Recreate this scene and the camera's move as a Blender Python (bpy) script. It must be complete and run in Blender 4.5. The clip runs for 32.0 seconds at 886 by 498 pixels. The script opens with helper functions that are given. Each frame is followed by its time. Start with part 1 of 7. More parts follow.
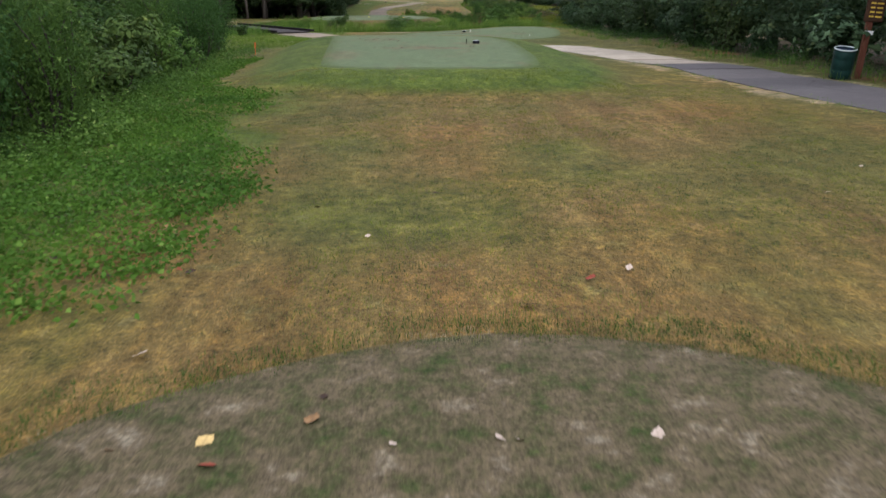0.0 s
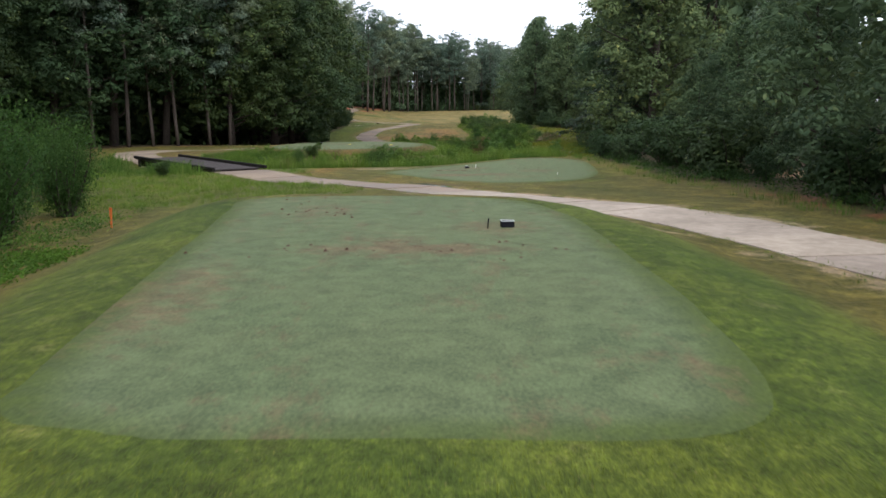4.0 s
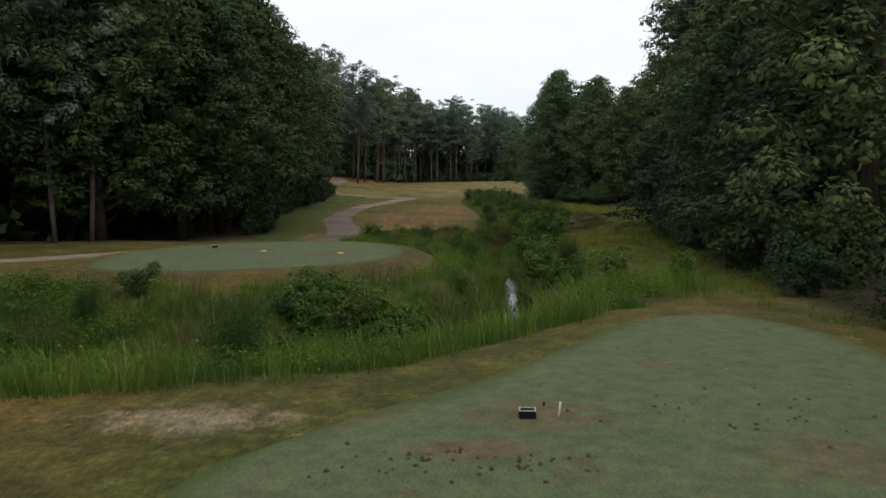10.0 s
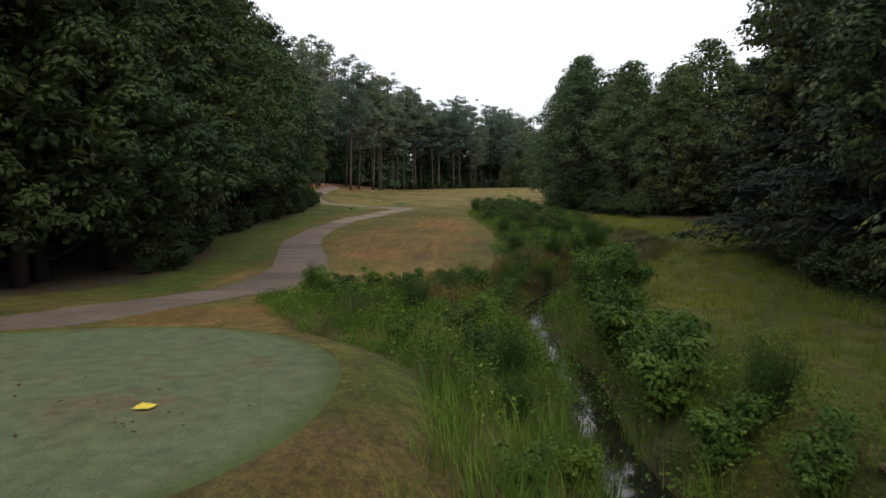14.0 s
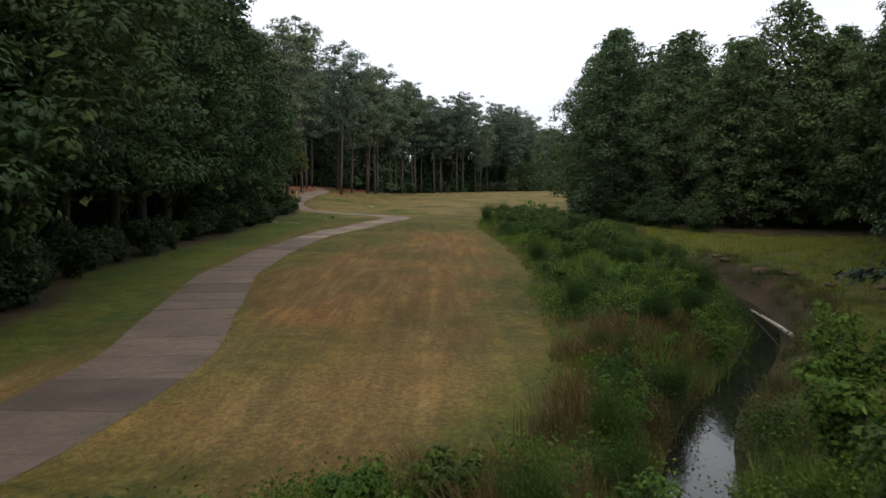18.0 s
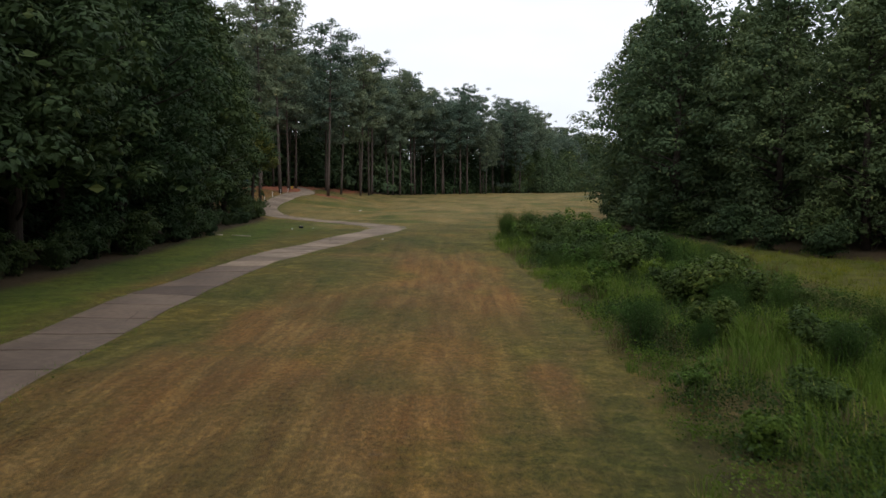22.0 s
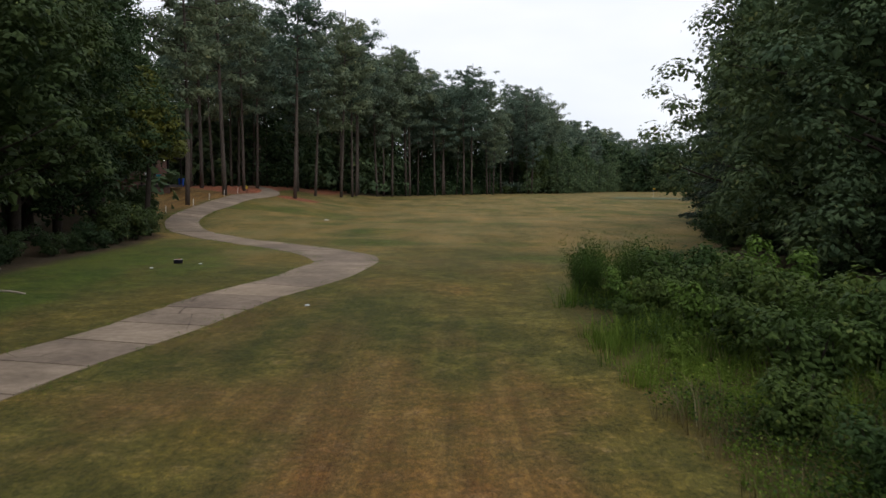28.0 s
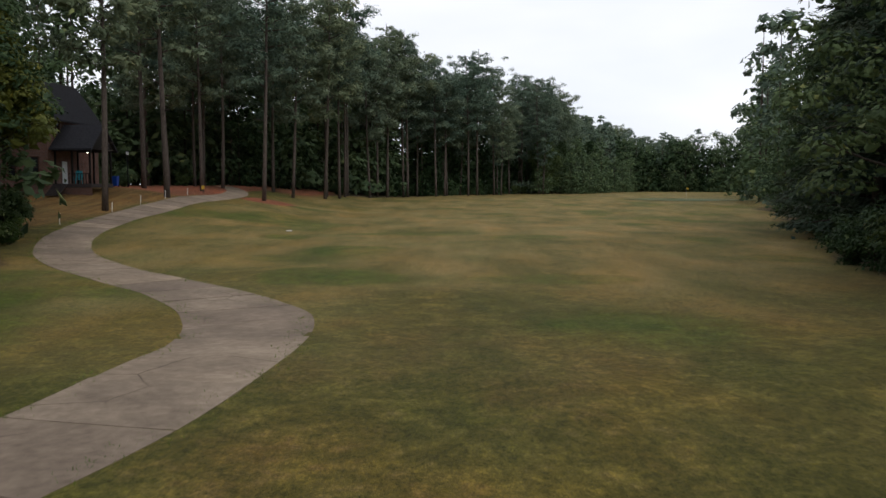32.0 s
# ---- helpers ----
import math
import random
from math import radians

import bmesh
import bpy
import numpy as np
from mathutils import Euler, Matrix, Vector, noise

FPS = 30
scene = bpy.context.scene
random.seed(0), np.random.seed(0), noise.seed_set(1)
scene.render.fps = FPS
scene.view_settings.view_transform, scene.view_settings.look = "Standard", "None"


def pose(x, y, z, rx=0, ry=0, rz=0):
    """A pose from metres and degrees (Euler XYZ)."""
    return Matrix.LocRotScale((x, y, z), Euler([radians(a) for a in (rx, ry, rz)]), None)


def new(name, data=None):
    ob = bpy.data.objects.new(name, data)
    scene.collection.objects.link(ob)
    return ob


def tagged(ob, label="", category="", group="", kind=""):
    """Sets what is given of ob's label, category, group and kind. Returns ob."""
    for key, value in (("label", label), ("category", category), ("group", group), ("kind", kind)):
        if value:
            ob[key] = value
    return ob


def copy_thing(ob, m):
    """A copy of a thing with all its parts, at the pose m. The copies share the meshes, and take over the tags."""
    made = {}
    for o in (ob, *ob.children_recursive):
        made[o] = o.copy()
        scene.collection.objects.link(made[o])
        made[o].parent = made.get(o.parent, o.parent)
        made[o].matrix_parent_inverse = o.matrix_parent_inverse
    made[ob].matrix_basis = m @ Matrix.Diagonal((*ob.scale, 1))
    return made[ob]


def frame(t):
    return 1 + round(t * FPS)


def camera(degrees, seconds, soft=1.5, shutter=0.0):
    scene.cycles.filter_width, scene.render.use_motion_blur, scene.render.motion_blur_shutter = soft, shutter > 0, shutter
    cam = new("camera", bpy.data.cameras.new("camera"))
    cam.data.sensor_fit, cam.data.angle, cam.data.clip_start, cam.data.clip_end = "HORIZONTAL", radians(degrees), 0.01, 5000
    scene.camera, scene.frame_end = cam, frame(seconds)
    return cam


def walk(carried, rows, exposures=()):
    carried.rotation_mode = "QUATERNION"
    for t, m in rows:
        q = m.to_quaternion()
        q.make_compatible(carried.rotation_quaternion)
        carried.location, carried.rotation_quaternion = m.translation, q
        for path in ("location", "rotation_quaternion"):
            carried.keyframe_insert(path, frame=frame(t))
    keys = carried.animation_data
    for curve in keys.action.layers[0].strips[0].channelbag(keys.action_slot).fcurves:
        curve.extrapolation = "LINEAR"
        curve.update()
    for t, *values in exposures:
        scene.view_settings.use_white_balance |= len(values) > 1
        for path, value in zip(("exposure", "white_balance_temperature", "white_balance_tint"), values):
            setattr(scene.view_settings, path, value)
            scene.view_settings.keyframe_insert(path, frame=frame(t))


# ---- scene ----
cam = camera(56.0, 32.0, 1.5, 0.25)
PATH = [
    (0.0, -0.13, 0.00, 2.48, -17.55, -0.07, 0.03),
    (0.5, -0.13, 1.79, 2.51, -17.32, -0.07, -0.03),
    (1.0, -0.14, 3.62, 2.54, -16.77, -0.08, -0.08),
    (1.5, -0.15, 5.54, 2.56, -15.89, -0.07, -0.10),
    (2.0, -0.16, 7.58, 2.58, -14.99, -0.06, -0.12),
    (2.5, -0.16, 9.76, 2.59, -14.03, -0.05, -0.15),
    (3.0, -0.16, 12.07, 2.59, -13.06, -0.02, -0.19),
    (3.5, -0.16, 14.47, 2.59, -11.72, 0.03, -0.23),
    (4.0, -0.15, 16.95, 2.59, -9.74, 0.09, -0.27),
    (4.5, -0.15, 19.49, 2.59, -7.65, 0.15, -0.30),
    (6.5, -0.12, 30.26, 2.50, -5.17, -0.00, -0.26),
    (7.0, -0.09, 33.07, 2.52, -5.16, -0.02, -0.26),
    (8.0, -0.02, 38.85, 2.59, -5.10, -0.01, -0.26),
    (9.0, 0.05, 44.76, 2.66, -5.06, 0.01, -0.24),
    (10.0, 0.11, 50.63, 2.69, -4.98, 0.05, -0.22),
    (11.0, 0.16, 56.52, 2.70, -4.88, 0.11, -0.19),
    (12.0, 0.18, 62.42, 2.69, -4.76, 0.16, -0.16),
    (13.0, 0.19, 68.29, 2.67, -4.62, 0.21, -0.12),
    (14.0, 0.19, 74.12, 2.64, -4.54, 0.24, -0.07),
    (14.5, 0.19, 77.03, 2.63, -4.48, 0.25, -0.04),
    (16.5, 0.21, 88.60, 2.56, -4.37, 0.19, 0.03),
    (17.0, 0.19, 91.55, 2.56, -4.34, 0.18, 0.05),
    (18.0, 0.17, 97.54, 2.57, -4.30, 0.16, 0.08),
    (19.0, 0.15, 103.64, 2.59, -4.27, 0.16, 0.09),
    (20.0, 0.13, 109.62, 2.61, -4.25, 0.11, 0.10),
    (21.0, 0.09, 115.57, 2.62, -4.25, -0.03, 0.15),
    (22.0, 0.03, 121.58, 2.62, -4.25, -0.18, 0.20),
    (23.0, -0.03, 127.76, 2.62, -4.25, -0.28, 0.23),
    (24.0, -0.06, 134.07, 2.61, -4.25, -0.27, 0.19),
    (25.0, -0.09, 140.27, 2.59, -4.23, -0.22, 0.19),
    (25.5, -0.11, 143.33, 2.59, -4.23, -0.19, 0.19),
    (27.5, -0.13, 154.93, 2.60, -4.25, -0.12, 0.21),
    (28.0, -0.12, 157.73, 2.59, -4.26, -0.11, 0.23),
    (29.0, -0.11, 163.30, 2.58, -4.25, -0.09, 0.29),
    (30.0, -0.08, 168.89, 2.57, -4.26, -0.06, 0.32),
    (31.0, -0.06, 174.46, 2.57, -4.28, -0.05, 0.38),
    (32.0, -0.03, 180.00, 2.57, -4.27, -0.06, 0.44),
]
EXPOSURES = [(0.0, 1.04, 5950, 11), (3.5, 1.1, 6000, 12), (4.5, 0.86, 6300, 12.5), (6.5, 0.34, 6400, 13), (9.0, 0.08, 6450, 12.5), (14.0, 0.3, 6500, 12.5), (20.0, 0.2, 6400, 13), (32.0, 0.08, 6450, 12.5)]
walk(cam, [(t, pose(x, y, z, 90 + pitch, roll, yaw)) for t, x, y, z, pitch, roll, yaw in PATH], EXPOSURES)

# ---- sky and sun: a bright overcast morning ----
world = bpy.data.worlds.new("sky")
scene.world = world
world.use_nodes = True
wn, wl = world.node_tree.nodes, world.node_tree.links
wn.clear()
sky = wn.new("ShaderNodeTexSky")
sky.sky_type, sky.sun_disc = "NISHITA", False
sky.sun_elevation, sky.sun_rotation = radians(48), radians(200)
sky_dim = wn.new("ShaderNodeVectorMath")
sky_dim.operation = "SCALE"
sky_dim.inputs["Scale"].default_value = 0.09
wl.new(sky.outputs[0], sky_dim.inputs[0])
coords = wn.new("ShaderNodeTexCoord")
cloud_noise = wn.new("ShaderNodeTexNoise")
cloud_noise.inputs["Scale"].default_value, cloud_noise.inputs["Detail"].default_value = 2.2, 4
cloud_map = wn.new("ShaderNodeMapping")
cloud_map.inputs["Scale"].default_value = (1, 1, 3)
wl.new(coords.outputs["Generated"], cloud_map.inputs[0])
wl.new(cloud_map.outputs[0], cloud_noise.inputs["Vector"])
cloud_ramp = wn.new("ShaderNodeValToRGB")
cloud_ramp.color_ramp.elements[0].position, cloud_ramp.color_ramp.elements[0].color = 0.32, (0.74, 0.785, 0.86, 1)
cloud_ramp.color_ramp.elements[1].position, cloud_ramp.color_ramp.elements[1].color = 0.66, (0.93, 0.945, 0.97, 1)
wl.new(cloud_noise.outputs[0], cloud_ramp.inputs[0])
cloud_mix = wn.new("ShaderNodeMix")
cloud_mix.data_type = "RGBA"
cloud_mix.inputs[0].default_value = 0.88
wl.new(sky_dim.outputs[0], cloud_mix.inputs[6])
wl.new(cloud_ramp.outputs[0], cloud_mix.inputs[7])
back = wn.new("ShaderNodeBackground")
back.inputs["Strength"].default_value = 1.12
wl.new(cloud_mix.outputs[2], back.inputs[0])
wo = wn.new("ShaderNodeOutputWorld")
wl.new(back.outputs[0], wo.inputs[0])
sun = new("sun", bpy.data.lights.new("sun", "SUN"))
sun.data.energy, sun.data.angle, sun.data.color = 0.75, radians(25), (1.0, 0.97, 0.92)
sun.rotation_euler = (radians(42), 0, radians(200 - 180))

# ---- plan: ground heights, tees, stream, path ----
# terrain begin
def value_noise(x, y, seed=0):
    """Smooth noise from 0 to 1 on a unit lattice."""
    xi, yi = np.floor(x).astype(np.int64), np.floor(y).astype(np.int64)
    fx, fy = x - xi, y - yi
    fx, fy = fx * fx * (3 - 2 * fx), fy * fy * (3 - 2 * fy)

    def h(a, b):
        n = (a * 374761393 + b * 668265263 + seed * 974711) & 0x7FFFFFFF
        n = ((n ^ (n >> 13)) * 1274126177) & 0x7FFFFFFF
        return ((n ^ (n >> 16)) & 0xFFFF) / 65535.0

    top = h(xi, yi) * (1 - fx) + h(xi + 1, yi) * fx
    low = h(xi, yi + 1) * (1 - fx) + h(xi + 1, yi + 1) * fx
    return top * (1 - fy) + low * fy


def smooth(a, b, v):
    k = np.clip((v - a) / (b - a), 0, 1)
    return k * k * (3 - 2 * k)


def curve(points, step, closed=False):
    """Points of a Catmull-Rom curve through the given ones."""
    p = np.array(points, float)
    n = len(p)
    out = []
    for i in range(n if closed else n - 1):
        if closed:
            a, b, c, d = p[i - 1], p[i], p[(i + 1) % n], p[(i + 2) % n]
        else:
            a, b, c, d = p[max(i - 1, 0)], p[i], p[i + 1], p[min(i + 2, n - 1)]
        m = max(1, int(np.hypot(*(c - b)[:2]) / step))
        for k in range(m):
            s = k / m
            out.append(0.5 * (2 * b + (c - a) * s + (2 * a - 5 * b + 4 * c - d) * s * s + (3 * b - a - 3 * c + d) * s ** 3))
    if not closed:
        out.append(p[-1])
    return np.array(out)


def near_line(x, y, line):
    """Distance to an open polyline, and how far along it (in points) the nearest place lies."""
    best, along = np.full(x.shape, 1e9), np.zeros(x.shape)
    for i in range(len(line) - 1):
        (ax, ay), (bx, by) = line[i][:2], line[i + 1][:2]
        dx, dy = bx - ax, by - ay
        k = np.clip(((x - ax) * dx + (y - ay) * dy) / (dx * dx + dy * dy), 0, 1)
        d = np.hypot(x - ax - k * dx, y - ay - k * dy)
        m = d < best
        best, along = np.where(m, d, best), np.where(m, i + k, along)
    return best, along


def signed(x, y, ring):
    """Signed distance to a closed outline, negative inside."""
    d = near_line(x, y, np.vstack([ring, ring[:1]]))[0]
    inside = np.zeros(x.shape, bool)
    n = len(ring)
    for i in range(n):
        (ax, ay), (bx, by) = ring[i], ring[(i + 1) % n]
        if ay != by:
            inside ^= ((ay > y) != (by > y)) & (x < (bx - ax) * (y - ay) / (by - ay) + ax)
    return np.where(inside, -d, d)


TEE_RINGS = [
    curve([(-3.2, 22.4), (-0.4, 22.1), (2.2, 22.4), (2.7, 24.5), (2.7, 30), (2.5, 34), (1.4, 36.9), (-2, 37.7), (-4.7, 37.0), (-4.5, 33), (-4.0, 27.5)], 1.2, True),
    curve([(-3.0, 59.5), (-1, 56.4), (0.4, 54.6), (2.2, 53.3), (4.4, 53.8), (6.6, 55.4), (7.8, 58.4), (8.6, 64), (8.7, 69), (7.2, 71.4), (5.4, 71.3), (2.8, 67.6), (0.2, 63.8), (-2.2, 61.4)], 1.2, True),
    curve([(-13.2, 82), (-12, 79.8), (-8.8, 79.2), (-4.6, 80.8), (-2.2, 83), (-1.4, 87), (-2.2, 90.6), (-4.8, 92.9), (-8, 92.7), (-11.5, 91), (-13.6, 86.5)], 1.2, True),
]
TEE_TOPS = (0.40, -0.76, -0.6)
TEE_SLOPES = (3.2, 3.0, 2.2)
STREAM = curve([(-60, 54), (-40, 58), (-30, 60), (-22, 63), (-15.3, 67), (-10, 69.5), (-4, 71.5), (1, 76), (3.7, 82), (3.7, 91), (4.1, 98), (3.6, 105), (4.4, 111), (6.6, 117),
                (9.6, 122.5), (12.5, 129), (14.4, 137), (15.0, 148), (14, 160), (13, 172), (13, 184), (16, 196), (26, 206), (45, 214)], 2.0)
WATER_Z = -3.0
PROFILE_Y = [-300, 0, 15, 22, 38, 44, 50, 58, 72, 80, 100, 110, 121, 155, 180, 196, 208, 240, 277, 300, 330, 390, 3000]
PROFILE_Z = [0, 0, 0, -0.05, -0.3, -0.45, -0.55, -0.78, -0.95, -1.1, -1.3, -1.9, -2.0, -1.78, -1.5, -1.22, -1.33, -1.1, -0.8, -0.3, 0.3, 0.6, 0.6]


def ground(x, y):
    """Height of the ground."""
    x, y = np.broadcast_arrays(np.asarray(x, float), np.asarray(y, float))
    z = np.interp(y, PROFILE_Y, PROFILE_Z)
    z = z + smooth(10, 36, -x) * np.interp(y, [190, 225, 245, 264, 330, 450], [0, 0.7, 1.8, 3.4, 2.6, 2.0])
    z = z - smooth(4, 12, -x) * np.interp(y, [0, 20, 40, 60], [0.15, 0.3, 0.3, 0.0])
    z = z + smooth(5, 9, -x) * np.interp(y, [70, 80, 100, 112], [0, 0.2, 0.1, 0])
    z = z + (value_noise(x / 7, y / 7, 3) - 0.5) * 0.22 + (value_noise(x / 2.3, y / 2.3, 4) - 0.5) * 0.05
    d, along = near_line(x, y, STREAM)
    west = smooth(32, 27, along)
    pool = np.exp(-((along - 33.5) / 1.5) ** 2)
    bank = 3.0 + 3.6 * west
    far_side = x > np.interp(along, np.arange(len(STREAM)), STREAM[:, 0])
    bank = bank - 1.3 * far_side * smooth(46, 50, along) * smooth(68, 64, along)
    bed = -3.25 + 0.75 * west
    z = np.where(d < bank + 1, np.minimum(z, bed + (z - bed) * smooth(0.1 + 1.35 * pool, bank, d) ** 0.75), z)
    for ring, top, slope in zip(TEE_RINGS, TEE_TOPS, TEE_SLOPES):
        box = (np.abs(x - ring[:, 0].mean()) < 18) & (np.abs(y - ring[:, 1].mean()) < 18)
        if box.any():
            k = np.zeros(x.shape)
            k[box] = smooth(slope, 0.25, signed(x[box], y[box], ring))
            z = z + (top - z) * k
    return z


# terrain end
CART_PATH = [(17, 4), (13.2, 11), (10.6, 17), (9.5, 22), (8.6, 28), (7.6, 34), (6.3, 38.4), (4.6, 41.3), (3.0, 43.6), (1.5, 45.6), (-0.4, 48.0), (-4.1, 52.6), (-7.9, 57.5), (-11.1, 61.8), (-15, 67.0), (-18.6, 71.9),
             (-21.6, 76.3), (-23, 80.8), (-21.8, 85.2), (-18.4, 88.8), (-14.6, 92.3), (-11.6, 96.4), (-9.7, 101), (-8.4, 108), (-7.6, 118), (-8.8, 127), (-10.6, 138), (-11.4, 150), (-11.1, 165), (-10, 176),
             (-8.95, 181), (-7.5, 188), (-6.1, 192.2), (-5.4, 196.5), (-5.4, 201.5), (-6.5, 205.8), (-9.5, 210.3), (-13.3, 214.5), (-17.9, 219.8), (-21.5, 226), (-23.9, 232.9), (-25.3, 241), (-25.8, 250), (-25.9, 262),
             (-26.3, 276), (-28, 290), (-34, 305)]
CART_LINE = curve(CART_PATH, 0.75)
CART_WIDTH = 3.0

# ---- materials ----
def material(name, rough=0.8):
    m = bpy.data.materials.new(name)
    m.use_nodes = True
    n, l = m.node_tree.nodes, m.node_tree.links
    b = n["Principled BSDF"]
    b.inputs["Roughness"].default_value = rough
    b.inputs["Specular IOR Level"].default_value = 0.12
    return m, n, l, b


def noise_node(n, l, vec, scale, detail=3.0, rough=0.55):
    t = n.new("ShaderNodeTexNoise")
    t.inputs["Scale"].default_value, t.inputs["Detail"].default_value, t.inputs["Roughness"].default_value = scale, detail, rough
    if vec is not None:
        l.new(vec, t.inputs["Vector"])
    return t.outputs[0]


def ramp_node(n, l, fac, stops):
    r = n.new("ShaderNodeValToRGB")
    e = r.color_ramp.elements
    while len(e) < len(stops):
        e.new(0.5)
    for k, (at, col) in zip(e, stops):
        k.position, k.color = at, (*col, 1) if len(col) == 3 else col
    l.new(fac, r.inputs[0])
    return r.outputs[0]


def mix_node(n, l, fac, a, b, blend="MIX"):
    m = n.new("ShaderNodeMix")
    m.data_type, m.blend_type = "RGBA", blend
    for value, slot in ((fac, m.inputs[0]), (a, m.inputs[6]), (b, m.inputs[7])):
        if isinstance(value, bpy.types.NodeSocket):
            l.new(value, slot)
        elif isinstance(value, tuple):
            slot.default_value = (*value, 1)
        else:
            slot.default_value = value
    return m.outputs[2]


def math_node(n, l, op, a, b=0.0, clamp=False):
    m = n.new("ShaderNodeMath")
    m.operation, m.use_clamp = op, clamp
    for value, slot in ((a, m.inputs[0]), (b, m.inputs[1])):
        if isinstance(value, bpy.types.NodeSocket):
            l.new(value, slot)
        else:
            slot.default_value = value
    return m.outputs[0]


def place_node(n, l, scale=(1, 1, 1)):
    g = n.new("ShaderNodeNewGeometry")
    m = n.new("ShaderNodeMapping")
    m.inputs["Scale"].default_value = scale
    l.new(g.outputs["Position"], m.inputs[0])
    return m.outputs[0]


def bump_node(n, l, b, height, strength=0.4, distance=0.02):
    u = n.new("ShaderNodeBump")
    u.inputs["Strength"].default_value, u.inputs["Distance"].default_value = strength, distance
    l.new(height, u.inputs["Height"])
    l.new(u.outputs[0], b.inputs["Normal"])


def grass_ground():
    """Mown rough and fairway: colours by zone, broken up by noise at several sizes."""
    m, n, l, b = material("mown_grass", 0.9)
    vec = place_node(n, l)
    zones = n.new("ShaderNodeVertexColor")
    zones.layer_name = "zones"
    more = n.new("ShaderNodeVertexColor")
    more.layer_name = "zones_b"
    z = n.new("ShaderNodeSeparateColor")
    l.new(zones.outputs[0], z.inputs[0])
    y = n.new("ShaderNodeSeparateColor")
    l.new(more.outputs[0], y.inputs[0])
    big = noise_node(n, l, vec, 0.35, 4, 0.6)
    mid = noise_node(n, l, vec, 2.2, 4, 0.6)
    fine = noise_node(n, l, vec, 26, 4, 0.7)
    blade_vec = place_node(n, l, (70, 22, 30))
    blade = noise_node(n, l, blade_vec, 1.0, 3, 0.7)

    def edged(mask, amount=0.55, top=0.95):
        w = math_node(n, l, "SUBTRACT", mid, 0.5)
        w = math_node(n, l, "MULTIPLY", w, amount * 2)
        v = math_node(n, l, "SUBTRACT", fine, 0.5)
        v = math_node(n, l, "MULTIPLY", v, amount)
        s = math_node(n, l, "ADD", math_node(n, l, "ADD", mask, w), v)
        r = n.new("ShaderNodeMapRange")
        r.interpolation_type = "SMOOTHSTEP"
        r.inputs[1].default_value, r.inputs[2].default_value = 0.12, top
        l.new(s, r.inputs[0])
        return r.outputs[0]

    patch = noise_node(n, l, vec, 1.1, 6, 0.72)
    base = ramp_node(n, l, patch, [(0.30, tuple(v * 0.72 for v in OLIVE)), (0.48, OLIVE), (0.60, OLIVE_B), (0.74, (0.156, 0.120, 0.036))])
    base = mix_node(n, l, math_node(n, l, "MULTIPLY", big, 0.5), base, OLIVE)
    base = mix_node(n, l, edged(z.outputs["Green"], 0.55, 1.1), base, ramp_node(n, l, noise_node(n, l, place_node(n, l, (1.7, 0.16, 0.5)), 1.0, 6, 0.68), [(0.3, BROWN), (0.5, (0.128, 0.077, 0.026)), (0.7, BROWN_B)]))
    # alpha zone: haze and grazing sheen painted on far grass, plus a tan strip
    base = mix_node(n, l, math_node(n, l, "MULTIPLY", zones.outputs["Alpha"], 0.75), base, ramp_node(n, l, noise_node(n, l, place_node(n, l, (0.25, 0.08, 0.2)), 1.0, 5, 0.65), [(0.34, (0.092, 0.082, 0.024)), (0.5, (0.168, 0.128, 0.046)), (0.68, (0.245, 0.182, 0.074))]))
    base = mix_node(n, l, edged(z.outputs["Red"]), base, ramp_node(n, l, patch, [(0.32, LUSH), (0.50, tuple((p + q) / 2 for p, q in zip(LUSH, LUSH_B))), (0.68, LUSH_B)]))
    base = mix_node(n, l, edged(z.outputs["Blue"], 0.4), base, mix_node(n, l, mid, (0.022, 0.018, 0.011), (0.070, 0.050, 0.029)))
    base = mix_node(n, l, edged(y.outputs["Red"], 0.7), base, mix_node(n, l, fine, (0.20, 0.14, 0.085), (0.34, 0.26, 0.18)))
    base = mix_node(n, l, edged(y.outputs["Green"], 0.3), base, mix_node(n, l, fine, (0.16, 0.05, 0.03), (0.24, 0.09, 0.05)))
    stripe_vec = place_node(n, l, (2.3, 0.03, 0.3))
    stripe = ramp_node(n, l, noise_node(n, l, stripe_vec, 1.0, 3, 0.6), [(0.34, (0.83, 0.85, 0.84)), (0.66, (1.20, 1.16, 1.08))])
    base = mix_node(n, l, math_node(n, l, "MULTIPLY", y.outputs["Blue"], 0.7), base, mix_node(n, l, 1.0, base, stripe, "MULTIPLY"))
    macro = ramp_node(n, l, noise_node(n, l, place_node(n, l, (0.22, 0.13, 0.2)), 1.0, 4, 0.6), [(0.34, (0.72, 0.84, 0.76)), (0.5, (1.0, 1.0, 1.0)), (0.66, (1.28, 1.12, 1.02))])
    base = mix_node(n, l, 1.0, base, macro, "MULTIPLY")
    clump = noise_node(n, l, place_node(n, l, (8, 5, 6)), 1.0, 6, 0.78)
    base = mix_node(n, l, 1.0, base, ramp_node(n, l, clump, [(0.32, (0.48, 0.52, 0.46)), (0.50, (1.0, 1.0, 1.0)), (0.66, (1.6, 1.5, 1.25))]), "MULTIPLY")
    grain = math_node(n, l, "ADD", math_node(n, l, "MULTIPLY", blade, 0.6), math_node(n, l, "MULTIPLY", fine, 0.5))
    shade = ramp_node(n, l, grain, [(0.36, (0.40, 0.40, 0.38)), (0.54, (1.0, 1.0, 1.0)), (0.72, (1.75, 1.68, 1.5))])
    base = mix_node(n, l, 1.0, base, shade, "MULTIPLY")
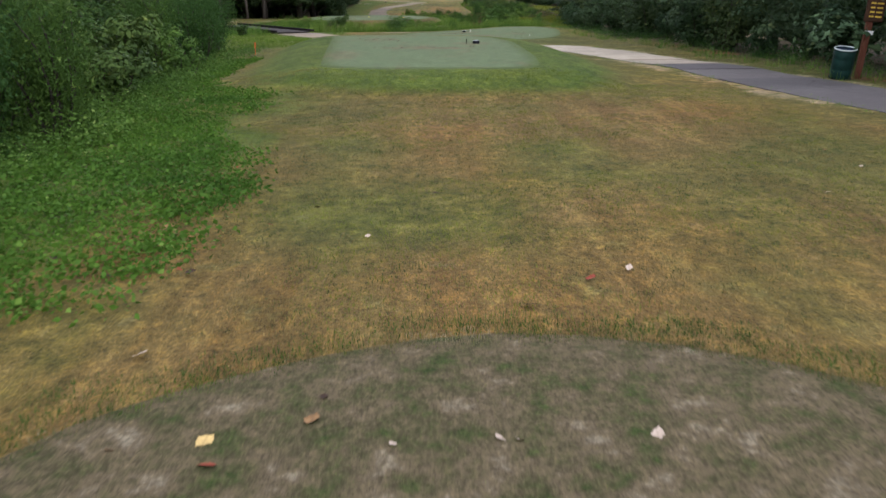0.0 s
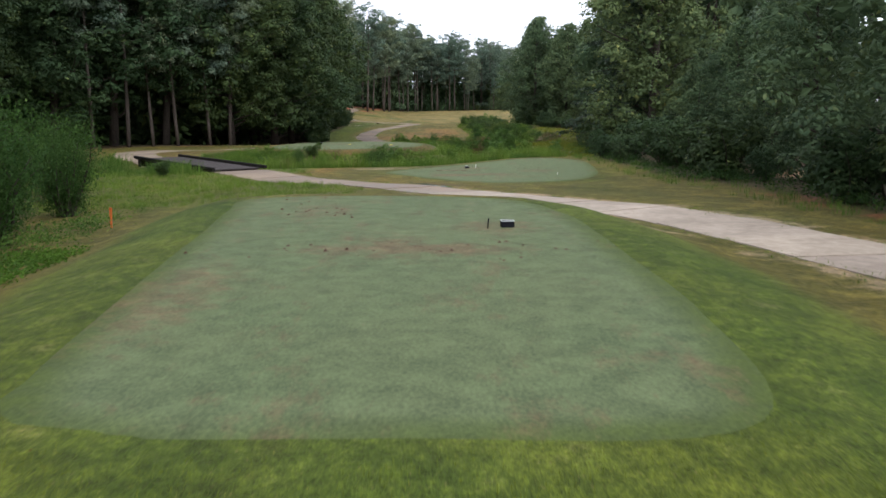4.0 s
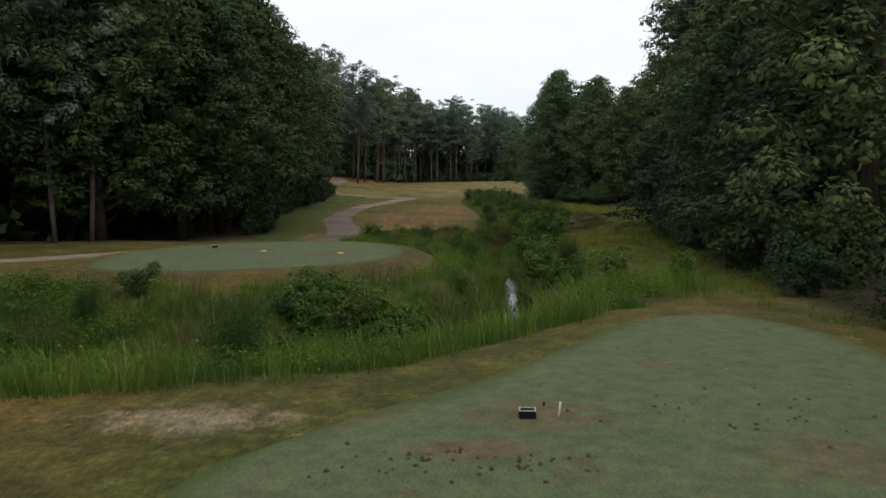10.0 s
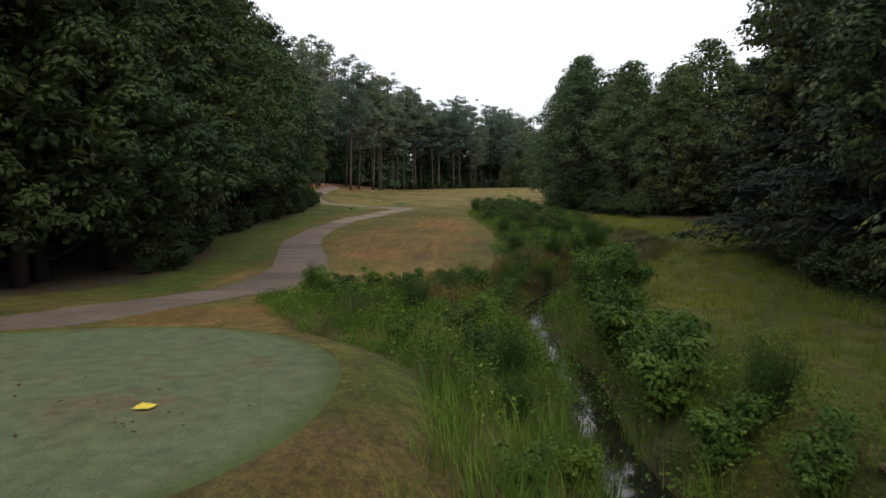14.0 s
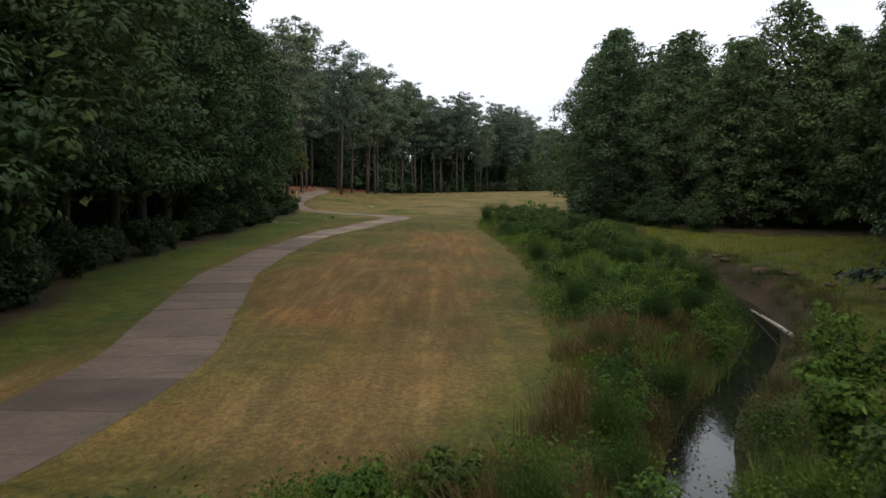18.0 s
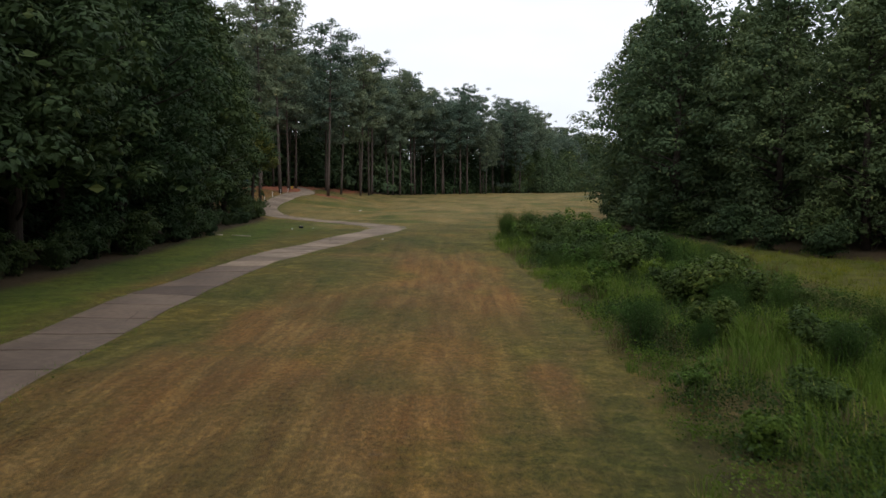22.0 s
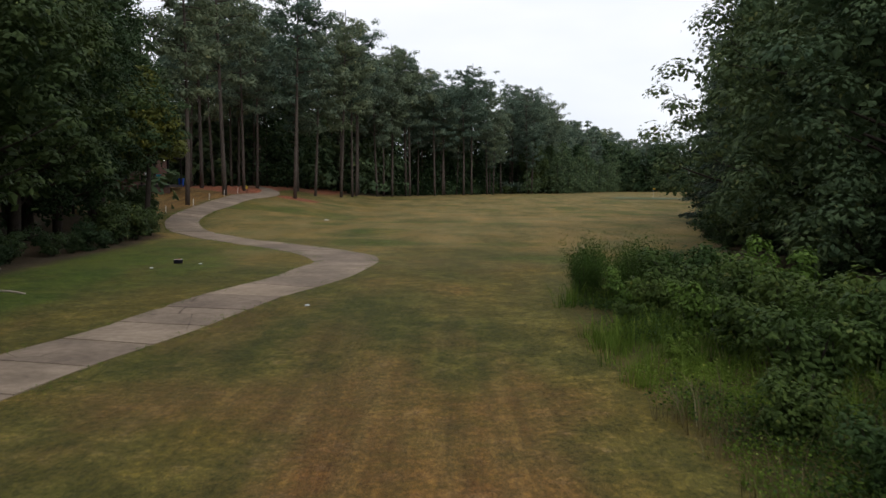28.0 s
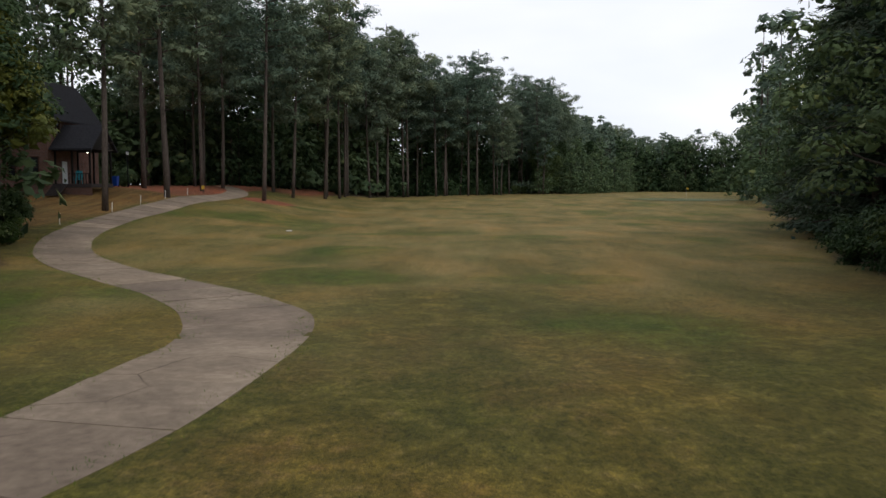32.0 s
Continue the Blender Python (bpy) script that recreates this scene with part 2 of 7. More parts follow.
    straw = ramp_node(n, l, noise_node(n, l, place_node(n, l, (38, 16, 20)), 1.0, 2, 0.6), [(0.66, (0, 0, 0)), (0.74, (1, 1, 1))])
    base = mix_node(n, l, math_node(n, l, "MULTIPLY", straw, 0.45), base, (0.23, 0.165, 0.075))
    l.new(base, b.inputs["Base Color"])
    b.inputs["Sheen Weight"].default_value, b.inputs["Sheen Roughness"].default_value, b.inputs["Sheen Tint"].default_value = 0.05, 0.2, (1.0, 0.86, 0.55, 1)
    bump_node(n, l, b, grain, 0.7, 0.05)
    return m


OLIVE, OLIVE_B = (0.068, 0.063, 0.014), (0.130, 0.111, 0.026)
BROWN, BROWN_B = (0.088, 0.045, 0.015), (0.192, 0.123, 0.044)
LUSH, LUSH_B = (0.031, 0.051, 0.007), (0.082, 0.108, 0.015)


def tee_turf():
    m, n, l, b = material("tee_turf", 0.9)
    vec = place_node(n, l)
    big = noise_node(n, l, vec, 0.5, 4, 0.6)
    mid = noise_node(n, l, vec, 3.0, 5, 0.65)
    fine = noise_node(n, l, vec, 24, 5, 0.75)
    c = mix_node(n, l, big, (0.076, 0.106, 0.051), (0.110, 0.128, 0.063))
    worn = ramp_node(n, l, noise_node(n, l, place_node(n, l, (1.3, 0.6, 1.0)), 1.0, 6, 0.78), [(0.54, (0, 0, 0)), (0.70, (1, 1, 1))])
    wear = n.new("ShaderNodeVertexColor")
    wear.layer_name = "wear"
    split = n.new("ShaderNodeSeparateColor")
    l.new(wear.outputs[0], split.inputs[0])
    scuff = ramp_node(n, l, math_node(n, l, "ADD", math_node(n, l, "MULTIPLY", split.outputs["Red"], 0.42), math_node(n, l, "MULTIPLY", noise_node(n, l, vec, 2.6, 6, 0.75), 0.8)), [(0.52, (0, 0, 0)), (0.72, (1, 1, 1))])
    worn = math_node(n, l, "MAXIMUM", worn, scuff)
    fringe = math_node(n, l, "MULTIPLY", split.outputs["Green"], math_node(n, l, "ADD", mid, 0.3))
    c = mix_node(n, l, fringe, c, (0.052, 0.072, 0.014))
    c = mix_node(n, l, math_node(n, l, "MULTIPLY", worn, 0.75), c, mix_node(n, l, mid, (0.095, 0.060, 0.034), (0.15, 0.105, 0.062)))
    c = mix_node(n, l, 1.0, c, ramp_node(n, l, math_node(n, l, "ADD", math_node(n, l, "MULTIPLY", fine, 0.6), math_node(n, l, "MULTIPLY", mid, 0.4)), [(0.34, (0.52, 0.54, 0.52)), (0.66, (1.48, 1.44, 1.36))]), "MULTIPLY")
    l.new(c, b.inputs["Base Color"])
    b.inputs["Sheen Weight"].default_value, b.inputs["Sheen Roughness"].default_value, b.inputs["Sheen Tint"].default_value = 0.08, 0.15, (0.9, 1.0, 0.85, 1)
    bump_node(n, l, b, fine, 0.4, 0.015)
    return m


def concrete(name, low, high, smooth_at, shine, dull=0.8):
    m, n, l, b = material(name, 0.85)
    vec = place_node(n, l)
    info = n.new("ShaderNodeObjectInfo")
    big = noise_node(n, l, vec, 0.5, 5, 0.6)
    mid = noise_node(n, l, vec, 4, 5, 0.65)
    fine = noise_node(n, l, vec, 90, 3, 0.7)
    c = ramp_node(n, l, big, [(0.3, low), (0.7, high)])
    c = mix_node(n, l, 1.0, c, ramp_node(n, l, info.outputs["Random"], [(0.0, (dull, dull * 0.98, dull * 0.99)), (0.6, (1.0, 1.0, 0.99)), (1.0, (1.14, 1.12, 1.08))]), "MULTIPLY")
    c = mix_node(n, l, 1.0, c, ramp_node(n, l, mid, [(0.3, (0.84, 0.82, 0.80)), (0.7, (1.12, 1.12, 1.12))]), "MULTIPLY")
    c = mix_node(n, l, 1.0, c, ramp_node(n, l, fine, [(0.25, (0.75, 0.75, 0.75)), (0.75, (1.2, 1.2, 1.2))]), "MULTIPLY")
    vor = n.new("ShaderNodeTexVoronoi")
    vor.feature = "DISTANCE_TO_EDGE"
    vor.inputs["Scale"].default_value = 0.42
    warp = n.new("ShaderNodeMix")
    warp.data_type = "VECTOR"
    warp.inputs[0].default_value = 0.12
    l.new(vec, warp.inputs[4])
    wn_ = n.new("ShaderNodeTexNoise")
    wn_.inputs["Scale"].default_value = 1.3
    l.new(vec, wn_.inputs["Vector"])
    l.new(wn_.outputs[1], warp.inputs[5])
    l.new(warp.outputs[1], vor.inputs["Vector"])
    crack = ramp_node(n, l, vor.outputs["Distance"], [(0.003, (0.5, 0.48, 0.46)), (0.010, (1, 1, 1))])
    hide = ramp_node(n, l, noise_node(n, l, vec, 0.22, 2), [(0.5, (1, 1, 1)), (0.6, (0, 0, 0))])
    crack = mix_node(n, l, hide, crack, (1, 1, 1))
    c = mix_node(n, l, 1.0, c, crack, "MULTIPLY")
    l.new(c, b.inputs["Base Color"])
    wet = ramp_node(n, l, big, [(0.3, (smooth_at,) * 3), (0.65, (smooth_at + 0.25,) * 3)])
    b.inputs["Specular IOR Level"].default_value = shine
    l.new(wet, b.inputs["Roughness"])
    bump_node(n, l, b, fine, 0.25, 0.008)
    return m


def leafy(name, dark, light, tip=None, rough=0.6, shine=0.3):
    """Leaves: tones by leaf, by bough and by tree."""
    m, n, l, b = material(name, rough)
    geo = n.new("ShaderNodeNewGeometry")
    info = n.new("ShaderNodeObjectInfo")
    mean = tuple((p + q) / 2 for p, q in zip(dark, light))
    stops = [(0.0, tuple(v * 0.6 + w * 0.4 for v, w in zip(dark, mean))), (0.55, mean), (0.95, tuple(v * 0.6 + w * 0.4 for v, w in zip(light, mean))), (1.0, tip or light)]
    c = ramp_node(n, l, geo.outputs["Random Per Island"], stops)
    c = mix_node(n, l, 1.0, c, ramp_node(n, l, info.outputs["Random"], [(0.0, (0.72, 0.82, 0.84)), (0.5, (1, 1, 1)), (1.0, (1.28, 1.14, 0.92))]), "MULTIPLY")
    clump = ramp_node(n, l, noise_node(n, l, place_node(n, l), 0.45, 3), [(0.3, (0.66, 0.72, 0.72)), (0.7, (1.36, 1.26, 1.1))])
    c = mix_node(n, l, 1.0, c, clump, "MULTIPLY")
    l.new(c, b.inputs["Base Color"])
    b.inputs["Specular IOR Level"].default_value = shine
    t = n.new("ShaderNodeBsdfTranslucent")
    l.new(c, t.inputs[0])
    s = n.new("ShaderNodeMixShader")
    s.inputs[0].default_value = 0.25
    l.new(b.outputs[0], s.inputs[1])
    l.new(t.outputs[0], s.inputs[2])
    l.new(s.outputs[0], n["Material Output"].inputs[0])
    return m


def rough_wood(name, dark, light, scale=(9, 9, 1.4)):
    m, n, l, b = material(name, 0.9)
    tc = n.new("ShaderNodeTexCoord")
    mp = n.new("ShaderNodeMapping")
    mp.inputs["Scale"].default_value = scale
    l.new(tc.outputs["Object"], mp.inputs[0])
    f = noise_node(n, l, mp.outputs[0], 1.6, 6, 0.7)
    c = ramp_node(n, l, f, [(0.3, dark), (0.7, light)])
    l.new(c, b.inputs["Base Color"])
    bump_node(n, l, b, f, 0.8, 0.03)
    return m


def plain(name, col, rough=0.6, metal=0.0, vary=0.25, scale=12):
    m, n, l, b = material(name, rough)
    tc = n.new("ShaderNodeTexCoord")
    f = noise_node(n, l, tc.outputs["Object"], scale, 4)
    lo, hi = tuple(v * (1 - vary) for v in col), tuple(min(1, v * (1 + vary)) for v in col)
    l.new(ramp_node(n, l, f, [(0.3, lo), (0.7, hi)]), b.inputs["Base Color"])
    b.inputs["Metallic"].default_value = metal
    return m


def worn_turf():
    """A thin, trodden tee: pale dead blades over soil with green tufts."""
    m, n, l, b = material("worn_turf", 0.95)
    vec = place_node(n, l)
    mid = noise_node(n, l, vec, 3.5, 5, 0.7)
    fine = noise_node(n, l, place_node(n, l, (34, 13, 20)), 1.0, 7, 0.82)
    c = ramp_node(n, l, mid, [(0.33, (0.045, 0.062, 0.016)), (0.45, (0.085, 0.072, 0.034)), (0.58, (0.130, 0.096, 0.056)), (0.74, (0.27, 0.22, 0.155))])
    c = mix_node(n, l, 1.0, c, ramp_node(n, l, fine, [(0.35, (0.45, 0.45, 0.45)), (0.55, (1, 1, 1)), (0.72, (1.7, 1.65, 1.5))]), "MULTIPLY")
    l.new(c, b.inputs["Base Color"])
    bump_node(n, l, b, fine, 0.6, 0.04)
    return m


M_WORN = worn_turf()
M_GRASS = grass_ground()
M_TEE = tee_turf()
M_CONCRETE = concrete("concrete", (0.165, 0.127, 0.092), (0.312, 0.248, 0.184), 0.75, 0.15, 0.78)
M_PALE_CONCRETE = concrete("damp_pale_concrete", (0.150, 0.110, 0.078), (0.262, 0.200, 0.146), 0.55, 0.25, 0.88)
# lightest concrete, for the slabs from y 31 to 47
M_LIGHT_CONCRETE = concrete("washed_concrete", (0.25, 0.205, 0.160), (0.43, 0.36, 0.29), 0.65, 0.15, 0.9)
M_DAMP = concrete("damp_concrete", (0.100, 0.074, 0.056), (0.182, 0.138, 0.104), 0.65, 0.2, 0.7)
M_ASPHALT = concrete("old_asphalt", (0.062, 0.052, 0.055), (0.115, 0.099, 0.102), 0.6, 0.25)
M_LEAF = leafy("broad_leaf", (0.020, 0.040, 0.016), (0.060, 0.097, 0.038), (0.12, 0.155, 0.055), 0.65, 0.15)
M_CONIFER = leafy("conifer_spray", (0.024, 0.042, 0.027), (0.068, 0.096, 0.060), (0.10, 0.12, 0.07), 0.65, 0.15)
M_LEAF_B = leafy("broad_leaf_bluish", (0.038, 0.068, 0.033), (0.106, 0.157, 0.076), (0.17, 0.20, 0.08), 0.65, 0.15)
M_BUSH = leafy("bush_leaf", (0.026, 0.052, 0.013), (0.078, 0.125, 0.030), (0.14, 0.18, 0.05), 0.65, 0.15)
# needle tones lightened and blued: distance haze is put into the colour
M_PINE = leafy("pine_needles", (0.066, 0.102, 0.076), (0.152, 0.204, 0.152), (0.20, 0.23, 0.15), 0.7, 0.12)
M_YOUNG = leafy("young_leaf", (0.050, 0.072, 0.012), (0.125, 0.150, 0.030), (0.20, 0.21, 0.05))
M_SHRUB = leafy("shrub_leaf", (0.042, 0.086, 0.014), (0.118, 0.198, 0.036), (0.22, 0.29, 0.085), 0.7, 0.15)
M_PLUME = leafy("feathery_leaf", (0.018, 0.046, 0.010), (0.064, 0.126, 0.027), (0.12, 0.19, 0.05), 0.7, 0.15)
M_CLOVER = leafy("clover_leaf", (0.042, 0.094, 0.011), (0.112, 0.192, 0.025), (0.18, 0.26, 0.05), 0.7, 0.12)
M_WEED = leafy("weed_blade", (0.058, 0.114, 0.018), (0.150, 0.240, 0.046), (0.26, 0.28, 0.09), 0.75, 0.12)
M_DRY = leafy("dry_blade", (0.09, 0.075, 0.03), (0.20, 0.155, 0.075), (0.30, 0.25, 0.14))
M_STRAW = leafy("dead_blade", (0.19, 0.15, 0.10), (0.38, 0.31, 0.22), (0.48, 0.40, 0.30), 0.8, 0.1)
M_MEADOW = leafy("meadow_blade", (0.110, 0.130, 0.014), (0.235, 0.248, 0.036), (0.34, 0.29, 0.07), 0.75, 0.1)
M_BARK = rough_wood("bark", (0.022, 0.017, 0.014), (0.075, 0.06, 0.048))
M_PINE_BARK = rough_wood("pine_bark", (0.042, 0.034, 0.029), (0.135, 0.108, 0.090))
M_BOARD = rough_wood("weathered_board", (0.030, 0.026, 0.026), (0.075, 0.063, 0.058), (1.5, 12, 12))

M_TAR = rough_wood("tarred_timber", (0.008, 0.007, 0.007), (0.03, 0.026, 0.023), (1.5, 10, 10))
M_REDWOOD = rough_wood("red_brown_wood", (0.10, 0.035, 0.02), (0.19, 0.075, 0.045), (8, 8, 1.2))
M_SIGNBOARD = rough_wood("sign_board", (0.03, 0.015, 0.01), (0.07, 0.035, 0.02), (8, 8, 2))
M_RUST = leafy("rusty_blade", (0.085, 0.058, 0.022), (0.185, 0.128, 0.052), (0.30, 0.22, 0.11))
M_PALELOG = rough_wood("bleached_wood", (0.30, 0.24, 0.19), (0.55, 0.48, 0.40), (3, 3, 3))
M_BLACK = plain("black_plastic", (0.010, 0.010, 0.013), 0.85)
M_WHITE = plain("white_paint", (0.72, 0.70, 0.66), 0.6, 0, 0.12)
M_PALE = plain("pale_paint", (0.55, 0.57, 0.56), 0.55, 0, 0.12)
M_ORANGE = plain("orange_paint", (0.55, 0.13, 0.03), 0.6)
M_YELLOW = plain("yellow_leaf", (0.62, 0.50, 0.06), 0.7, 0, 0.3, 30)
M_RED = plain("red_paint", (0.42, 0.04, 0.025), 0.55)
M_GOLD = plain("yellow_paint", (0.55, 0.36, 0.05), 0.6)
M_DRYLEAF = plain("dry_leaf", (0.20, 0.11, 0.05), 0.8, 0, 0.35, 40)
M_REDLEAF = plain("red_leaf", (0.22, 0.05, 0.03), 0.75, 0, 0.35, 40)
M_PALELEAF = plain("pale_leaf", (0.38, 0.29, 0.23), 0.8, 0, 0.25, 40)
M_YELLOWED = plain("yellowed_leaf", (0.44, 0.30, 0.12), 0.75, 0, 0.3, 40)
M_DARKLEAF = plain("dark_leaf", (0.04, 0.022, 0.015), 0.7, 0, 0.35, 40)
M_SOIL = plain("loose_soil", (0.075, 0.045, 0.03), 0.95, 0, 0.4, 30)
M_BINGREEN = plain("green_mesh_metal", (0.012, 0.035, 0.028), 0.5, 0.3, 0.35, 6)
M_BAG = plain("bin_bag", (0.02, 0.03, 0.06), 0.35, 0, 0.4, 20)
M_ROCK = plain("riprap_stone", (0.135, 0.088, 0.06), 0.9, 0, 0.45, 5)
M_ROOF = plain("dark_shingles", (0.028, 0.028, 0.032), 0.85, 0, 0.4, 7)
M_TEAL = plain("turquoise_paint", (0.03, 0.28, 0.34), 0.5)
M_BLUE = plain("blue_plastic", (0.01, 0.05, 0.26), 0.45)
M_GLASS = plain("dark_glass", (0.01, 0.012, 0.014), 0.08, 0, 0.1)


def brick():
    m, n, l, b = material("brick", 0.85)
    tc = n.new("ShaderNodeTexCoord")
    mp = n.new("ShaderNodeMapping")
    mp.inputs["Rotation"].default_value = (radians(90), 0, 0)
    l.new(tc.outputs["Object"], mp.inputs[0])
    t = n.new("ShaderNodeTexBrick")
    t.inputs["Scale"].default_value = 4.4
    t.inputs["Color1"].default_value, t.inputs["Color2"].default_value, t.inputs["Mortar"].default_value = (0.11, 0.055, 0.042, 1), (0.16, 0.085, 0.062, 1), (0.16, 0.14, 0.125, 1)
    l.new(mp.outputs[0], t.inputs[0])
    l.new(mix_node(n, l, 1.0, t.outputs[0], ramp_node(n, l, noise_node(n, l, tc.outputs["Object"], 1.5, 4), [(0.3, (0.7, 0.7, 0.7)), (0.7, (1.2, 1.2, 1.2))]), "MULTIPLY"), b.inputs["Base Color"])
    return m


M_BRICK = brick()
M_LAMP, n_, l_, b_ = material("lamp_glow", 0.4)
b_.inputs["Emission Color"].default_value, b_.inputs["Emission Strength"].default_value = (1.0, 0.93, 0.8, 1), 5.0
M_PUDDLE, n_, l_, b_ = material("puddle_water", 0.03)
b_.inputs["Base Color"].default_value = (0.09, 0.08, 0.07, 1)
b_.inputs["IOR"].default_value = 2.4
b_.inputs["Specular IOR Level"].default_value = 1.0


# ---- mesh helpers ----
def mesh_from(name, verts, faces, mat=None, soft=False):
    me = bpy.data.meshes.new(name)
    me.from_pydata([tuple(map(float, v)) for v in verts], [], [tuple(map(int, f)) for f in faces])
    if mat:
        me.materials.append(mat)
    if soft:
        me.polygons.foreach_set("use_smooth", [True] * len(me.polygons))
    me.update()
    return me


def child(name, me, parent, label="", m=None):
    ob = new(name, me)
    ob.parent = parent
    if m is not None:
        ob.matrix_basis = m
    if label:
        ob["label"] = label
    return ob


def part(name, bm, mat, parent, label="", m=None, soft=False):
    me = bpy.data.meshes.new(name)
    bm.to_mesh(me)
    bm.free()
    me.materials.append(mat)
    if soft:
        me.polygons.foreach_set("use_smooth", [True] * len(me.polygons))
    return child(name, me, parent, label, m)


def box_bm(sx, sy, sz, bevel=0.0, at=(0, 0, 0)):
    bm = bmesh.new()
    bmesh.ops.create_cube(bm, size=1, matrix=Matrix.Translation(at) @ Matrix.Diagonal((sx, sy, sz, 1)))
    if bevel:
        bmesh.ops.bevel(bm, geom=bm.edges[:], offset=bevel, segments=1, affect="EDGES")
    return bm


def tube(points, radii, sides=7):
    """Vertices and faces of a tapered tube along points."""
    verts, faces = [], []
    pts = [Vector(p) for p in points]
    for i, p in enumerate(pts):
        d = (pts[min(i + 1, len(pts) - 1)] - pts[max(i - 1, 0)]).normalized()
        a = d.cross(Vector((0, 0, 1)) if abs(d.z) < 0.9 else Vector((1, 0, 0))).normalized()
        c = d.cross(a)
        for k in range(sides):
            w = 2 * math.pi * k / sides
            verts.append(p + (a * math.cos(w) + c * math.sin(w)) * radii[i])
        if i:
            for k in range(sides):
                o = (i - 1) * sides
                faces.append((o + k, o + (k + 1) % sides, o + sides + (k + 1) % sides, o + sides + k))
    faces.append(tuple(range(sides))[::-1])
    faces.append(tuple(range((len(pts) - 1) * sides, len(pts) * sides)))
    return verts, faces


class Heap:
    """Collects pieces into one mesh."""

    def __init__(self):
        self.verts, self.faces, self.count = [], [], 0

    def add(self, verts, faces):
        self.faces += [tuple(i + self.count for i in f) for f in faces]
        self.verts += [tuple(v) for v in verts]
        self.count += len(verts)

    def leaves(self, centres, size, rng, flat=0.5, stretch=1.7, facing=None):
        """A small folded leaf at each centre: two triangles, facing roughly the given ways."""
        n = len(centres)
        d = rng.normal(size=(n, 3))
        if facing is None:
            d[:, 2] *= flat
            o = rng.normal(size=(n, 3))
            o[:, 2] *= 0.6
        else:
            o = np.cross(facing + rng.normal(size=(n, 3)) * 0.38, d)
            d = np.cross(o, facing)
        d /= np.linalg.norm(d, axis=1)[:, None] + 1e-6
        s = o if facing is not None else np.cross(d, o)
        s /= np.linalg.norm(s, axis=1)[:, None] + 1e-6
        k = (size * rng.uniform(0.6, 1.35, n))[:, None]
        up = np.cross(s, d) * 0.18 * k
        v = np.stack([centres - d * k * stretch / 2, centres + s * k * 0.5 + up, centres + d * k * stretch / 2, centres - s * k * 0.5 + up], 1)
        self.verts += [tuple(p) for p in v.reshape(-1, 3)]
        c = self.count
        for i in range(n):
            a = c + 4 * i
            self.faces += [(a, a + 1, a + 2), (a, a + 2, a + 3)]
        self.count += 4 * n

    def spray(self, centre, r, n, leaf, rng, squash=0.6, stretch=1.7, droop=0.25):
        """A clump of foliage: leaves on a ragged dome, facing out and up."""
        d = rng.normal(size=(n, 3))
        d[:, 2] = np.abs(d[:, 2]) * 1.1 - 0.45
        d /= np.linalg.norm(d, axis=1)[:, None]
        rad = r * (rng.uniform(0.35, 1.0, n) ** 0.45) * (1 + 0.16 * rng.normal(size=n))
        p = d * rad[:, None] * (1, 1, squash)
        p[:, 2] -= np.hypot(p[:, 0], p[:, 1]) * droop
        self.leaves(np.asarray(centre) + p, leaf, rng, stretch=stretch, facing=d + (0, 0, 0.55))

    def mesh(self, name, mat, soft=False):
        return mesh_from(name, self.verts, self.faces, mat, soft)


# ---- the ground ----
def spaced(stops):
    """Coordinates with a spacing that changes from stretch to stretch."""
    out = [stops[0][0]]
    for (a, step), (b, _) in zip(stops, stops[1:]):
        k = max(1, round((b - a) / step))
        out += [a + (b - a) * (i + 1) / k for i in range(k)]
    return np.array(out)


GX = spaced([(-1500, 350), (-450, 60), (-150, 12), (-70, 3), (-34, 0.6), (-14, 0.32), (14, 0.6), (34, 3), (70, 12), (150, 60), (450, 350), (1500, 1)])
GY = spaced([(-900, 300), (-300, 60), (-60, 9), (-6, 0.32), (130, 0.4), (220, 0.7), (300, 2.5), (400, 12), (600, 60), (1000, 300), (2400, 1)])
XX, YY = np.meshgrid(GX, GY)
ZZ = ground(XX, YY)
PATH_D = np.full(XX.shape, 99.0)
close = (np.abs(XX) < 45) & (YY > -5) & (YY < 310)
PATH_D[close] = near_line(XX[close], YY[close], CART_LINE[::2])[0]
ZZ = ZZ - 0.05 * smooth(CART_WIDTH / 2 - 0.08, CART_WIDTH / 2 - 0.40, PATH_D)
TEE_D = [np.full(XX.shape, 99.0) for _ in TEE_RINGS]
for ring, dist in zip(TEE_RINGS, TEE_D):
    b = (np.abs(XX - ring[:, 0].mean()) < 22) & (np.abs(YY - ring[:, 1].mean()) < 22)
    dist[b] = signed(XX[b], YY[b], ring)
    ZZ = ZZ - 0.05 * smooth(-0.3, -0.7, dist)
STREAM_D, STREAM_A = near_line(XX, YY, STREAM)
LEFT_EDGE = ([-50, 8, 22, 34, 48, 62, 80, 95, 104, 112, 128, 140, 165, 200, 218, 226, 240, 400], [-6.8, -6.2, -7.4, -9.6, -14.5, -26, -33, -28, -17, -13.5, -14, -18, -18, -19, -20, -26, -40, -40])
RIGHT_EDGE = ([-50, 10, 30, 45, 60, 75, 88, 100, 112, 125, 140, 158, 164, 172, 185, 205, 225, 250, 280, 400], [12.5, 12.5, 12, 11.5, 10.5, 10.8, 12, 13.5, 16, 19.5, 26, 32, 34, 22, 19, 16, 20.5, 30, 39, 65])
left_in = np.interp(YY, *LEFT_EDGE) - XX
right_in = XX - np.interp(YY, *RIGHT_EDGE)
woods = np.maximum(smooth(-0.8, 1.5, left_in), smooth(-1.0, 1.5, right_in))
